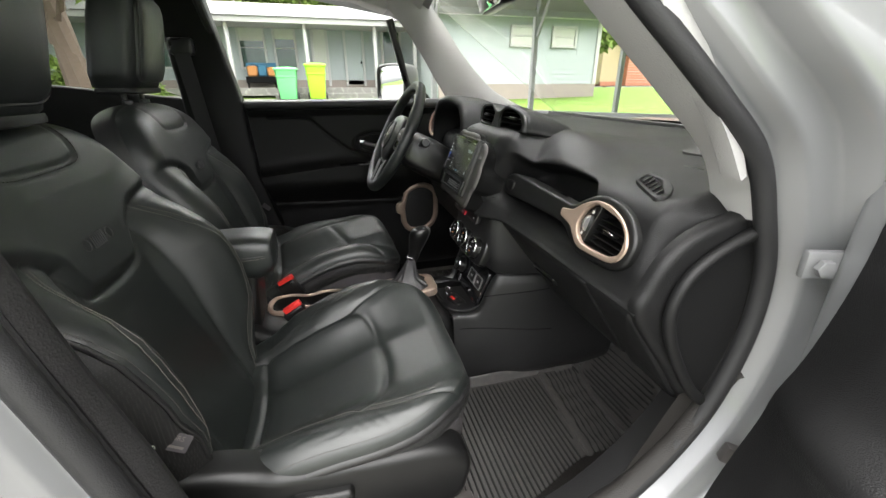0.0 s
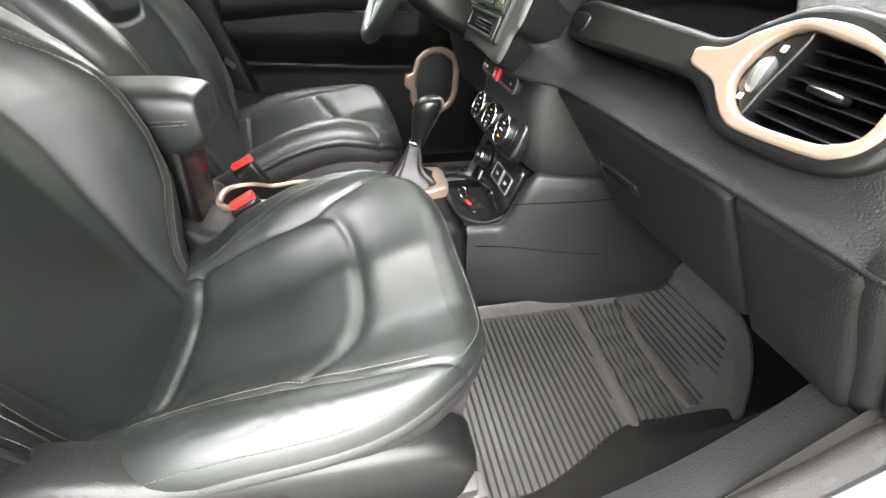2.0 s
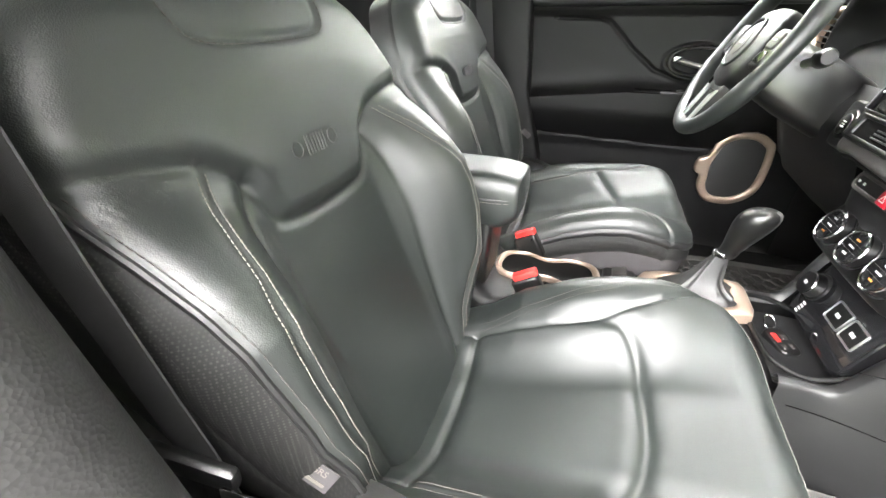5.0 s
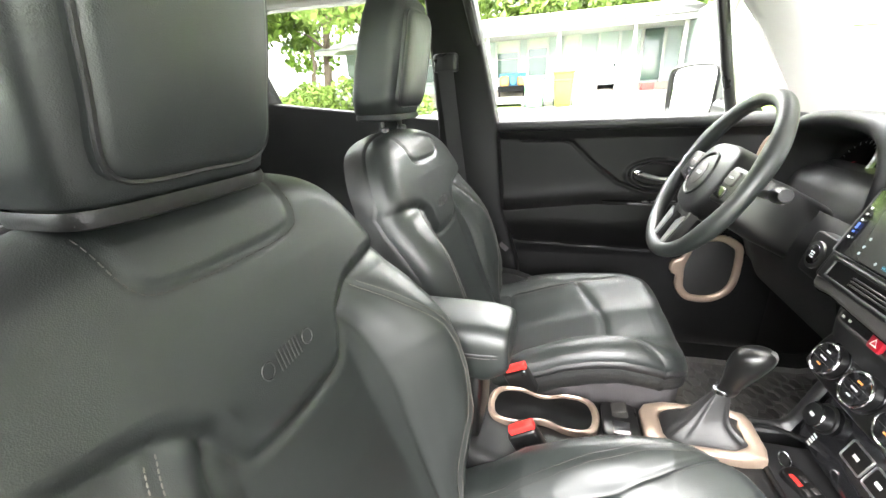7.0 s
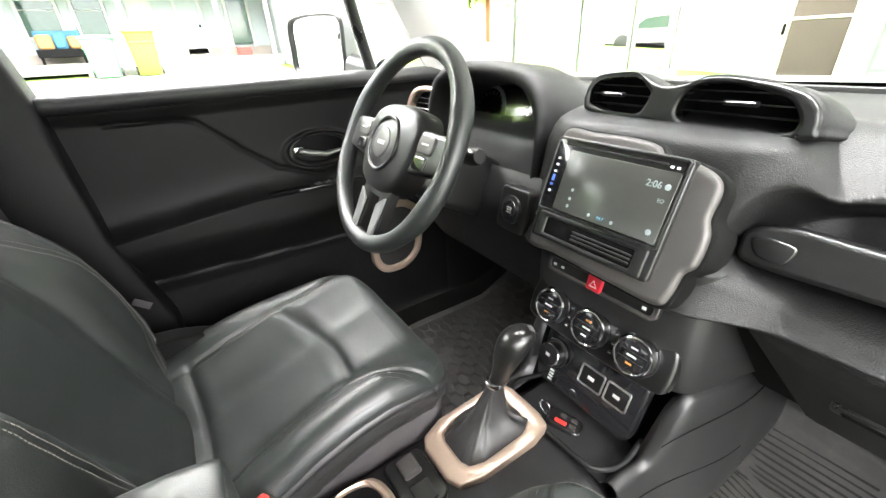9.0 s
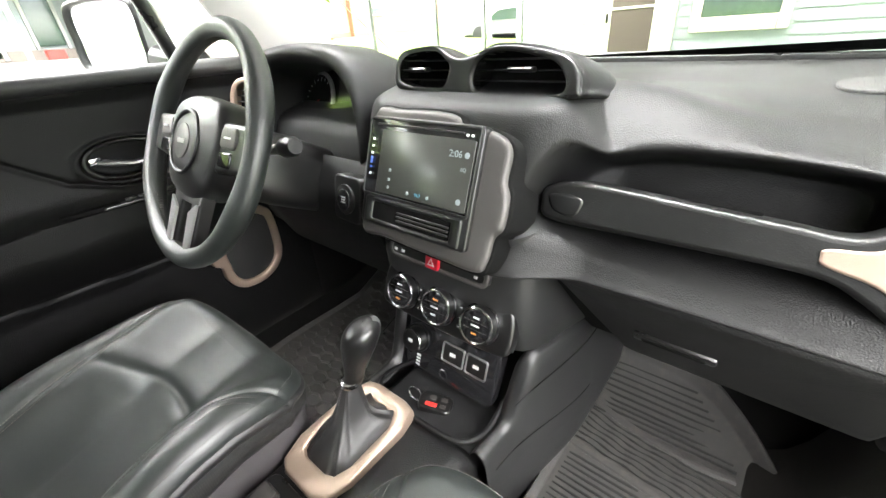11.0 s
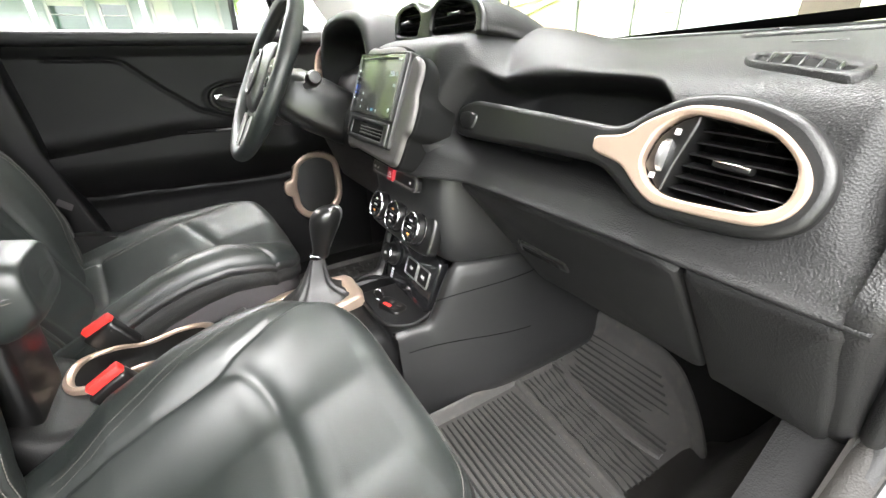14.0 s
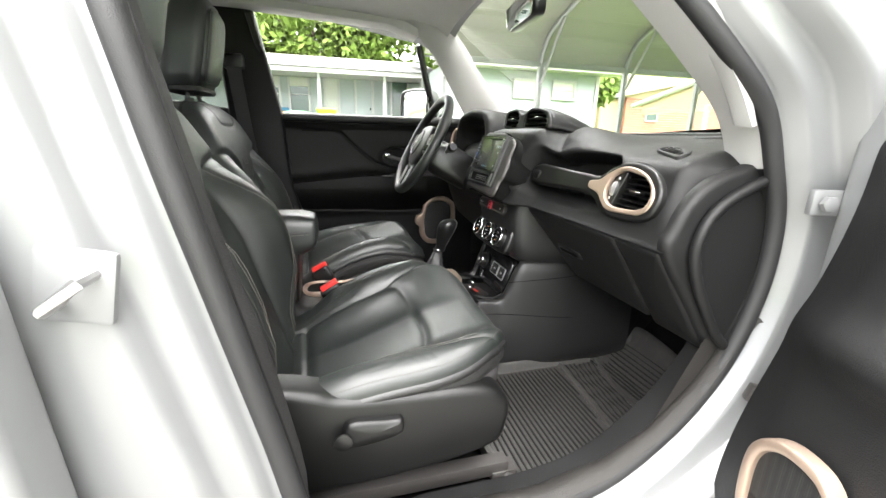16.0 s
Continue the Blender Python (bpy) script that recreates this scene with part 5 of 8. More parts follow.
lw = mk("lower_spoke", V, F, SMOOTH, SW)
for sx in (-1, 1):
    V, F = plate(ccw([(0.022 * sx, -0.102), (0.047 * sx, -0.086), (0.042 * sx, -0.157), (0.025 * sx, -0.161)]), 0.004, 0.0015, WM @ Matrix.Translation((0, 0, 0.0075)))
    mk("spoke_trim", V, F, SATIN, lw, "satin silver spoke trim")
# column shroud and stalks
SC = thing("steering_column", "black plastic steering column shroud with stalks", "steering column", (0.42, 0.345, 0.9))
ax = -WN
rows = []
for t, w, h in ((0.03, 0.050, 0.045), (0.06, 0.062, 0.058), (0.12, 0.070, 0.062), (0.20, 0.072, 0.06), (0.30, 0.07, 0.055)):
    c = Vector((0.300, 0.345, 0.985)) + ax * t
    m = basis(c, (0, -1, 0), WN)
    rows.append([m @ Vector((w * math.copysign(abs(math.cos(a)) ** 0.55, math.cos(a)), h * math.copysign(abs(math.sin(a)) ** 0.55, math.sin(a)) - 0.01, 0)) for a in np.linspace(0, 2 * math.pi, 40, endpoint=False)])
V, F = grid(rows, close_v=True)
F.append(tuple(range(40)))
mk("shroud", V, F, SMOOTH, SC, smooth=60)
for sx in (-1, 1):
    p0 = Vector((0.300, 0.345, 0.985)) + ax * 0.075
    m = basis(p0, (0, -1, 0), WN)
    V, F = tube([m @ Vector((0.05 * sx, 0.015, 0)), m @ Vector((0.10 * sx, 0.022, 0.006)), m @ Vector((0.125 * sx, 0.026, 0.010))], [0.007, 0.008, 0.011], 14, up=WN)
    sk = mk("stalk", V, F, SMOOTH, SC, "black column stalk")
    V, F = tube([m @ Vector((0.120 * sx, 0.025, 0.009)), m @ Vector((0.128 * sx, 0.0265, 0.0105)), m @ Vector((0.150 * sx, 0.030, 0.0135)), m @ Vector((0.158 * sx, 0.031, 0.0145))], [0.012, 0.0145, 0.0145, 0.011], 16, up=WN)
    mk("stalk_knob", V, F, SMOOTH, sk)


# ---- cabin shell ----
def ribbon(left, right, bulge, n=40, thick=0.02, inward=(0, -1, 0)):
    """A thick strip between two polylines, its middle pushed inward."""
    A, B = spline(left, n), spline(right, n)
    inw = np.array(inward, float)
    rows = []
    for k in np.linspace(0, 1, 11):
        rows.append(A + (B - A) * k + inw * bulge * (1 - (2 * k - 1) ** 2))
    for k in np.linspace(1, 0, 5):
        rows.append(A + (B - A) * k - inw * thick)
    return grid(rows, close_u=True)


def shell(name, V, F, mat, label, smooth=50):
    return tagged(mk(name, V, F, mat, None, "", smooth), label, "", "", "structure")


rows = []
for x, z in ((-1.7, 0.50), (-0.75, 0.50), (-0.45, 0.40), (-0.30, 0.355), (0.30, 0.345), (0.72, 0.350), (0.86, 0.40), (1.0, 0.55), (1.06, 0.80)):
    rows.append([(x, y, z + (0.03 if abs(y) > 0.58 else 0)) for y in (-0.66, -0.62, -0.58, -0.3, 0, 0.3, 0.58, 0.62, 0.69)])
V, F = grid(rows)
shell("floor", V, F, CARPET, "black carpeted cabin floor")
# bulkhead sheet in near-black, shade painted in at the footwell's end
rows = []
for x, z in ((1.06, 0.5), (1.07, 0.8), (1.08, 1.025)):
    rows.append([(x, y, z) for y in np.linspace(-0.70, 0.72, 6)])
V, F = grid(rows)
shell("bulkhead", V, F, DARK, "front bulkhead, coloured near-black as deep shade")

# roof lining with a closed outer skin
rows = []
for x, z in ((0.44, 1.415), (0.40, 1.438), (0.30, 1.462), (0.06, 1.480), (-0.2, 1.49), (-0.8, 1.50), (-1.4, 1.48), (-1.75, 1.44)):
    rows.append([(x, y, z - 0.055 * abs(y / 0.62) ** 4) for y in np.linspace(-0.62, 0.62, 24)])
V, F = grid(rows)
tagged(mk("ceiling", V, F, HEAD, None, "", 50), "pale grey fabric roof lining", "", "", "structure")
rows = []
for x, z in ((0.47, 1.425), (0.36, 1.475), (0.0, 1.53), (-0.8, 1.56), (-1.8, 1.52)):
    rows.append([(x, y, z - 0.10 * abs(y / 0.68) ** 4) for y in np.linspace(-0.68, 0.68, 24)])
V, F = grid(rows)
shell("roof", V, F, WHITE, "silver-white painted car roof")
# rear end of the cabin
# near-black colour stands for the shade at the back
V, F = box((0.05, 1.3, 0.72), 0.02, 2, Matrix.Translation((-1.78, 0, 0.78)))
shell("rear_wall", V, F, DARK, "rear end of the cabin, coloured near-black as shade")

for s in (1, -1):
    side_ = "driver" if s > 0 else "passenger"
    sh = 0.0 if s > 0 else 0.055
    a_out = [(x, (y - sh) * s, z) for x, y, z in ((0.590, 0.670, 1.065), (0.516, 0.648, 1.165), (0.443, 0.622, 1.270), (0.360, 0.597, 1.368), (0.26, 0.565, 1.430), (0.12, 0.545, 1.458))]
    a_in = [(x, (y - sh) * s, z) for x, y, z in ((0.93, 0.634, 1.040), (0.775, 0.622, 1.108), (0.690, 0.607, 1.170), (0.600, 0.585, 1.257), (0.500, 0.555, 1.372), (0.40, 0.515, 1.440), (0.24, 0.49, 1.466))]
    if s < 0:
        a_out = [(0.540, -0.622, 1.035), (0.500, -0.618, 1.095), (0.430, -0.606, 1.180), (0.355, -0.592, 1.275), (0.270, -0.570, 1.365), (0.16, -0.548, 1.43)]
        a_in = [(x + w, y + 0.004, z + 0.3 * w) for (x, y, z), w in zip(a_out, (0.012, 0.022, 0.04, 0.055, 0.06, 0.06))]
    V, F = ribbon(a_out, a_in, 0.018 if s > 0 else 0.006, inward=(-0.25, -s, 0.1))
    shell("trim_1" if s > 0 else "trim_2", V, [f[::-1] for f in F] if s > 0 else F, PILLAR, "pale grey windscreen pillar trim")

# driver side: window frame, B pillar, rear window, door
def quad_prism(name, pts, y0, y1, mat, label, r=0.0):
    n = len(pts)
    V = [(a, y0, b) for a, b in pts] + [(a, y1, b) for a, b in pts]
    F = [tuple(range(n)), tuple(range(n, 2 * n))[::-1]] + [(i, n + i, n + (i + 1) % n, (i + 1) % n) for i in range(n)]
    bm = bmesh.new()
    vs = [bm.verts.new(v) for v in V]
    for f in F:
        bm.faces.new([vs[i] for i in f])
    bmesh.ops.recalc_face_normals(bm, faces=bm.faces)
    if r:
        bmesh.ops.bevel(bm, geom=bm.edges[:], offset=r, segments=3, profile=0.5, affect="EDGES")
    bm.verts.ensure_lookup_table()
    out = [tuple(v.co) for v in bm.verts], [tuple(v.index for v in f.verts) for f in bm.faces]
    bm.free()
    return shell(name, *out, mat, label)


# driver pillar and rear trim use the shade-darkened plastic copy
quad_prism("wall_driver_pillar", [(-0.19, 1.09), (-0.262, 1.45), (-0.40, 1.47), (-0.375, 1.09), (-0.36, 0.40), (-0.12, 0.40), (-0.12, 0.62), (-0.175, 0.84)], 0.64, 0.72, SHADEP, "black plastic door pillar between the driver windows", 0.012)
quad_prism("wall_driver_rear", [(-0.36, 0.45), (-0.36, 1.10), (-1.0, 1.175), (-1.6, 1.19), (-1.7, 0.45)], 0.67, 0.72, SHADEP, "black rear door trim", 0.008)
quad_prism("wall_driver_rail", [(-1.7, 1.47), (-1.7, 1.40), (-0.9, 1.445), (-0.3, 1.435), (0.22, 1.41), (0.33, 1.375), (0.33, 1.405), (0.2, 1.46)], 0.56, 0.66, PILLAR, "pale grey roof rail trim", 0.006)
# both rear corner pillars get shade painted in as near-black
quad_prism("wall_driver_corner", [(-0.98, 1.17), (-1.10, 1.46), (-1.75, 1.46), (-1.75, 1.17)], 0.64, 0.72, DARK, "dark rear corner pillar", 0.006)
quad_prism("wall_passenger_rail", [(-1.7, 1.47), (-1.7, 1.40), (-0.9, 1.445), (-0.3, 1.435), (0.22, 1.41), (0.33, 1.37), (0.33, 1.40), (0.2, 1.46)], -0.60, -0.54, PILLAR, "pale grey roof rail trim", 0.006)
quad_prism("wall_passenger_rear", [(-0.34, 0.45), (-0.34, 1.10), (-1.0, 1.175), (-1.7, 1.19), (-1.7, 0.45)], -0.72, -0.67, SOFT, "black rear door trim", 0.008)
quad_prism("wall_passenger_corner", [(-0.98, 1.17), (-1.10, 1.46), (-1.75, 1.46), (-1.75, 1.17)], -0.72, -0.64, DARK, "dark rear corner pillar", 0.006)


def pane(name, pts, label):
    """A thin glass pane over a corner list (3D, one plane)."""
    P = [Vector(p) for p in pts]
    n = (P[1] - P[0]).cross(P[2] - P[0]).normalized() * 0.003
    k = len(P)
    V = P + [p + n for p in P]
    F = [tuple(range(k))[::-1], tuple(range(k, 2 * k))] + [(i, (i + 1) % k, k + (i + 1) % k, k + i) for i in range(k)]
    ob = shell(name, V, F, GLASS, label)
    ob.visible_shadow = False
    return ob


pane("window_1", [(0.60, 0.700, 1.06), (-0.20, 0.700, 1.06), (-0.27, 0.60, 1.44), (0.25, 0.60, 1.43)], "clear driver door window")
pane("window_2", [(-0.36, 0.700, 1.09), (-1.02, 0.700, 1.16), (-1.10, 0.60, 1.46), (-0.40, 0.60, 1.46)], "tinted rear door window")
for nm_, pts_ in (("window_4", [(-0.36, -0.700, 1.09), (-1.02, -0.700, 1.16), (-1.10, -0.60, 1.46), (-0.40, -0.60, 1.46)]), ("window_5", [(-1.79, 0.62, 1.12), (-1.72, 0.55, 1.46), (-1.72, -0.55, 1.46), (-1.79, -0.62, 1.12)])):
    ob_ = pane(nm_, pts_, "tinted rear window")
    ob_.data.materials[0] = TINTED
bpy.data.objects["window_2"].data.materials[0] = TINTED
pane("window_3", [(1.05, 0.645, 1.035), (0.45, 0.55, 1.435), (0.45, -0.55, 1.435), (1.05, -0.645, 1.035)], "clear windscreen")
quad_prism("trim_3", [(1.09, 1.022), (1.01, 1.024), (1.01, 1.040), (1.09, 1.036)], -0.63, 0.63, SMOOTH, "black cowl strip at the windscreen foot", 0.003)

wedge = [(1.035, 0.10, 1.040), (0.985, -0.55, 1.062), (0.975, -0.62, 1.065), (0.99, -0.635, 1.05), (1.045, -0.2, 1.034), (1.045, 0.10, 1.036)]
V = [(a - 0.004, b, c) for a, b, c in wedge] + [(a + 0.004, b, c) for a, b, c in wedge]
mk_frit = shell("trim_10", V, [tuple(range(6)), tuple(range(6, 12))[::-1]] + [(i, 6 + i, 6 + (i + 1) % 6, (i + 1) % 6) for i in range(6)], DARK, "black printed border along the windscreen foot")

# driver door inner panel
DD = thing("driver_door", "closed driver door with black plastic and leather inner panel", "car door", (0.2, 0.70, 0.45))
SPK = spline([(0.378, 0.690), (0.388, 0.720), (0.425, 0.745), (0.475, 0.748), (0.515, 0.730), (0.532, 0.700), (0.534, 0.610), (0.515, 0.560), (0.470, 0.530), (0.415, 0.528), (0.385, 0.545), (0.368, 0.575), (0.366, 0.610), (0.350, 0.622), (0.346, 0.640), (0.352, 0.662), (0.372, 0.672)], 102, True)
SPC = SPK.mean(0)


def door_y(x, z):
    x, z = np.asarray(x, float), np.asarray(z, float)
    y = 0.700 + 0 * x
    y = y - 0.012 * ss(1.085, 1.06, z) + 0.010 * ss(1.06, 1.03, z)
    ledge = np.interp(x, [-0.2, 0.0, 0.1, 0.35, 0.6], [0.815, 0.835, 0.845, 0.845, 0.85])
    y = y - 0.050 * np.exp(-np.clip(z - ledge, 0, 9) / 0.016) * (z >= ledge) * ss(0.52, 0.38, x)
    y = y - np.where(z < ledge, 0.050 * ss(0.52, 0.38, x) * ss(0.66, 0.80, z), 0)
    lower = np.interp(x, [-0.2, 0.3, 0.6], [0.708, 0.690, 0.69])
    y = y + 0.006 * np.exp(-((z - lower) / 0.004) ** 2)
    swoosh = [(-0.12, 1.032), (0.0, 1.03), (0.03, 1.022), (0.10, 0.955), (0.17, 0.90), (0.25, 0.873), (0.36, 0.868)]
    y = y + 0.006 * np.exp(-(away(x, z, swoosh) / 0.004) ** 2)
    hp = np.hypot((x - 0.275) / 0.075, (z - 0.925) / 0.040)
    y = y + 0.030 * ss(1.05, 0.85, hp) - 0.006 * np.exp(-((hp - 1.12) / 0.10) ** 2)
    sp = np.where(inside(x, z, SPK), 0.02, 0.0)
    return y + sp


gx, gz = np.meshgrid(np.linspace(-0.19, 0.66, 170), np.r_[np.linspace(1.088, 0.80, 110), np.linspace(0.797, 0.35, 90)], indexing="ij")
V, F = grid(np.stack([gx, door_y(gx, gz), gz], -1))
# panel colour darkened for shade; the passenger door keeps plain PLASTIC
mk("door_panel", V, [f[::-1] for f in F], SHADEP, DD, smooth=60)
V, F = box((0.86, 0.09, 0.034), 0.016, 4, Matrix.Translation((0.235, 0.700, 1.076)))
mk("door_top", V, F, CONS, DD, smooth=60)
dmx = basis((0, 0.699, 0), (1, 0, 0), (0, -1, 0))
spk = SPK if sum(p[0] * q[1] - q[0] * p[1] for p, q in zip(SPK, np.roll(SPK, -1, 0))) > 0 else SPK[::-1]
inner = ccw(spline([(0.398, 0.690), (0.406, 0.708), (0.434, 0.726), (0.470, 0.728), (0.497, 0.715), (0.512, 0.694), (0.513, 0.615), (0.499, 0.575), (0.464, 0.551), (0.422, 0.549), (0.402, 0.560), (0.390, 0.582), (0.388, 0.610), (0.386, 0.625), (0.386, 0.640), (0.388, 0.655), (0.392, 0.670)], 102, True))
V, F = frame_ring(spk, np.roll(inner, 0, 0), 0.02, 0.005, dmx @ Matrix.Translation((0, 0, 0.012)), lift=0.001)
sr = mk("speaker_ring", V, F, TAN, DD, "champagne speaker surround")
V, F = plate(inner, 0.004, 0.001, dmx @ Matrix.Translation((0, 0, 0.004)))
mk("speaker_cloth", V, F, MESHCLOTH, sr)
hm = dmx @ Matrix.Translation((0.275, 0.925, 0))
o = np.array([(0.072 * math.cos(a), 0.037 * math.copysign(abs(math.sin(a)) ** 0.8, math.sin(a))) for a in np.linspace(0, 2 * math.pi, 48, endpoint=False)])
V, F = frame_ring(o * 1.06, o * 0.88, 0.01, 0.004, hm @ Matrix.Translation((0, 0, 0.004)), lift=0.001)
hr = mk("handle_bezel", V, F, SOFT, DD)
V, F = tube([hm @ Vector(p) for p in ((-0.055, 0.004, -0.010), (-0.03, -0.003, 0.002), (0.01, -0.012, 0.006), (0.05, -0.008, 0.0))], [0.010, 0.012, 0.011, 0.006], 12, flat=0.6)
mk("door_handle", V, F, SATIN, DD, "satin silver inner door handle")
V, F = box((0.024, 0.014, 0.010), 0.003, 2, hm @ Matrix.Translation((-0.052, 0.006, -0.002)))
mk("lock_button", V, F, CHROME, DD)
# solid near-black block painted as the shade in a pull cup
V, F = box((0.10, 0.028, 0.012), 0.004, 2, Matrix.Translation((0.175, 0.668, 0.848)))
mk("pull_cup_shade", V, F, DARK, DD)
V, F = box((0.16, 0.034, 0.008), 0.003, 2, Matrix.Translation((0.275, 0.668, 0.847)))
ws = mk("window_switches", V, F, SMOOTH, DD)
for k in range(4):
    V, F = box((0.018, 0.012, 0.006), 0.002, 2, Matrix.Translation((0.245 + 0.024 * k, 0.664, 0.853)))
    sw_ = mk("window_switch", V, F, SMOOTH, ws)
    V, F = box((0.006, 0.002, 0.0005), 0, 1, Matrix.Translation((0.245 + 0.024 * k, 0.660, 0.8562)))
    mk("switch_mark", V, F, MARK, sw_)
V, F = tube([(0.435, 0.695, 1.075), (0.395, 0.672, 1.20), (0.345, 0.63, 1.36)], 0.014, 10, flat=1.0)
mk("window_bar", V, F, SMOOTH, DD, "black window divider bar")
V, F = tube([(-0.205, 0.69, 1.085), (-0.235, 0.665, 1.25), (-0.27, 0.62, 1.42)], 0.012, 8)
mk("window_seal", V, F, RUBBER, DD)

# driver side mirror, outside
SMI = thing("side_mirror", "silver-white side mirror with black inner housing", "side mirror", (0.42, 0.90, 1.08))
mmx = basis((0.385, 0.940, 1.150), (0, -1, 0), (-0.86, -0.51, 0.0))
o = spline([(-0.085, -0.065), (-0.092, 0.0), (-0.085, 0.060), (-0.04, 0.075), (0.04, 0.075), (0.085, 0.062), (0.088, 0.0), (0.075, -0.07), (0.0, -0.082)], 60, True)
o = o if sum(p[0] * q[1] - q[0] * p[1] for p, q in zip(o, np.roll(o, -1, 0))) > 0 else o[::-1]
V, F = frame_ring(o * 1.10, o * 0.95, 0.02, 0.006, mmx, lift=0.002)
mk("mirror_frame", V, F, SMOOTH, SMI)
V, F = plate(o * 0.96, 0.003, 0.001, mmx @ Matrix.Translation((0, 0, -0.006)))
mk("mirror_glass", V, F, MIRROR, SMI, "mirror glass")
rows = []
for d, k in ((0.004, 1.10), (0.03, 1.12), (0.07, 1.05), (0.10, 0.85), (0.115, 0.5), (0.12, 0.05)):
    rows.append([mmx @ Vector((a * k, b * k, -d)) for a, b in o])
V, F = grid(rows, close_v=True)
mk("mirror_housing", V, [f[::-1] for f in F], WHITE, SMI, "silver-white mirror housing", smooth=60)
V, F = tube([(0.45, 0.845, 1.10), (0.47, 0.77, 1.085), (0.48, 0.715, 1.08)], [0.03, 0.028, 0.035], 14)
mk("mirror_arm", V, F, SMOOTH, SMI)

# rear-view mirror and its foot
RM = thing("rear_view_mirror", "black rear-view mirror hanging from the windscreen", "mirror", (0.47, 0.0, 1.33))
m = basis((0.465, -0.03, 1.322), (0, -1, 0), (-0.97, 0.15, -0.2))
V, F = plate(rrect(0.235, 0.065, 0.03), 0.03, 0.012, m)
mk("mirror_shell", V, F, SMOOTH, RM)
V, F = plate(rrect(0.222, 0.054, 0.026), 0.002, 0.001, m @ Matrix.Translation((0, 0, 0.002)))
mk("mirror_glass", V, F, MIRROR, RM)
V, F = tube([(0.485, -0.03, 1.335), (0.51, -0.02, 1.362), (0.525, -0.02, 1.378)], [0.012, 0.016, 0.03], 12)
mk("mirror_foot", V, F, SMOOTH, RM)

# ---- passenger door opening: seals, painted frame, sill ----
APER = spline([(0.325, 1.30), (0.397, 1.210), (0.482, 1.125), (0.560, 1.055), (0.600, 0.98), (0.630, 0.90), (0.634, 0.80), (0.606, 0.69), (0.556, 0.605), (0.49, 0.535), (0.40, 0.475), (0.30, 0.450), (0.18, 0.445), (0.06, 0.450),
               (-0.015, 0.485), (-0.055, 0.56), (-0.082, 0.70), (-0.115, 0.86), (-0.140, 0.98), (-0.162, 1.10), (-0.195, 1.25), (-0.215, 1.36), (-0.18, 1.425), (0.0, 1.445), (0.17, 1.42), (0.27, 1.365)], 200, True)
AC = np.array((0.2, 0.9))


side_k = 1 - ss(-0.10, 0.12, APER[:, 0])


def aper_y(z):
    return -0.632 + 0.11 * ss(1.08, 1.45, z) - 0.045 * side_k


def aper_ring(off, dy):
    tg = np.roll(APER, -1, 0) - np.roll(APER, 1, 0)
    nn = np.stack([tg[:, 1], -tg[:, 0]], 1)
    nn /= np.linalg.norm(nn, axis=1)[:, None]
    sign = np.sign(((APER - AC) * nn).sum(1))[:, None]
    q = APER + nn * sign * off
    return np.c_[q[:, 0], aper_y(q[:, 1]) + dy, q[:, 1]]


ring = aper_ring(0.006, -0.006)
V, F = tube(ring, 0.0125, 10, closed=True, up=(0, 1, 0))
tagged(mk("trim_4", V, F, RUBBER), "black rubber door seal", "", "", "structure")
deep = 0.008 + 0.052 * ss(-0.05, 0.1, APER[:, 0])[:, None]
rows = [aper_ring(o, 0) + np.c_[np.zeros(200), d * deep, np.zeros(200)] for o, d in ((-0.004, 1.0), (-0.006, 0.4), (-0.002, 0.0), (0.008, 0.02))]
V, F = grid(rows, close_v=True)
low_f = [f for f in F if not (V[f[0]][2] > 0.985 and V[f[0]][0] > -0.12)]
top_f = [f for f in F if V[f[0]][2] > 0.985 and V[f[0]][0] > -0.12]
tagged(mk("trim_5", V, low_f, SILL, None, "", 60), "black plastic inner edge of the door opening", "", "", "structure")
tagged(mk("trim_9", V, top_f, PILLAR, None, "", 60), "pale grey inner edge of the door opening", "", "", "structure")
flat_ = (0.5 + 0.5 * ss(-0.05, 0.15, APER[:, 0]))[:, None]
rows = [aper_ring(o, 0) + np.c_[np.zeros(200), d * flat_, np.zeros(200)] for o, d in ((0.010, -0.002), (0.022, -0.006), (0.028, -0.010), (0.032, -0.030), (0.040, -0.036), (0.060, -0.040), (0.066, -0.050), (0.070, -0.075), (0.080, -0.085), (0.125, -0.088), (0.135, -0.090), (0.18, -0.092), (0.24, -0.088))]
V, F = grid(rows, close_v=True)
tagged(mk("wall_door_frame", V, F, WHITE, None, "", 60), "silver-white painted door opening frame", "", "", "structure")
rows = []
for x in np.linspace(-0.02, 0.80, 32):
    zt = float(np.interp(x, [-0.02, 0.05, 0.3, 0.4, 0.49, 0.56, 0.61, 0.635, 0.8], [0.475, 0.452, 0.452, 0.478, 0.538, 0.61, 0.69, 0.73, 0.73]))
    w_ = float(ss(0.35, 0.62, x))
    rows.append([(x, y, z) for y, z in spline([(-0.648, zt + 0.004), (-0.625, zt + 0.012), (-0.60 - 0.004 * w_, zt - 0.002 - 0.04 * w_), (-0.57 + 0.012 * w_, zt - 0.05 - 0.07 * w_), (-0.545 + 0.05 * w_, 0.40 + 0.015 * w_), (-0.50 + 0.085 * w_, 0.352)], 18)])
V, F = grid(rows)
# sill cover and kick panel take the lit copy of the sill plastic
tagged(mk("trim_6", V, F, KICK, None, "", 60), "black plastic sill cover", "", "", "structure")
rows = []
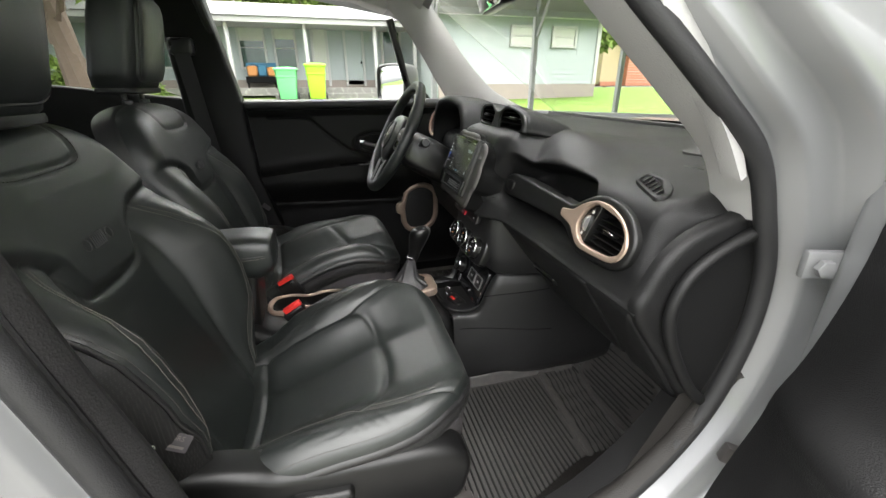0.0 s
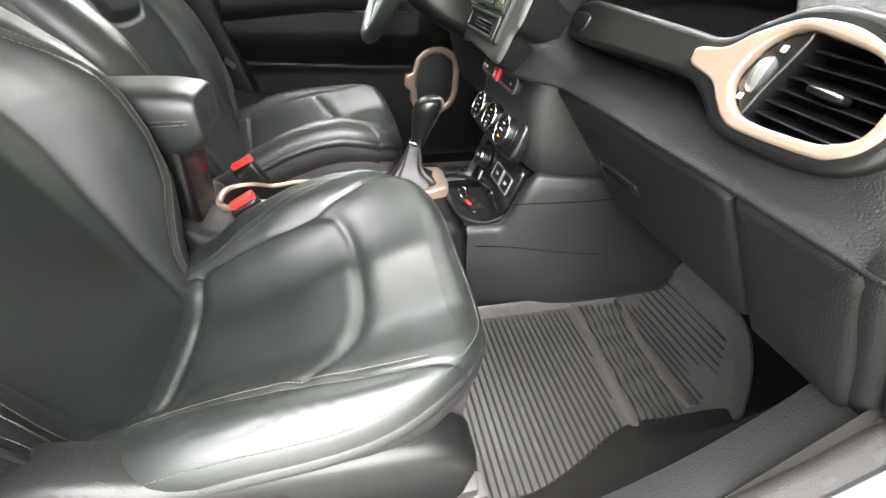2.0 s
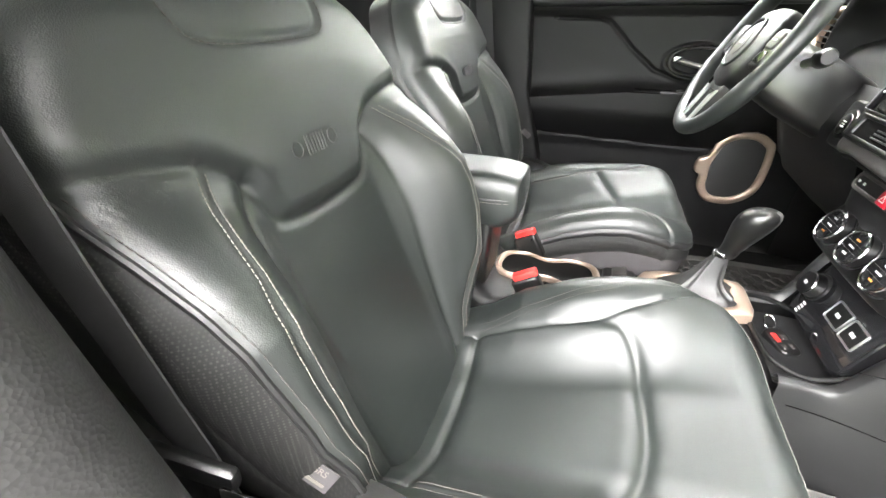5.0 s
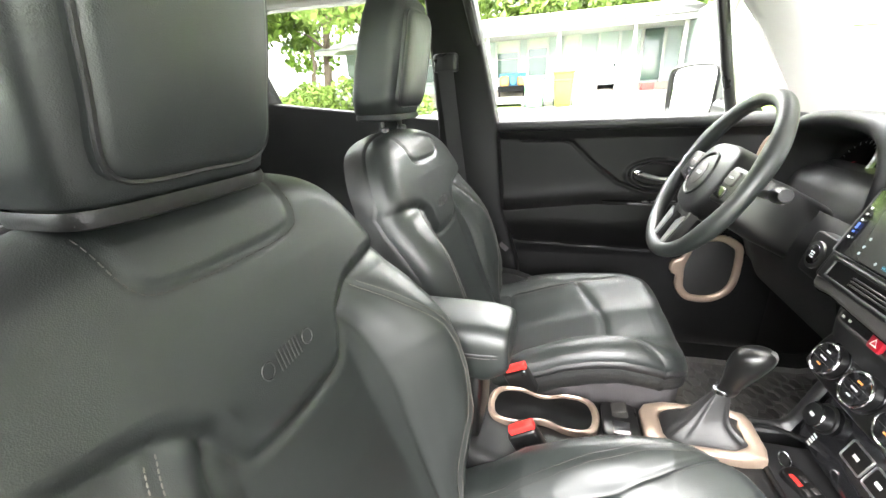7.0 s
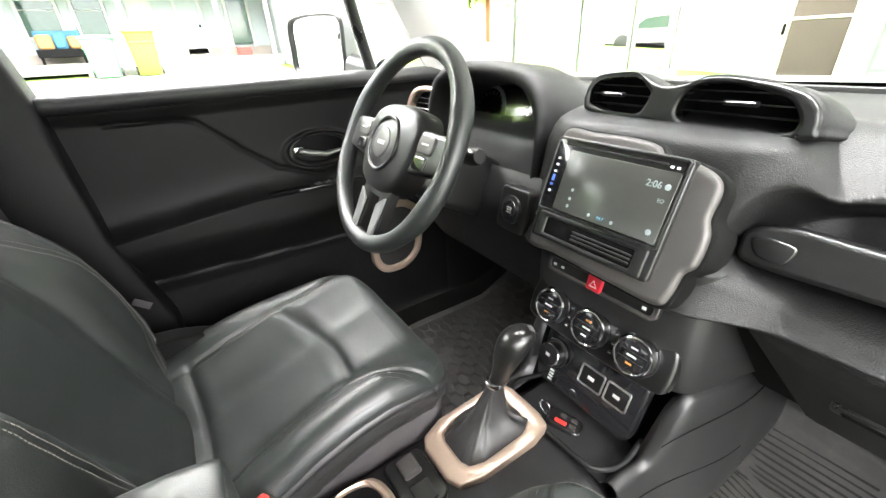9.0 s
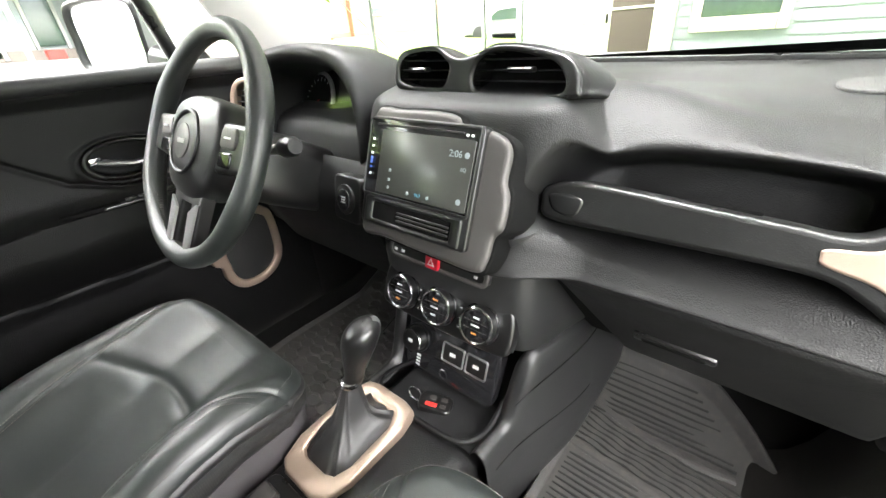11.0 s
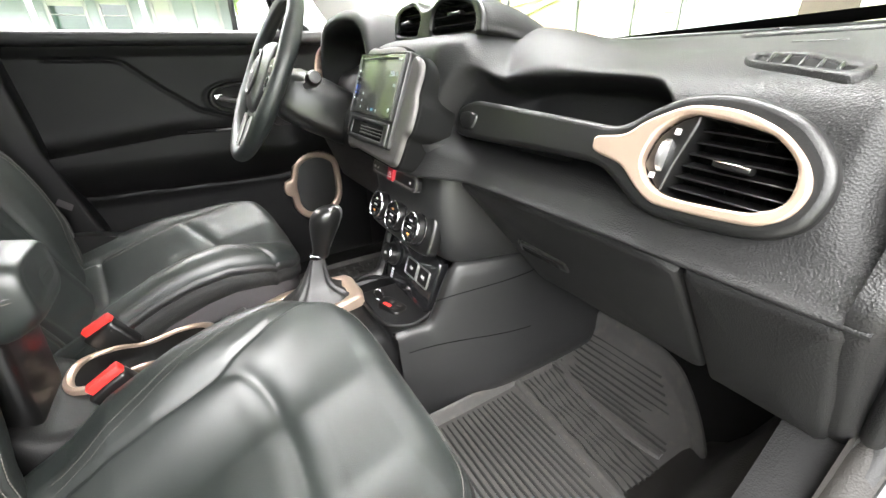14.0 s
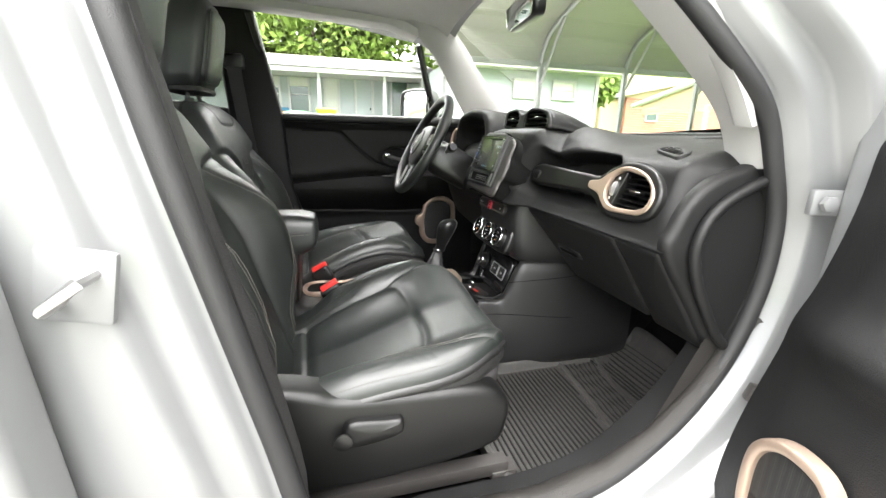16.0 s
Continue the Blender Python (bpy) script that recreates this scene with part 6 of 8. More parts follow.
for z in np.linspace(0.37, 0.70, 12):
    rows.append([(x, y, z) for x, y in spline([(0.40 + 0.5 * (z - 0.36), -0.62), (0.60, -0.622), (0.72, -0.615), (0.84, -0.59), (0.92, -0.55)], 12)])
V, F = grid(rows)
tagged(mk("trim_7", V, F, KICK, None, "", 60), "black plastic footwell kick panel", "", "", "structure")
rows = []
for z in np.linspace(0.36, 1.0, 12):
    rows.append([(x, y, z) for x, y in ((0.62, 0.69), (0.75, 0.68), (0.88, 0.665), (1.07, 0.65))])
V, F = grid(rows)
tagged(mk("trim_8", V, F, SOFT, None, "", 60), "black plastic kick panel by the pedals", "", "", "structure")
# passenger pillar inside
pts_ = [(-0.150, 1.06), (-0.205, 1.38), (-0.25, 1.45), (-0.42, 1.45), (-0.42, 1.09), (-0.42, 0.40), (-0.06, 0.40), (-0.075, 0.60), (-0.115, 0.86)]
back_ = [(-0.250, 1.06), (-0.285, 1.38), (-0.31, 1.45), (-0.42, 1.45), (-0.42, 1.09), (-0.42, 0.40), (-0.17, 0.40), (-0.20, 0.60), (-0.225, 0.86)]
rows = []
for k in np.linspace(0, 1, 9):
    rows.append([(a + (c - a) * ss(0.25, 1, k) + (float(np.interp(b, [0.50, 0.62, 0.80, 0.90, 1.1], [0.0, 0.020, 0.016, 0.006, 0.0])) * math.sin(math.pi * min(1.4 * k, 1)) if a > -0.24 else 0), -0.682 + 0.085 * math.sin(k * math.pi / 2), b + (d - b) * k) for (a, b), (c, d) in zip(spline(pts_, 60, True), spline(back_, 60, True))])
V, F = grid(rows, close_v=True)
F.append(tuple(range(8 * 60, 9 * 60)))
shell("wall_passenger_pillar", V, F, POST, "black plastic door pillar beside the passenger seat")

# rear bench
RS = thing("rear_bench", "black leather rear bench seat in shadow", "car seat", (-0.95, 0, 0.5))
V, F = box((0.50, 1.25, 0.20), 0.06, 4, Matrix.Translation((-0.88, 0, 0.62)))
mk("seat", V, F, LEATHER, RS)
V, F = box((0.16, 1.25, 0.62), 0.06, 4, pose(-1.22, 0, 0.92, 0, -14, 0))
mk("backrest", V, F, LEATHER, RS)

# ---- centre console ----
CC = thing("centre_console", "black plastic centre console with champagne shifter plate and cup rings", "console", (0.1, 0.02, 0.36))
rows = []
for x, w, top, yc_ in ((-0.50, 0.100, 0.66, 0.0), (-0.30, 0.100, 0.65, 0.0), (-0.14, 0.100, 0.615, 0.0), (-0.08, 0.102, 0.585, 0.0), (0.10, 0.106, 0.583, 0.0), (0.30, 0.112, 0.583, 0.0), (0.345, 0.113, 0.578, 0.0), (0.365, 0.114, 0.550, 0.0), (0.40, 0.114, 0.543, 0.0), (0.47, 0.116, 0.543, 0.0), (0.50, 0.118, 0.56, -0.0), (0.56, 0.120, 0.66, 0.0), (0.72, 0.130, 0.69, -0.0), (0.98, 0.15, 0.69, 0)):
    sec = [(-w - 0.012, 0.35), (-w - 0.008, 0.47), (-w - 0.002, top - 0.045), (-w + 0.004, top - 0.014), (-w + 0.018, top - 0.002), (-w + 0.04, top), (0, top), (w - 0.04, top), (w - 0.018, top - 0.002), (w - 0.004, top - 0.014), (w + 0.002, top - 0.045), (w + 0.008, 0.47), (w + 0.012, 0.35)]
    rows.append([(x, yc_ + a, b) for a, b in spline(sec, 60)])
V, F = grid([[tuple(p) for p in r] for r in np.stack([spline(np.array(rows)[:, j], 60) for j in range(60)], 1)])
mk("console_body", V, F, SILL, CC, smooth=60)
for s in (-1, 1):
    rows = []
    for x in np.linspace(0.36, 0.82, 40):
        top = 0.578 + 0.112 * float(ss(0.420, 0.480, x))
        y0 = 0.126 + 0.040 * float(ss(0.38, 0.62, x))
        sec = [(y0 - 0.024, top - 0.016), (y0 - 0.014, top - 0.001), (y0 - 0.004, top - 0.002), (y0 + 0.003, top - 0.012), (y0 + 0.009, top - 0.05), (y0 + 0.016, 0.48), (y0 + 0.010, 0.41), (0.142, 0.352)]
        rows.append([(x, a * s, b) for a, b in spline(sec, 36)])
    V, F = grid(rows)
    ck_ = mk("console_cheek", V, F if s < 0 else [f[::-1] for f in F], CONS, CC, "satin black console side panel", smooth=60)
    for z0, z1, xa, xb in ((0.632, 0.655, 0.425, 0.64), (0.545, 0.530, 0.375, 0.62)):
        seam_ = [(x, s * (0.126 + 0.040 * float(ss(0.38, 0.62, x)) + 0.0105 + 0.004 * (z0 < 0.6)), z0 + (z1 - z0) * (x - xa) / (xb - xa)) for x in np.linspace(xa, xb, 24)]
        V, F = tube(seam_, 0.0008, 6)
        mk("panel_seam", V, F, DARK, ck_)
# shifter plate
PM = basis((0.262, 0.046, 0.588), (1, 0, 0.06), (-0.06, 0, 1))
po = [(0.086, -0.052), (0.092, -0.03), (0.092, 0.030), (0.086, 0.050), (0.052, 0.060), (-0.045, 0.060), (-0.080, 0.048), (-0.090, 0.030), (-0.090, -0.030), (-0.080, -0.050), (-0.045, -0.060), (0.052, -0.060)]
pi = [(0.060, -0.032), (0.064, -0.018), (0.064, 0.018), (0.060, 0.032), (0.042, 0.042), (-0.030, 0.042), (-0.052, 0.034), (-0.058, 0.020), (-0.058, -0.020), (-0.052, -0.034), (-0.030, -0.042), (0.042, -0.042)]
def dense(poly, k=6):
    out = []
    for (ax, ay), (bx, by) in zip(poly, poly[1:] + poly[:1]):
        out += [(ax + (bx - ax) * t, ay + (by - ay) * t) for t in np.linspace(0, 1, k, endpoint=False)]
    return np.array(out)


V, F = frame_ring(dense(po), dense(pi), 0.02, 0.004, PM @ Matrix.Translation((0, 0, 0.010)), lift=0.001)
mk("shifter_plate", V, F, TAN, CC, "champagne satin shifter surround")
rows = []
ctr = Vector((0.030, 0.002, 0.088))
for k, (sc, h) in enumerate(((1.02, 0.0), (0.95, 0.010), (0.78, 0.018), (0.58, 0.027), (0.43, 0.040), (0.34, 0.055), (0.27, 0.068), (0.22, 0.078), (0.19, 0.088))):
    f_ = h / 0.088
    row = []
    for j, (a, b) in enumerate(dense(pi)):
        fold = 1 + 0.085 * math.sin(j * 0.7 + k * 0.9) * math.cos(j * 0.23) * (1 if 0 < k < 8 else 0)
        row.append(PM @ Vector((a * sc * fold + ctr.x * f_, b * sc * fold + ctr.y * f_, h + 0.003)))
    rows.append(row)
V, F = grid(rows, close_v=True)
SH = thing("gear_shifter", "black gear shifter with leather boot and silver accent", "gear lever", (0.26, 0.046, 0.59))
mk("boot", V, F, LEATHER2, SH, "pleated black leather boot", smooth=70)
kb = [(0.088, 0.013), (0.096, 0.014), (0.104, 0.0135), (0.12, 0.016), (0.14, 0.0205), (0.158, 0.0235), (0.172, 0.0235), (0.182, 0.019), (0.187, 0.010), (0.188, 0.001)]
rows = []
for h, r in spline(kb, 34):
    lean = 0.034 + (h - 0.088) * 0.30
    rows.append([PM @ Vector((lean + r * 1.18 * math.cos(a), 0.002 - (h - 0.088) * 0.18 + r * math.sin(a), h)) for a in np.linspace(0, 2 * math.pi, 32, endpoint=False)])
V, F = grid(rows, close_v=True)
mk("knob", V, F, SMOOTH, SH, "smooth black shifter knob", smooth=70)
V, F = cyl(0.0145, 0.008, 28, 0.002, PM @ Matrix.Translation((0.030, 0.002, 0.090)))
mk("collar", V, F, CHROME, SH, "chrome collar")
acc = []
for h, r in spline(kb, 34)[8:30]:
    lean = 0.034 + (h - 0.088) * 0.30
    acc.append([PM @ Vector((lean + (r * 1.18 + 0.0012) * math.cos(a), 0.002 - (h - 0.088) * 0.18 + (r + 0.0012) * math.sin(a), h)) for a in np.linspace(-0.75, 0.05, 7)])
V, F = grid(acc)
mk("knob_accent", V, F, SATIN, SH, "satin silver stripe", smooth=70)
# parking brake switch
V, F = plate(rrect(0.062, 0.088, 0.012), 0.01, 0.004, basis((0.135, 0.040, 0.594), (1, 0, 0), (0, 0, 1)))
pb = mk("brake_switch_panel", V, F, SMOOTH, CC)
V, F = box((0.028, 0.030, 0.016), 0.004, 2, pose(0.135, 0.058, 0.598, 0, -14, 0))
mk("brake_switch", V, F, GREYTRIM, pb, "silver parking brake switch")
V, F = box((0.03, 0.032, 0.003), 0.001, 1, Matrix.Translation((0.135, 0.016, 0.5955)))
mk("brake_key", V, F, GLOSS, pb)
# cup rings
cup = spline([(0.105, 0.0), (0.092, 0.040), (0.05, 0.048), (0.012, 0.036), (-0.012, 0.036), (-0.05, 0.048), (-0.092, 0.040), (-0.105, 0.0), (-0.092, -0.040), (-0.05, -0.048), (-0.012, -0.036), (0.012, -0.036), (0.05, -0.048), (0.092, -0.040)], 90, True)
CPM = basis((-0.005, 0.035, 0.590), (1, 0, 0), (0, 0, 1))
cup = cup if sum(p[0] * q[1] - q[0] * p[1] for p, q in zip(cup, np.roll(cup, -1, 0))) > 0 else cup[::-1]
V, F = frame_ring(cup, cup * 0.87, 0.012, 0.004, CPM @ Matrix.Translation((0, 0, 0.006)), lift=0.002)
cr = mk("cup_ring", V, F, TAN, CC, "champagne cup holder rim")
# flat dark plate, the shade of the cup holes painted on
V, F = plate(cup * 0.885, 0.002, 0.0005, CPM @ Matrix.Translation((0, 0, 0.0006)))
mk("cup_shade", V, F, DARK, cr)
# open tray in front: a rolled lip round a sunken floor
lip_ = [(0.450, 0.100, 0.560), (0.405, 0.103, 0.573), (0.368, 0.094, 0.580), (0.352, 0.070, 0.583), (0.348, 0.0, 0.584), (0.352, -0.070, 0.583), (0.368, -0.096, 0.580), (0.405, -0.106, 0.576), (0.450, -0.104, 0.590)]
V, F = tube(spline(lip_, 60), 0.0042, 10)
mk("tray_lip", V, F, SILL, CC, smooth=70)
V, F = plate(rrect(0.105, 0.19, 0.02), 0.002, 0.0005, basis((0.412, -0.002, 0.547), (1, 0, 0), (0, 0, 1)))
mk("tray_floor", V, F, RUBBER, CC)
KF = thing("key_fob", "black and red car key fob with steel ring", "key", (0.408, 0.004, 0.548))
km = pose(0.408, 0.004, 0.556, 0, -8, 112)
V, F = plate(rrect(0.060, 0.036, 0.012), 0.013, 0.004, km)
mk("fob_body", V, F, SMOOTH, KF)
V, F = box((0.020, 0.008, 0.001), 0.0004, 1, km @ Matrix.Translation((0.006, 0.008, 0.0004)))
mk("fob_button", V, F, RED, KF)
for a, b in ((-0.014, 0.007), (-0.014, -0.007), (0.006, -0.006)):
    V, F = box((0.011, 0.008, 0.001), 0.0004, 1, km @ Matrix.Translation((a, b, 0.0004)))
    mk("fob_key", V, F, GREYTRIM, KF)
V, F = tube([km @ Vector((0.038 + 0.010 * math.cos(a), 0.0 + 0.010 * math.sin(a), 0.004 + 0.008 * math.cos(a))) for a in np.linspace(0, 2 * math.pi, 24, endpoint=False)], 0.0014, 6, closed=True)
mk("key_ring", V, F, CHROME, KF)

# armrest
AR = thing("armrest", "black leather padded armrest with pale stitching", "armrest", (-0.2, -0.015, 0.6))
rows = []
for x, hw, zb, zt in ((-0.054, 0.024, 0.768, 0.790), (-0.058, 0.046, 0.752, 0.804), (-0.061, 0.057, 0.738, 0.813), (-0.080, 0.061, 0.722, 0.819), (-0.12, 0.063, 0.714, 0.823), (-0.25, 0.063, 0.735, 0.822), (-0.40, 0.062, 0.72, 0.818), (-0.45, 0.05, 0.72, 0.81)):
    zc, h = (zb + zt) / 2, (zt - zb) / 2
    rows.append([(x, -0.015 + hw * math.copysign(abs(math.cos(a)) ** 0.5, math.cos(a)), zc + h * math.copysign(abs(math.sin(a)) ** 0.6, math.sin(a))) for a in np.linspace(0, 2 * math.pi, 56, endpoint=False)])
rows = [list(map(tuple, r)) for r in np.stack([spline(np.array(rows)[:, j], 40) for j in range(56)], 1)]
V, F = grid(rows, close_v=True)
F += [tuple(range(56)), tuple(range(39 * 56, 40 * 56))[::-1]]
mk("pad", V, [f[::-1] for f in F], LEATHER, AR, smooth=70)
seam = [(x, -0.015 - 0.0635, z) for x, z in zip(np.linspace(-0.42, -0.095, 30), np.linspace(0.772, 0.779, 30))] + [(-0.073 + 0.018 * math.sin(a), -0.015 - 0.059 * math.cos(a), 0.779) for a in np.linspace(0.2, math.pi - 0.2, 18)]
V, F = tube(seam, 0.0016, 6)
mk("seam", V, F, LEATHER2, AR)
dash_ = []
for a, b in zip(seam[:-1], seam[1:]):
    for t in (0.0, 0.5):
        p, q = Vector(a).lerp(Vector(b), t), Vector(a).lerp(Vector(b), t + 0.34)
        dash_.append(tube([p + Vector((0, -0.001, -0.005)), q + Vector((0, -0.001, -0.005))], 0.0008, 4))
V, F = join(*dash_)
so = mk("stitching", V, F, THREAD, AR)
so["kind"] = "stuff"
V, F = box((0.36, 0.120, 0.20), 0.014, 3, pose(-0.285, -0.012, 0.665, 0, 4, 0))
mk("armrest_base", V, F, SMOOTH, AR)

# buckles
def buckle(x, y, z, yaw, label):
    B = thing("seat_belt_buckle", label, "seat belt buckle", (x, y, z - 0.08), "belt buckles")
    m = pose(x, y, z, 0, -28, yaw)
    V, F = box((0.052, 0.024, 0.060), 0.006, 3, m @ Matrix.Translation((-0.004, 0, -0.034)))
    mk("buckle_body", V, F, SMOOTH, B)
    V, F = box((0.046, 0.016, 0.014), 0.003, 2, m @ Matrix.Translation((0.0, 0, 0.0)))
    mk("release_button", V, F, RED, B, "red release button")
    V, F = tube([m @ Vector((-0.005, 0, -0.06)), m @ Vector((-0.03, 0, -0.11))], 0.012, 8, flat=0.4)
    mk("stalk", V, F, SMOOTH, B)


buckle(-0.035, -0.062, 0.634, 6, "black seat belt buckle with red button, passenger seat")
buckle(-0.063, 0.094, 0.636, -6, "black seat belt buckle with red button, driver seat")

# ---- belts ----
def belt(name, path, width_way, label):
    rows = []
    P = spline(path, 60)
    for k in (-0.0235, 0.0235):
        rows.append(P + np.array(width_way) * k)
    th = np.array((0.0, 0.0012, 0))
    V, F = grid([rows[0], rows[1], rows[1] + th, rows[0] + th], close_u=True)
    return V, F


SB = thing("seat_belt", "black webbing seat belt hanging by the pillar", "seat belt", (-0.25, -0.58, 0.5), "front seat belts")
V, F = belt("webbing", [(-0.29, -0.555, 1.30), (-0.255, -0.575, 1.12), (-0.222, -0.585, 0.98), (-0.200, -0.585, 0.85), (-0.188, -0.582, 0.74), (-0.18, -0.58, 0.55)], (1, 0, 0.15), "")
mk("webbing", V, F, BELT, SB)
V, F = box((0.075, 0.012, 0.022), 0.005, 2, pose(-0.190, -0.590, 0.775, 0, 10, 8))
mk("tongue", V, F, SMOOTH, SB, "black belt tongue")
V, F = box((0.035, 0.004, 0.016), 0.002, 1, pose(-0.140, -0.594, 0.768, 0, 10, 8))
mk("tongue_plate", V, F, CHROME, SB)
SB2 = thing("seat_belt", "black webbing seat belt on the driver side pillar", "seat belt", (-0.30, 0.63, 0.9), "front seat belts")
V, F = belt("webbing", [(-0.335, 0.61, 1.25), (-0.325, 0.625, 1.10), (-0.31, 0.625, 0.95), (-0.29, 0.62, 0.80)], (1, 0, 0), "")
mk("webbing", V, F, BELT, SB2)
V, F = box((0.07, 0.03, 0.05), 0.008, 3, pose(-0.335, 0.625, 1.26, 0, 0, 0))
mk("belt_guide", V, F, SMOOTH, SB2)

# ---- floor mats ----
PMAT = thing("floor_mat", "black ribbed rubber floor mat, dusty, passenger side", "floor mat", (0.6, -0.33, 0.36), "floor mats")


def mat_z(x):
    return np.interp(x, [0.2, 0.76, 0.84, 0.93, 1.0], [0.362, 0.366, 0.40, 0.47, 0.53])


out = spline([(0.30, -0.152), (0.27, -0.175), (0.262, -0.33), (0.275, -0.50), (0.31, -0.535), (0.45, -0.54), (0.62, -0.535), (0.72, -0.50), (0.80, -0.44), (0.86, -0.36), (0.88, -0.25), (0.875, -0.14), (0.80, -0.118), (0.74, -0.122), (0.70, -0.145), (0.5, -0.150)], 140, True)
oc = out.mean(0)
rows = []
for k, dz in ((1.0, 0.0), (1.0, 0.026), (0.98, 0.030), (0.955, 0.026), (0.94, 0.006), (0.92, 0.001), (0.6, 0.0), (0.3, 0.0), (0.02, 0.0)):
    q = oc + (out - oc) * k
    rows.append(np.c_[q, mat_z(q[:, 0]) + dz])
V, F = grid(rows, close_v=True)
F.append(tuple(range(8 * 140, 9 * 140)))
mk("mat_base", V, F, MATRUB, PMAT, smooth=50)
wall_ = spline([(0.66, -0.146), (0.71, -0.140), (0.745, -0.121), (0.80, -0.116), (0.87, -0.136)], 40)
rise_ = 0.020 + 0.040 * ss(0.68, 0.80, wall_[:, 0])
rows = [np.c_[wall_[:, 0], wall_[:, 1] + o, mat_z(wall_[:, 0]) + h * rise_] for o, h in ((0.004, 0.0), (0.004, 0.9), (0.0, 1.0), (-0.006, 0.95), (-0.010, 0.7), (-0.022, 0.1), (-0.030, 0.0))]
V, F = grid(rows)
mk("raised_lip", V, F, MATRUB, PMAT, smooth=60)
# ribs run across the car in three fields parted by raised borders
for i in range(25):
    x = 0.292 + i * 0.0123
    y0 = -0.172 if x > 0.31 else -0.190
    y1 = -0.512 if x < 0.56 else float(np.interp(x, [0.56, 0.605], [-0.50, -0.17]))
    if y0 - y1 < 0.03:
        continue
    if x < 0.31:
        y1 = -0.49
    pts = [(x, y, mat_z(x) + 0.001) for y in np.linspace(y0, y1, 8)]
    V, F = tube([(a, b, c + 0.0005) for a, b, c in pts], [0.0018] + [0.0027] * 6 + [0.0018], 8, flat=1.2, up=(0, 0, 1))
    mk("rib", V, F, RIBR, PMAT)
for line in ([(0.740, -0.150), (0.66, -0.148), (0.622, -0.152), (0.612, -0.18), (0.588, -0.44), (0.582, -0.49), (0.60, -0.505), (0.66, -0.490), (0.705, -0.455)],
             [(0.735, -0.160), (0.712, -0.25), (0.70, -0.36), (0.708, -0.43)]):
    V, F = tube([(x, y, mat_z(x) + 0.001) for x, y in spline(line, 50)], 0.0085, 8, flat=0.8)
    mk("raised_border", V, F, MATRUB, PMAT)
for i in range(7):
    k = (i + 0.7) / 7.4
    pts = []
    for y in np.linspace(-0.165, -0.478 + 0.03 * k, 40):
        xa = float(np.interp(y, [-0.49, -0.165], [0.590, 0.620]))
        xb = float(np.interp(y, [-0.43, -0.25, -0.16], [0.695, 0.705, 0.728]))
        pts.append((xa + (xb - xa) * k + 0.0015 * math.sin(y * 90 + i), y, mat_z(0.65) + 0.0004))
    V, F = tube(pts, [0.0022 + 0.0008 * math.sin(q * 1.1) for q in range(40)], 7)
    mk("wavy_rib", V, F, RIBR, PMAT)
for i in range(10):
    xa = 0.722 + i * 0.0135
    y0, y1 = -0.16, float(np.interp(xa, [0.72, 0.78, 0.85], [-0.43, -0.40, -0.33]))
    pts = [(xa + 0.02 * (y + 0.3) * -1, y, float(mat_z(xa)) + 0.001) for y in np.linspace(y0, y1, 8)]
    V, F = tube([(a, b, c + 0.0008) for a, b, c in pts], 0.0028, 8, flat=1.2)
    mk("rib", V, F, RIBR, PMAT)
DMAT = thing("floor_mat", "black rubber floor mat with hexagon relief, driver side", "floor mat", (0.6, 0.36, 0.36), "floor mats")
out = spline([(0.27, 0.16), (0.26, 0.36), (0.28, 0.56), (0.40, 0.60), (0.62, 0.60), (0.80, 0.60), (0.95, 0.58), (0.96, 0.40), (0.90, 0.2), (0.80, 0.15), (0.5, 0.14)], 100, True)
oc = out.mean(0)
dz_ = lambda x: np.interp(x, [0.2, 0.70, 0.80, 0.92, 1.0], [0.362, 0.366, 0.41, 0.50, 0.56])
rows = []
for k, dz in ((1.0, 0.0), (1.0, 0.016), (0.98, 0.018), (0.96, 0.004), (0.9, 0.0), (0.6, 0.0), (0.3, 0), (0.02, 0.0)):
    q = oc + (out - oc) * k
    rows.append(np.c_[q, dz_(q[:, 0]) + dz])
V, F = grid(rows, close_v=True)
mk("mat_base", V, F, MATRUB, DMAT, smooth=50)
R_ = 0.030
hexes = []
for i in range(24):
    for j in range(10):
        cx, cy = 0.30 + i * R_ * 0.88, 0.18 + j * R_ * 1.52 + (i % 2) * R_ * 0.76
        if cy > 0.57 or cx > 0.93:
            continue
        loop = [(cx + R_ * 0.52 * math.cos(a), cy + R_ * 0.80 * math.sin(a), float(dz_(cx + R_ * 0.52 * math.cos(a))) + 0.001) for a in np.linspace(0, 2 * math.pi, 6, endpoint=False)]
        hexes.append(loop)
for loop in hexes:
    V, F = tube(loop, 0.0026, 5, closed=True)
    mk("hexagon", V, F, MATRUB, DMAT)

# ---- open passenger door ----
PD = thing("passenger_door", "open passenger door with black inner panel and champagne speaker ring", "car door", (0.72, -0.76, 0.45))
hm_ = Matrix.Translation((0.700, -0.712, 0)) @ pose(0, 0, 0, 0, 0, -14)     # local -y runs along the open door, local -x is its inner side
def door_pt(u, z, inn):
    return hm_ @ Vector((inn, -u, z))


rows = []
for u in np.linspace(0.03, 1.0, 40):
    row = []
    for z in np.linspace(0.42, 1.06, 40):
        inn = -0.07 - 0.03 * math.exp(-((z - 0.78) / 0.03) ** 2) * (1 if u > 0.15 else u / 0.15) - 0.02 * float(ss(1.0, 1.06, z)) * -1
        inn += 0.02 * float(ss(0.10, 0.03, u)) - 0.10 * float(ss(1.0, 0.5, z))
        row.append(door_pt(u, z, inn))
    rows.append(row)
V, F = grid(rows)
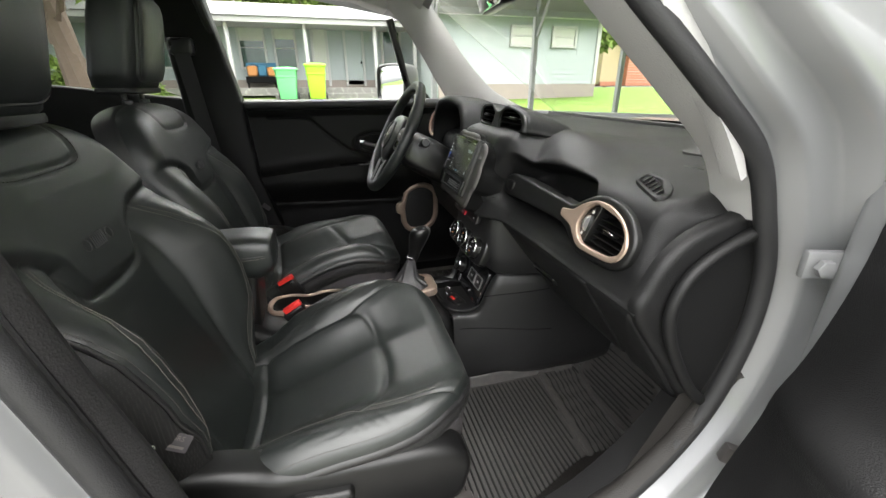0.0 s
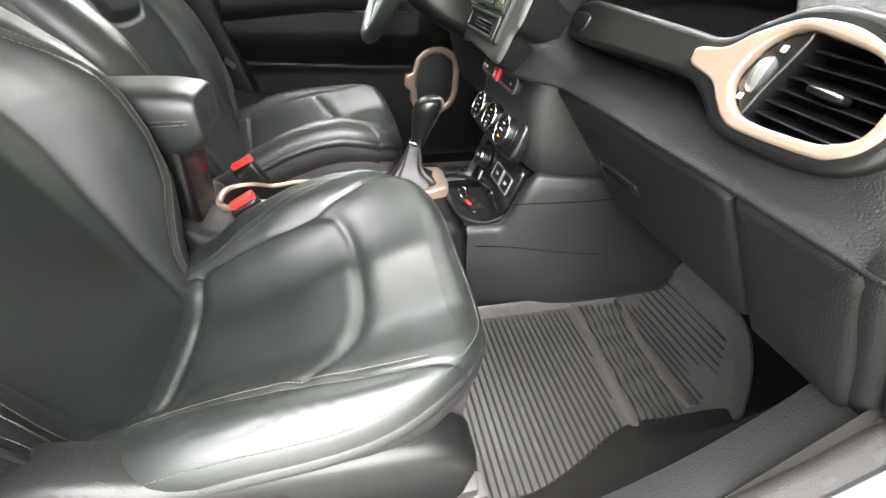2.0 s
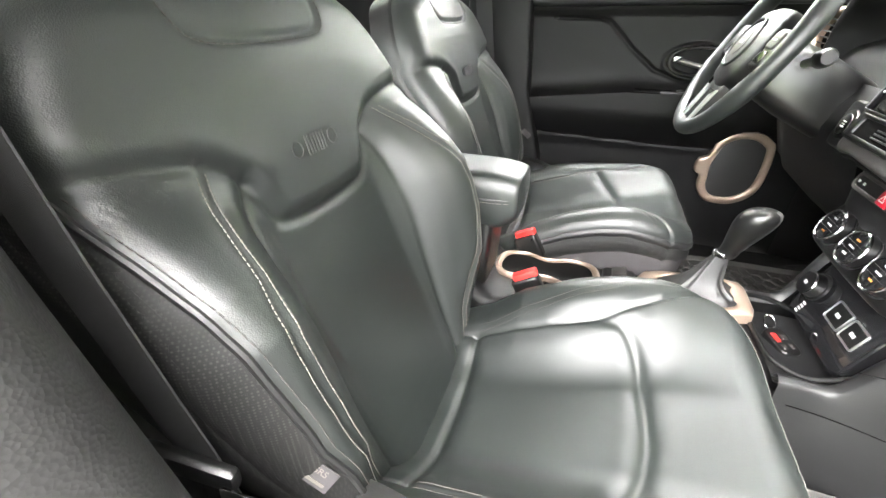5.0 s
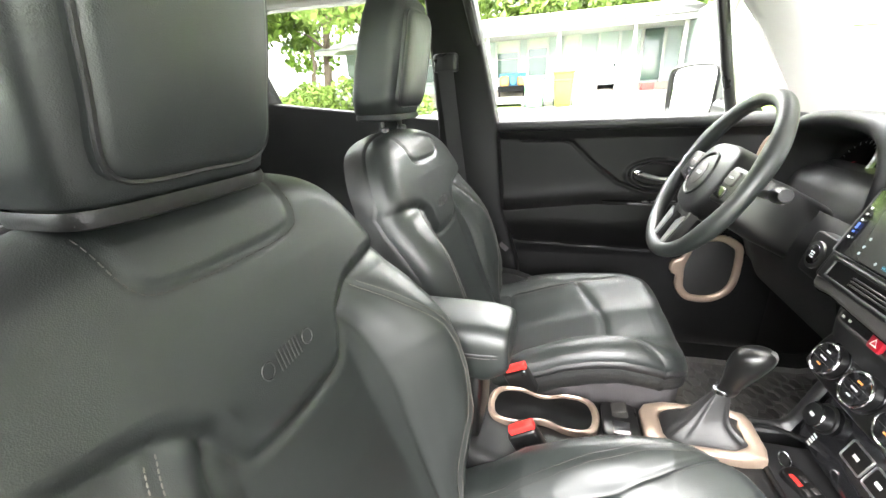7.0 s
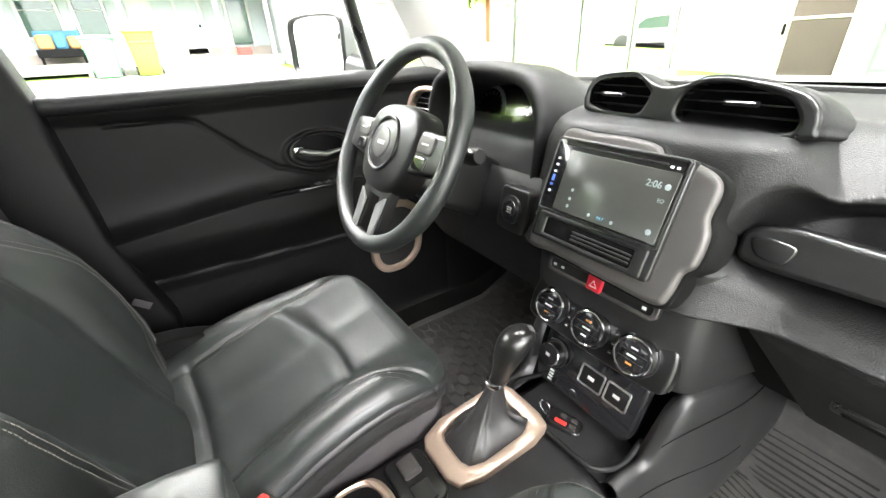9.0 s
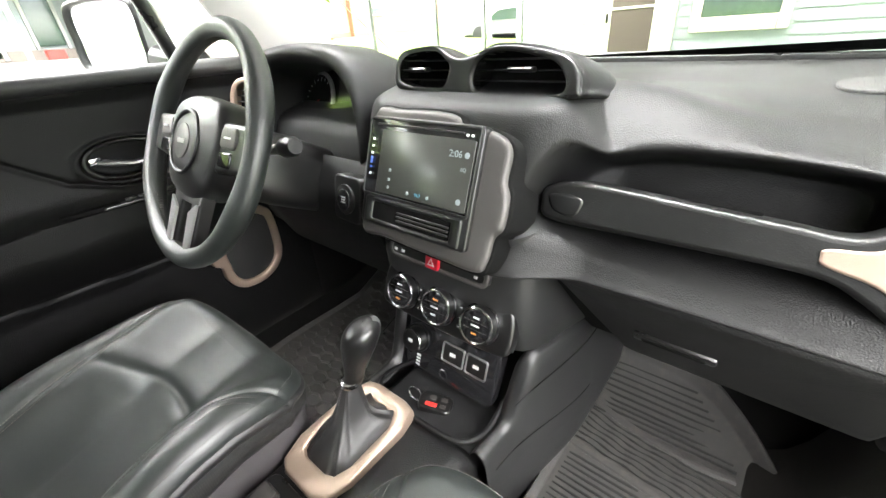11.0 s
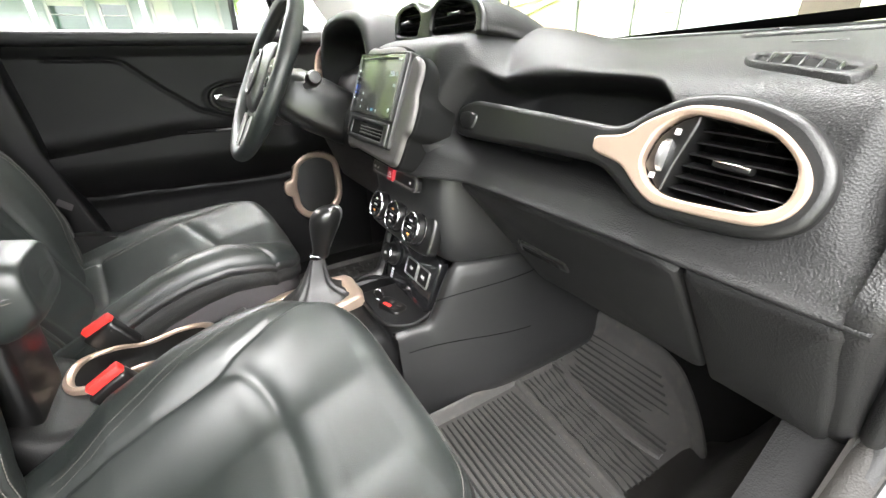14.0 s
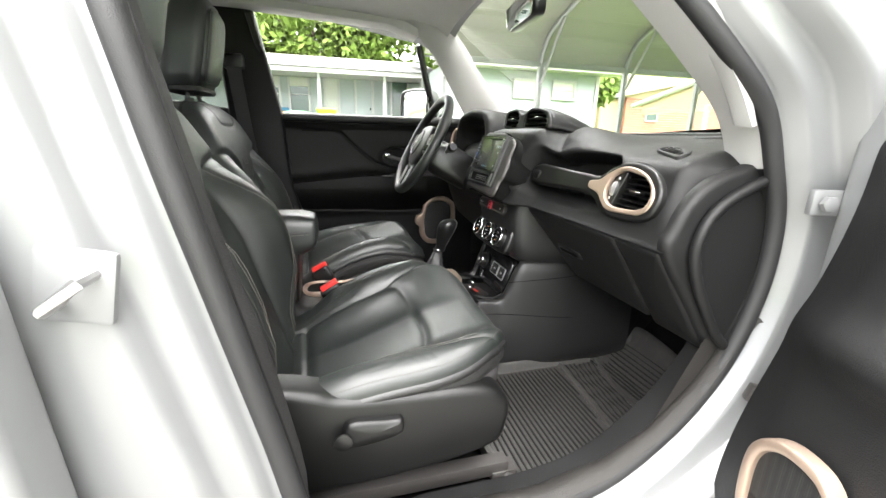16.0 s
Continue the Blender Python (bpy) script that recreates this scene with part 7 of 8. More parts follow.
mk("door_panel", V, [f[::-1] for f in F], PLASTIC, PD, smooth=60)
V, F = join(box((0.05, 1.06, 0.78), 0.015, 3, hm_ @ Matrix.Translation((-0.02, -0.52, 0.72))))
mk("door_skin", V, F, WHITE, PD, "silver-white painted door skin")
so_ = np.array([((p[0] - SPC[0]), (p[1] - SPC[1])) for p in spk])
so_ = so_ * 0.72
dm2 = basis(door_pt(0.170, 0.585, -0.162), hm_.to_3x3() @ Vector((0, 1, 0)), hm_.to_3x3() @ Vector((-1, 0, 0)))
so_ = so_ if sum(p[0] * q[1] - q[0] * p[1] for p, q in zip(so_, np.roll(so_, -1, 0))) > 0 else so_[::-1]
V, F = frame_ring(so_, so_ * 0.82, 0.02, 0.005, dm2 @ Matrix.Translation((0, 0, 0.012)), lift=0.001)
sr = mk("speaker_ring", V, F, TAN, PD, "champagne speaker surround")
V, F = plate(so_ * 0.83, 0.004, 0.001, dm2 @ Matrix.Translation((0, 0, 0.004)))
mk("speaker_cloth", V, F, MESHCLOTH, sr)
# hinge, check strap and bolts on the painted frame
HG = thing("hinge_bracket", "silver-white painted door hinge with bolts", "hinge", (0.66, -0.71, 0.9), "door hinges")
V, F = join(box((0.05, 0.012, 0.036), 0.004, 2, pose(0.652, -0.688, 0.935, 0, 0, -20)))
mk("hinge_leaf", V, F, WHITE, HG)
V, F = cyl(0.011, 0.008, 6, 0.002, basis((0.640, -0.695, 0.935), (1, 0, 0), (-0.35, -0.93, 0)))
mk("bolt", V, F, WHITE, HG)
CK = thing("door_check", "dark steel door check strap", "door check", (0.64, -0.69, 0.6))
V, F = join(box((0.05, 0.016, 0.03), 0.004, 2, pose(0.628, -0.690, 0.628, 0, 15, -30)), tube([(0.632, -0.695, 0.615), (0.640, -0.73, 0.59), (0.655, -0.76, 0.57)], 0.008, 8))
mk("check_arm", V, F, GREYTRIM, CK)
V, F = cyl(0.010, 0.008, 6, 0.002, basis((0.615, -0.700, 0.640), (1, 0, 0), (-0.5, -0.85, 0)))
mk("bolt", V, F, SATIN, CK)
# striker on the rear pillar
SK = thing("door_striker", "silver-white painted door striker plate", "striker", (-0.2, -0.745, 0.88))
V, F = box((0.055, 0.010, 0.062), 0.006, 2, pose(-0.205, -0.726, 0.895, 0, 12, 0))
mk("striker_plate", V, F, WHITE, SK)
V, F = tube([(-0.215, -0.728, 0.885), (-0.215, -0.752, 0.885), (-0.19, -0.752, 0.905), (-0.19, -0.728, 0.905)], 0.005, 8)
mk("striker_loop", V, F, SATIN, SK)
# outer body panels that close the sides
quad_prism("wall_rear_door_skin", [(-0.215, 0.40), (-0.24, 0.92), (-0.28, 1.06), (-1.7, 1.10), (-1.7, 0.40)], -0.79, -0.735, WHITE, "silver-white painted rear door", 0.012)
quad_prism("wall_fender", [(0.735, 0.45), (0.73, 1.02), (0.95, 1.05), (1.9, 1.0), (1.9, 0.45)], -0.80, -0.74, WHITE, "silver-white painted front wing", 0.015)
quad_prism("wall_driver_skin", [(-1.7, 0.40), (-1.7, 1.06), (0.7, 1.05), (1.9, 1.0), (1.9, 0.45)], 0.735, 0.79, WHITE, "silver-white painted driver side", 0.012)
rows = [[(x, y, z - 0.10 * (y / 0.78) ** 4) for y in np.linspace(-0.78, 0.78, 16)] for x, z in ((1.09, 1.02), (1.3, 1.03), (1.6, 1.01), (1.9, 0.96))]
V, F = grid(rows)
shell("bonnet", V, F, WHITE, "silver-white painted bonnet")


# ---- outside ----
LAWN = material("lawn_grass", (0.083, 0.144, 0.025), 0.9, spec=0.1, vary=0.3, scale=2.0, second=(0.15, 0.18, 0.06), second_scale=9)
CONC = material("driveway_concrete", (0.17, 0.166, 0.153), 0.9, spec=0.2, vary=0.15, scale=1.5, second=(0.29, 0.28, 0.26), second_scale=6)
SIDING = material("pale_siding", (0.265, 0.30, 0.295), 0.6, vary=0.05, scale=3)
WHITEP = material("white_paint", (0.35, 0.35, 0.338), 0.6, vary=0.05, scale=3)
SHINGLE = material("grey_shingles", (0.194, 0.194, 0.191), 0.95, vary=0.25, scale=20)
ROOFM = material("carport_sheet", (0.31, 0.31, 0.28), 0.55, vary=0.06, scale=3)
STEEL = material("galvanised_steel", (0.302, 0.310, 0.310), 0.5, metal=0.5, vary=0.1)
BIN1 = material("mint_bin_plastic", (0.11, 0.42, 0.15), 0.5, vary=0.1)
BIN2 = material("lime_bin_plastic", (0.245, 0.490, 0.014), 0.5, vary=0.1)
PANE = material("dark_window_pane", (0.036, 0.065, 0.050), 0.08, vary=0.2, coat=0.5)
BLIND = material("pale_blind", (0.396, 0.403, 0.360), 0.8, vary=0.05)
BRICKM = material("red_brick", (0.288, 0.108, 0.065), 0.85, vary=0.25, scale=8)
BASEM = material("grey_brown_plinth", (0.216, 0.187, 0.166), 0.9, vary=0.15, scale=3)
TANW = material("tan_siding", (0.331, 0.266, 0.158), 0.8, vary=0.1)
BARK = material("tree_bark", (0.108, 0.079, 0.061), 0.95, vary=0.3, scale=12, grain=1.0, grain_scale=20, grain_kind="noise")
LEAF = material("spring_leaves", (0.101, 0.158, 0.025), 0.7, spec=0.3, vary=0.4, scale=1.2, second=(0.24, 0.32, 0.07), second_scale=4)
BLUEC = material("blue_cushion", (0.036, 0.122, 0.194), 0.9, vary=0.15)
ORC = material("orange_cushion", (0.396, 0.180, 0.058), 0.9, vary=0.15)
BROWN = material("brown_screen", (0.072, 0.054, 0.043), 0.6, vary=0.15)
CREAM = material("cream_trim", (0.504, 0.482, 0.396), 0.6, vary=0.05)


def ground_z(x, y):
    return 0.062 * ss(1.2, 3.0, y) * np.clip(y - 1.2, 0, 14) + 0.02 * np.clip(x - 2, 0, 12)


gx, gy = np.meshgrid(np.r_[-400, -120, -40, np.linspace(-20, 40, 61), 60, 140, 400], np.r_[-400, -100, -30, np.linspace(-10, 40, 51), 60, 140, 400], indexing="ij")
V, F = grid(np.stack([gx, gy, ground_z(gx, gy)], -1))
tagged(mk("ground", V, F, LAWN), "spring green lawn", "", "", "structure")
gx, gy = np.meshgrid(np.linspace(-20, 3.2, 30), np.linspace(-8, 13.9, 28), indexing="ij")
V, F = grid(np.stack([gx, gy, ground_z(gx, gy) + 0.02], -1))
tagged(mk("pavement", V, F, CONC), "pale concrete driveway and parking apron", "", "", "structure")


def bx(name, x0, x1, y0, y1, z0, z1, mat, parent, label="", r=0.01):
    V, F = box((x1 - x0, y1 - y0, z1 - z0), r, 1, Matrix.Translation(((x0 + x1) / 2, (y0 + y1) / 2, (z0 + z1) / 2)))
    return mk(name, V, F, mat, parent, label)


def siding_y(parent, x0, x1, y, z0, z1, pitch, mat, holes=()):
    """Lapped boards on a wall that faces -y, broken at holes (x0, x1, z0, z1)."""
    z = z0
    while z < z1 - 0.02:
        t = min(z + pitch, z1)
        cuts = [(a, b) for a, b, c, d in holes if c < t and d > z]
        xs = [x0] + sorted([q for ab in cuts for q in ab]) + [x1]
        for a, b in zip(xs[0::2], xs[1::2]):
            if b - a > 0.05:
                V = [(a, y - 0.022, z), (b, y - 0.022, z), (b, y - 0.004, t), (a, y - 0.004, t), (a, y + 0.02, z), (b, y + 0.02, z), (b, y + 0.02, t), (a, y + 0.02, t)]
                F = [(0, 1, 2, 3), (4, 7, 6, 5), (0, 4, 5, 1), (3, 2, 6, 7), (0, 3, 7, 4), (1, 5, 6, 2)]
                mk("board", V, F, mat, parent)
        z += pitch


def window_y(parent, x0, x1, y, z0, z1, blind=0.0, name="window", mat=None):
    w = bx(name, x0 - 0.07, x1 + 0.07, y - 0.05, y + 0.05, z1, z1 + 0.08, WHITEP, parent, "white-framed window")
    bx("window_frame", x0 - 0.08, x0, y - 0.05, y + 0.05, z0 - 0.08, z1, WHITEP, w)
    bx("window_frame", x1, x1 + 0.08, y - 0.05, y + 0.05, z0 - 0.08, z1, WHITEP, w)
    bx("sill", x0, x1, y - 0.06, y + 0.05, z0 - 0.08, z0, WHITEP, w)
    bx("pane", x0, x1, y + 0.0, y + 0.02, z0, z1, mat or PANE, w)
    if blind:
        bx("blind", x0, x1, y - 0.012, y - 0.002, z1 - blind, z1, BLIND, w)
    bx("glazing_bar", x0, x1, y - 0.03, y + 0.0, (z0 + z1) / 2 - 0.015, (z0 + z1) / 2 + 0.015, WHITEP, w)


# porch house across the drive
HS = thing("house", "single-storey white house with pale siding and long porch", "house", (-2, 18, 0.9))
bx("wall", -9, 3.6, 16.2, 22, 0.9, 3.35, SIDING, HS)
holes = [(-2.75, -1.75, 1.75, 3.25), (-1.55, -0.70, 1.75, 3.25), (-0.2, 0.40, 1.1, 3.25), (1.0, 1.75, 1.1, 3.25)]
siding_y(HS, -9, 3.6, 16.2, 1.25, 3.3, 0.16, SIDING, holes)
window_y(HS, -2.62, -1.85, 16.16, 1.85, 3.12, 0.42)
window_y(HS, -1.44, -0.80, 16.16, 1.85, 3.12, 0.35)
window_y(HS, -5.6, -4.6, 16.16, 1.85, 3.12, 0.4)
d_ = bx("door", -0.12, 0.30, 16.12, 16.2, 1.3, 3.15, BLIND, HS, "pale curtained glass door")
for a, b in ((-0.22, -0.12), (0.30, 0.40)):
    bx("door_frame", a, b, 16.08, 16.2, 1.2, 3.2, WHITEP, d_)
d_ = bx("door", 1.04, 1.62, 16.10, 16.2, 1.25, 3.15, SIDING, HS, "pale panelled door")
for a, b in ((0.95, 1.04), (1.62, 1.72)):
    bx("door_frame", a, b, 16.06, 16.2, 1.2, 3.2, WHITEP, d_)
bx("door_knob", 1.54, 1.59, 16.04, 16.10, 2.0, 2.08, DARK, d_)
d_ = bx("window", 2.45, 3.05, 16.10, 16.2, 1.5, 3.1, PANE, HS, "dark narrow window")
for a, b in ((2.36, 2.45), (3.05, 3.14)):
    bx("window_frame", a, b, 16.06, 16.2, 1.4, 3.2, WHITEP, d_)
bx("porch_slab", -9, 3.7, 14.5, 16.2, 0.9, 1.15, CONC, HS, "pale concrete porch slab")
bx("porch_step", -1.5, 3.5, 14.2, 14.5, 0.75, 0.97, CONC, HS)
bx("plinth", -9, 3.6, 16.10, 16.2, 1.15, 1.42, BASEM, HS)
for x in (-5.4, -2.75, -0.35, 1.98, 3.4):
    bx("porch_post", x - 0.06, x + 0.06, 14.75, 14.87, 1.15, 3.1, WHITEP, HS)
bx("fascia", -9.4, 3.9, 14.45, 14.52, 3.08, 3.26, WHITEP, HS)
bx("porch_soffit", -9.4, 3.9, 14.5, 16.2, 3.12, 3.16, WHITEP, HS)
V = [(-9.5, 14.35, 3.26), (4.2, 14.35, 3.26), (4.2, 19.0, 4.35), (-9.5, 19.0, 4.35), (-9.5, 23, 3.3), (4.2, 23, 3.3)]
F = [(0, 1, 2, 3), (3, 2, 5, 4), (0, 3, 4), (1, 5, 2)]
mk("roof", V, F, SHINGLE, HS, "grey shingle roof")
bx("wing_wall", 3.6, 9.25, 12.25, 21, 0.7, 3.3, SIDING, HS)
wh = [(5.9, 6.95, 2.25, 3.05), (7.35, 8.45, 2.25, 3.05)]
siding_y(HS, 3.6, 9.25, 12.25, 1.25, 3.25, 0.15, SIDING, wh)
window_y(HS, 6.05, 6.80, 12.2, 2.42, 2.90, 0.2, mat=BLIND)
window_y(HS, 7.52, 8.28, 12.2, 2.42, 2.90, 0.2, mat=BLIND)
bx("wing_plinth", 3.6, 9.27, 12.18, 12.25, 0.7, 1.24, BASEM, HS)
bx("corner_board", 9.15, 9.29, 12.18, 12.27, 1.22, 3.25, WHITEP, HS)
bx("wing_fascia", 3.2, 9.95, 11.45, 11.55, 3.18, 3.36, WHITEP, HS)
bx("wing_soffit", 3.2, 9.95, 11.5, 12.3, 3.22, 3.26, WHITEP, HS)
V = [(3.1, 11.4, 3.36), (10.05, 11.4, 3.36), (10.05, 17.0, 4.3), (3.1, 17.0, 4.3)]
mk("wing_roof", V, [(0, 1, 2, 3)], SHINGLE, HS, "grey shingle roof")


def wheelie_bin(x, y, z, h, w, mat, label):
    B = thing("wheeled_bin", label, "rubbish bin", (x, y, z), "bins by the porch")
    rows = []
    for k, q in ((0.0, 0.74), (0.03, 0.78), (0.5, 0.88), (0.70, 0.93), (0.71, 0.98), (0.75, 0.98), (0.76, 0.94), (0.93, 1.0), (0.94, 1.06), (0.97, 1.06)):
        rows.append([(x + a * q, y + b * q, z + 0.04 + k * h) for a, b in rrect(w, w * 1.05, 0.06, 4)])
    V, F = grid(rows, close_v=True)
    F.append(tuple(range(24))[::-1])
    mk("bin_body", V, F, mat, B)
    V, F = plate(rrect(w * 1.1, w * 1.2, 0.07), 0.05, 0.03, basis((x, y, z + 0.04 + h * 1.01), (1, 0, 0), (0, 0, 1)), dome=0.04)
    mk("lid", V, F, mat, B)
    for sx in (-1, 1):
        V, F = cyl(0.12, 0.05, 20, 0.01, basis((x + sx * w * 0.42, y + 0.22, z + 0.12), (0, 1, 0), (sx, 0, 0)))
        mk("wheel", V, F, RUBBER, B)
    V, F = tube([(x - w * 0.4, y + w * 0.6, z + h * 0.98), (x + w * 0.4, y + w * 0.6, z + h * 0.98)], 0.02, 8)
    mk("handle", V, F, mat, B)


wheelie_bin(-1.02, 13.6, 0.77, 0.90, 0.64, BIN1, "mint green wheeled rubbish bin beside the porch")
wheelie_bin(-0.12, 13.6, 0.77, 1.02, 0.62, BIN2, "lime green wheeled rubbish bin beside the porch")
SF = thing("porch_sofa", "dark outdoor sofa with blue and orange cushions on the porch", "sofa", (-2.0, 15.6, 1.15))
bx("seat", -2.5, -1.5, 15.4, 15.9, 1.32, 1.52, DARK, SF)
bx("backrest", -2.5, -1.5, 15.85, 15.95, 1.5, 1.98, BLUEC, SF)
bx("cushion", -2.46, -2.12, 15.6, 15.8, 1.52, 1.88, ORC, SF, "orange cushion", 0.05)
bx("cushion", -1.80, -1.52, 15.6, 15.8, 1.52, 1.84, ORC, SF, "orange cushion", 0.05)
bx("cushion", -2.10, -1.82, 15.6, 15.82, 1.52, 1.92, BLUEC, SF, "blue cushion", 0.05)
for a in (-2.45, -1.55):
    bx("leg", a - 0.03, a + 0.03, 15.45, 15.51, 1.15, 1.32, DARK, SF)
RB_ = thing("red_crate", "red plastic crate on the porch", "crate", (2.6, 15.4, 1.15))
bx("crate_body", 2.4, 2.8, 15.3, 15.55, 1.15, 1.38, RED, RB_)

# brick house and tan shed further off
BH = thing("house", "red brick house with white-framed window and tan gable", "house", (21, 23, 1.4))
bx("wall", 18.3, 27, 22, 30, 1.2, 3.7, BRICKM, BH)
course = []
for i in range(16):
    course.append(box((8.7, 0.012, 0.012), 0, 1, Matrix.Translation((22.65, 21.995, 1.42 + 0.15 * i))))
V, F = join(*course)
o_ = mk("mortar_courses", V, F, BLIND, BH)
o_["kind"] = "stuff"
window_y(BH, 19.95, 20.75, 21.96, 2.35, 3.35, 0.3)
siding_y(BH, 18.0, 27, 21.98, 3.7, 5.6, 0.2, TANW)
V = [(17.6, 21.6, 3.7), (27.5, 21.6, 5.7), (27.5, 30, 5.7), (17.6, 30, 3.7)]
mk("roof", V, [(0, 1, 2, 3)], SHINGLE, BH, "grey shingle roof")
SHD = thing("shed", "tan sided shed beside the lawn", "shed", (17.5, 22.5, 1.4))
siding_y(SHD, 16.7, 18.3, 22.4, 1.35, 3.6, 0.2, TANW)
bx("shed_wall", 16.7, 18.3, 22.42, 25, 1.3, 3.6, TANW, SHD)
bx("shed_plinth", 16.7, 18.3, 22.3, 22.42, 1.2, 1.45, BRICKM, SHD)
bx("shed_roof", 16.5, 18.5, 22.2, 25.2, 3.6, 3.7, SHINGLE, SHD)

# metal carport in front of the car
CP = thing("carport", "open galvanised steel carport with pale sheet roof", "carport", (5, 1.4, 0))
YA, YB = 4.35, -3.4
for i, x in enumerate((1.45, 2.83, 4.21, 5.55, 6.87, 8.2)):
    for y in (YA, YB):
        g = float(ground_z(x, y))
        bx("carport_post", x - 0.032, x + 0.032, y - 0.032, y + 0.032, g, 2.0, STEEL, CP, r=0.004)
    arc = [(x, YA, 1.98), (x, YA - 0.10, 2.22), (x, YA - 0.35, 2.42), (x, YA - 1.2, 2.68), (x, (YA + YB) / 2, 3.35), (x, YB + 1.2, 2.68), (x, YB + 0.35, 2.42), (x, YB + 0.10, 2.22), (x, YB, 1.98)]
    V, F = tube(spline(arc, 40), 0.034, 6, up=(1, 0, 0))
    mk("rafter", V, F, STEEL, CP)
    V, F = tube([(x, YA - 0.05, 1.75), (x, YA - 0.55, 2.46)], 0.022, 6, up=(1, 0, 0))
    mk("brace", V, F, STEEL, CP)
for y in (YA, YB):
    bx("eave_rail", 1.3, 8.35, y - 0.035, y + 0.035, 1.97, 2.04, STEEL, CP, r=0.004)
sec = [(YA + 0.06, 2.03), (YA - 0.08, 2.26), (YA - 0.34, 2.47), (YA - 1.2, 2.73), ((YA + YB) / 2, 3.41), (YB + 1.2, 2.73), (YB + 0.34, 2.47), (YB + 0.08, 2.26), (YB - 0.06, 2.03)]
sc = spline(sec, 120)
rows = []
for x in np.r_[1.2, 8.45]:
    rows.append([(x, a, b + (0.018 if (j // 2) % 5 == 0 else 0.0)) for j, (a, b) in enumerate(sc)])
V, F = grid(rows)
mk("roof_sheet", V, F, ROOFM, CP, "pale ribbed metal roof sheet", smooth=15)
V, F = tube(spline([(4.3, 3.0, 3.1), (4.25, 3.1, 2.72), (4.27, 3.15, 2.5)], 14), 0.012, 6)
WL = thing("work_light", "yellow hanging work light under the carport", "lamp", (4.27, 3.15, 2.35))
mk("cord", V, F, DARK, WL)
V, F = cyl(0.03, 0.12, 16, 0.01, Matrix.Translation((4.27, 3.15, 2.40)))
mk("lamp_body", V, F, material("yellow_plastic", (0.8, 0.55, 0.02), 0.5), WL, "yellow lamp body")

# house ahead with door and window
FH = thing("house", "white sided house front with brown screen door and cream trim", "house", (12, 1, 0))
bx("wall", 10.05, 14, -6, 5.55, 0.0, 3.2, SIDING, FH)
z = 0.25
while z < 3.1:
    for a, b in ((3.72, 5.55), (1.62 - 0.35, 1.90), (-6, 0.05)):
        V = [(10.03, a, z), (10.03, b, z), (10.048, b, z + 0.2), (10.048, a, z + 0.2), (10.06, a, z), (10.06, b, z), (10.06, b, z + 0.2), (10.06, a, z + 0.2)]
        mk("board", V, [(0, 3, 2, 1), (0, 1, 5, 4), (3, 7, 6, 2), (0, 4, 7, 3), (1, 2, 6, 5)], SIDING, FH)
    z += 0.2
dr = bx("door", 10.0, 10.05, 2.36, 3.20, 0.3, 2.35, BROWN, FH, "brown screen door")
bx("door_rail", 9.985, 10.0, 2.36, 3.20, 1.25, 1.30, CREAM, dr)
for a, b in ((1.94, 2.36), (3.20, 3.68)):
    bx("door_frame", 9.98, 10.06, a, b, 0.2, 2.45, CREAM, dr)
bx("door_frame", 9.98, 10.06, 2.36, 3.20, 2.35, 2.5, CREAM, dr)
bx("door_handle", 9.94, 9.985, 3.26, 3.30, 1.02, 1.2, DARK, dr)
wn_ = bx("window", 10.0, 10.05, 0.30, 1.50, 1.0, 1.95, PANE, FH, "cream-framed window")
for a, b, c, d in ((0.13, 0.30, 0.75, 2.1), (1.50, 1.67, 0.75, 2.1), (0.30, 1.50, 0.75, 1.0), (0.30, 1.50, 1.95, 2.1)):
    bx("window_frame", 9.98, 10.06, a, b, c, d, CREAM, wn_)
bx("roof", 9.4, 15, -6.5, 6.0, 3.2, 3.3, SHINGLE, FH)

# gabled open garage with a parked car
GG = thing("open_garage", "tan gabled open garage on white posts", "garage", (15, 11, 0.6))
V = [(14, 15.6, 2.55), (14, 7.2, 2.10), (14, 7.2, 4.3), (14, 8.0, 4.2), (14, 15.6, 2.75)]
V2 = [(a + 0.05, b, c) for a, b, c in V]
mk("gable", V + V2, [(0, 1, 2, 3, 4), (9, 8, 7, 6, 5)] + [(i, 5 + i, 5 + (i + 1) % 5, (i + 1) % 5) for i in range(5)], TANW, GG, "tan boarded gable")
for k in range(16):
    zz = 2.2 + 0.13 * k
    ymax = min(15.4, 15.4 - (zz - 2.7) * 5.2) if zz > 2.7 else 15.4
    if ymax > 7.4:
        bx("board", 13.975, 13.998, 7.2, ymax, zz, zz + 0.115, TANW, GG, r=0)
V, F = tube([(13.95, 16.0, 2.62), (13.95, 7.6, 4.32)], 0.11, 6)
mk("fascia", V, F, WHITEP, GG)
for y in (7.5, 9.0, 10.4, 11.9):
    bx("garage_post", 13.9, 14.02, y - 0.06, y + 0.06, 0.5, 2.4, WHITEP, GG)
PC = thing("parked_car", "silver parked car under the open garage", "car", (15.2, 9.0, 0.55))
prof = spline([(7.3, 0.85), (7.35, 1.25), (7.7, 1.32), (8.0, 1.68), (8.4, 1.78), (9.3, 1.74), (9.9, 1.38), (10.7, 1.25), (10.85, 0.9), (10.6, 0.75), (7.5, 0.75)], 60, True)
m = basis((14.9, 0, 0), (0, 1, 0), (-1, 0, 0))
pp = [(a, -b) for a, b in prof]
pp = pp if sum(p[0] * q[1] - q[0] * p[1] for p, q in zip(pp, pp[1:] + pp[:1])) > 0 else pp[::-1]
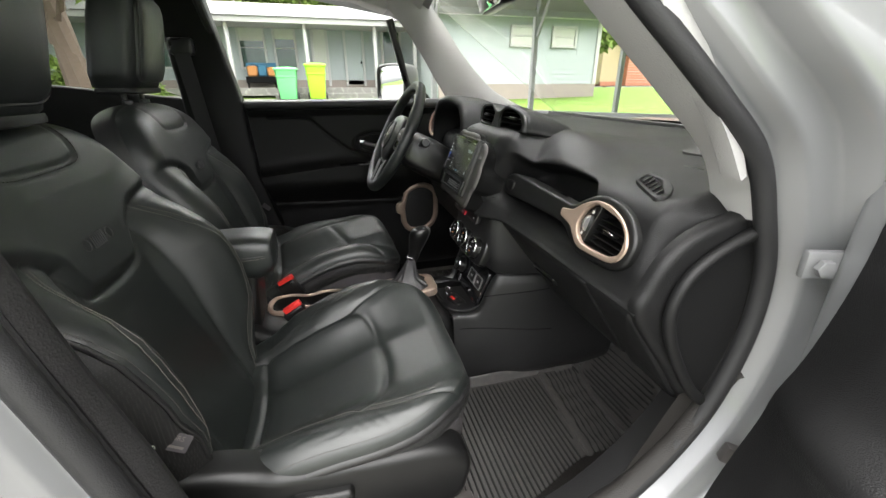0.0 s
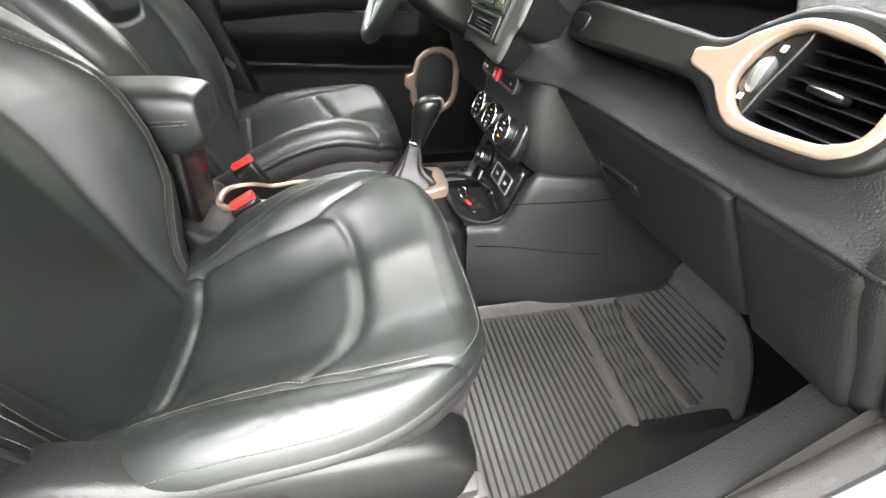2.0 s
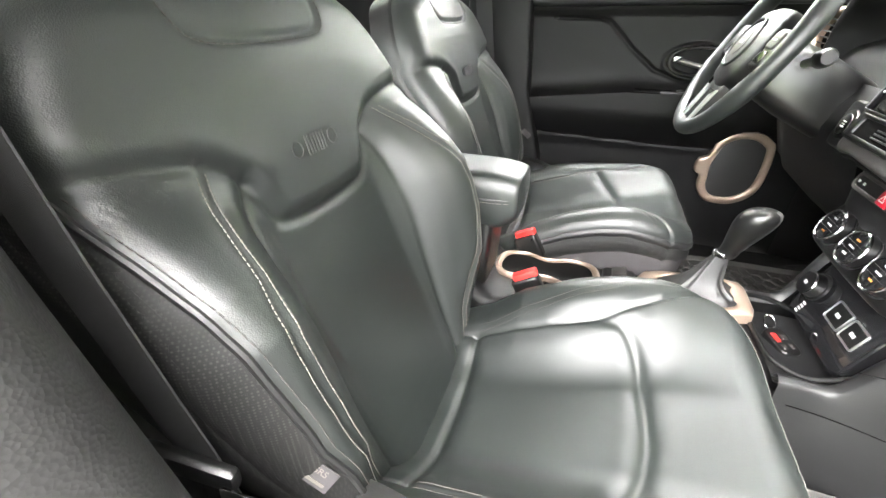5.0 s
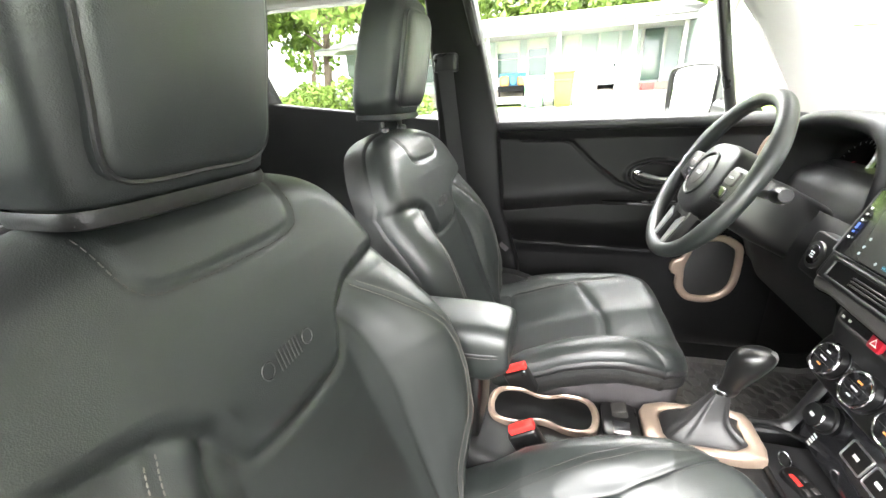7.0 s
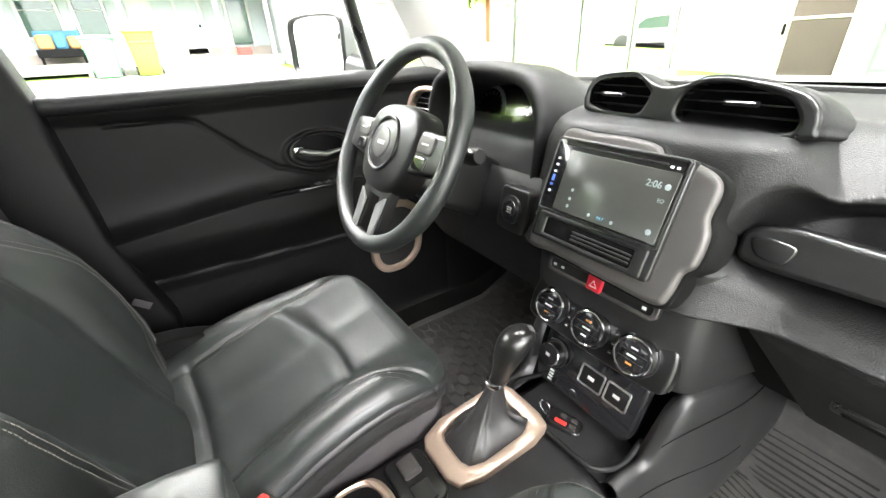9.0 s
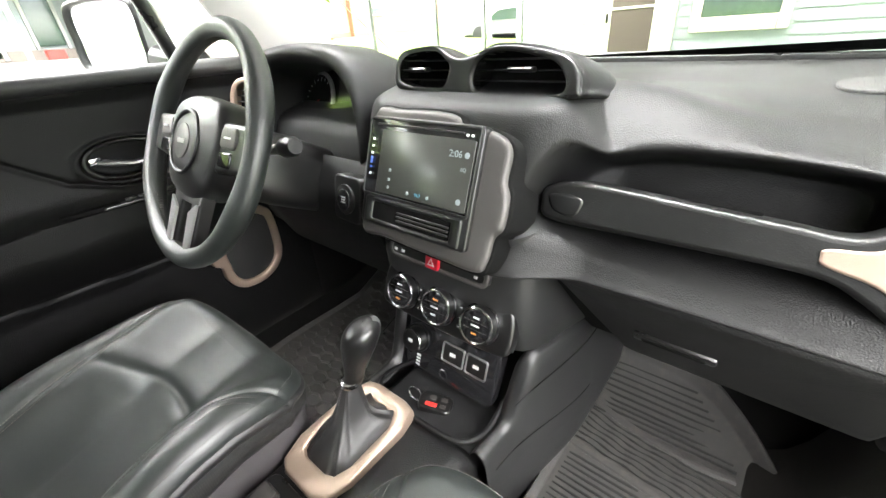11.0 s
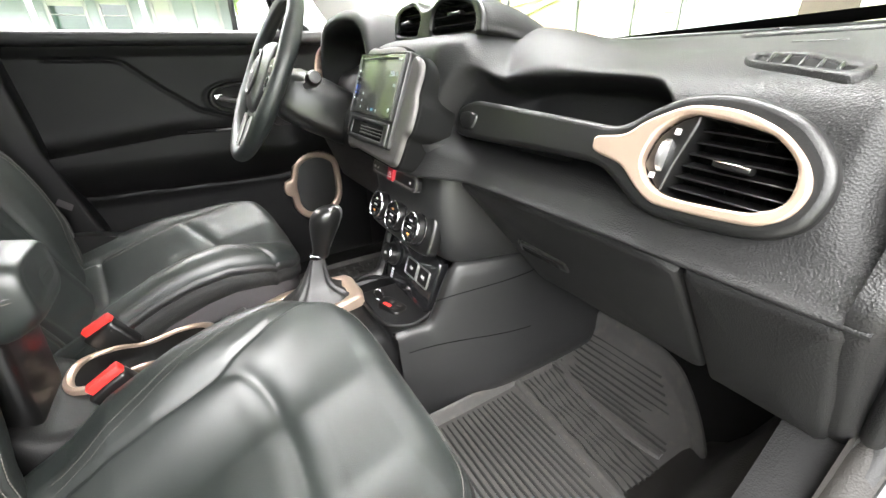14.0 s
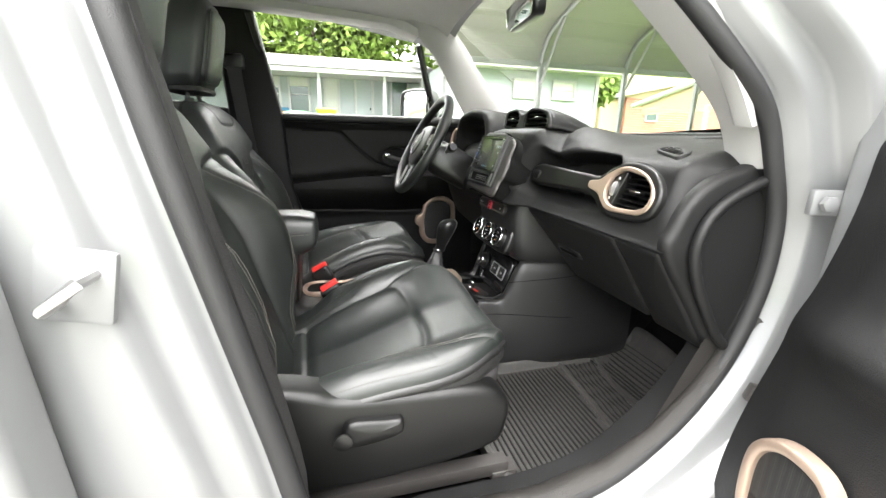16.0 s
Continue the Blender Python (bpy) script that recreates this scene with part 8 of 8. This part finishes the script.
if (m.to_3x3() @ Vector((0, 1, 0))).z > 0:
    pp = [(a, -b) for a, b in pp][::-1]
V, F = plate(pp, 1.6, 0.12, m)
mk("car_body", V, F, WHITE, PC)
glz = [(7.95, 1.34), (8.12, 1.62), (8.45, 1.70), (9.22, 1.66), (9.70, 1.36)]
V = [(14.88, a, b) for a, b in glz]
mk("side_glass", V, [tuple(range(5))], PANE, PC)
for y in (8.0, 10.1):
    V, F = cyl(0.32, 0.2, 24, 0.03, basis((15.05, y, 0.87), (0, 1, 0), (-1, 0, 0)))
    mk("wheel", V, F, RUBBER, PC)
tagged(bx("fence", 19.0, 19.1, 6.0, 14, 0.8, 2.4, WHITEP, None), "pale board fence beyond the garage", "fence")


# ---- trees ----
def leaf_cloud(n, centres, size, seed):
    rng = np.random.default_rng(seed)
    V, F = [], []
    for i in range(n):
        c, r = centres[rng.integers(len(centres))]
        d = rng.normal(size=3)
        d /= np.linalg.norm(d)
        p = np.array(c) + d * np.array(r) * rng.uniform(0.55, 1.05) ** 0.6
        a = rng.normal(size=3)
        a /= np.linalg.norm(a)
        b = np.cross(a, rng.normal(size=3))
        b /= np.linalg.norm(b) + 1e-9
        s = size * rng.uniform(0.6, 1.4)
        o = len(V)
        V += [p - a * s, p + b * s * 0.5, p + a * s, p - b * s * 0.5]
        F.append((o, o + 1, o + 2, o + 3))
    return V, F


def tree(x, y, h, spread, seed, name="tree", label="tall leafy spring tree", leaves=5200, size=0.13, trunk=0.16):
    rng = np.random.default_rng(seed)
    z0 = float(ground_z(x, y))
    T = thing(name, label, "tree", (x, y, z0), "trees")
    lean = rng.uniform(-0.4, 0.4, 2)
    pts = [(x + lean[0] * k + 0.1 * math.sin(3 * k), y + lean[1] * k, z0 + h * 0.62 * k) for k in np.linspace(0, 1, 10)]
    pieces = [tube(pts, [trunk * (1.25 - k * 0.85) for k in np.linspace(0, 1, 10)], 9)]
    cents = []
    for i in range(13):
        k = rng.uniform(0.38, 1.0)
        b = np.array(pts[int(k * 9)])
        a = rng.uniform(0, 2 * math.pi)
        e = b + np.array((math.cos(a), math.sin(a), rng.uniform(0.3, 0.9))) * spread * rng.uniform(0.45, 1.0)
        pieces.append(tube([b, (b + e) / 2 + (0, 0, 0.15), e], [trunk * 0.4, trunk * 0.25, trunk * 0.1], 6))
        cents.append((e, np.array((1, 1, 0.75)) * spread * rng.uniform(0.28, 0.5)))
    V, F = join(*pieces)
    mk("trunk", V, F, BARK, T)
    V, F = leaf_cloud(leaves, cents, size, seed)
    mk("crown", V, F, LEAF, T)


tree(-5.6, 11.5, 9.0, 2.6, 3, leaves=5200, size=0.12, trunk=0.26)
tree(-9.5, 15.0, 9.0, 3.4, 4, leaves=6500, size=0.16)
tree(-13.5, 13.0, 8.0, 3.4, 5, leaves=5500, size=0.17)
tree(-8.5, 22.0, 12.0, 4.5, 6, leaves=6000, size=0.2)
for i, (x, y, h) in enumerate(((-6, 28, 13), (-1, 27, 14), (3, 29, 13), (8.5, 28, 12), (14, 33, 14), (20, 36, 14), (27, 36, 12), (13, 20, 5.5), (-16, 24, 12), (-22, 16, 11))):
    tree(x, y, h, h * 0.36, 20 + i, leaves=5500, size=0.24)
SHR = thing("shrubs", "low green hedge and shrubs behind the drive", "shrub", (-9, 12, 0.6))
V, F = leaf_cloud(9000, [((-14 + 1.15 * i, 12.5 + 0.7 * math.sin(i * 2.1), 1.1 + 0.2 * math.sin(i * 1.3)), (0.9, 0.7, 0.65)) for i in range(9)], 0.09, 77)
SHO = mk("hedge_leaves", V, F, LEAF, SHR)
SHO["kind"] = "stuff"
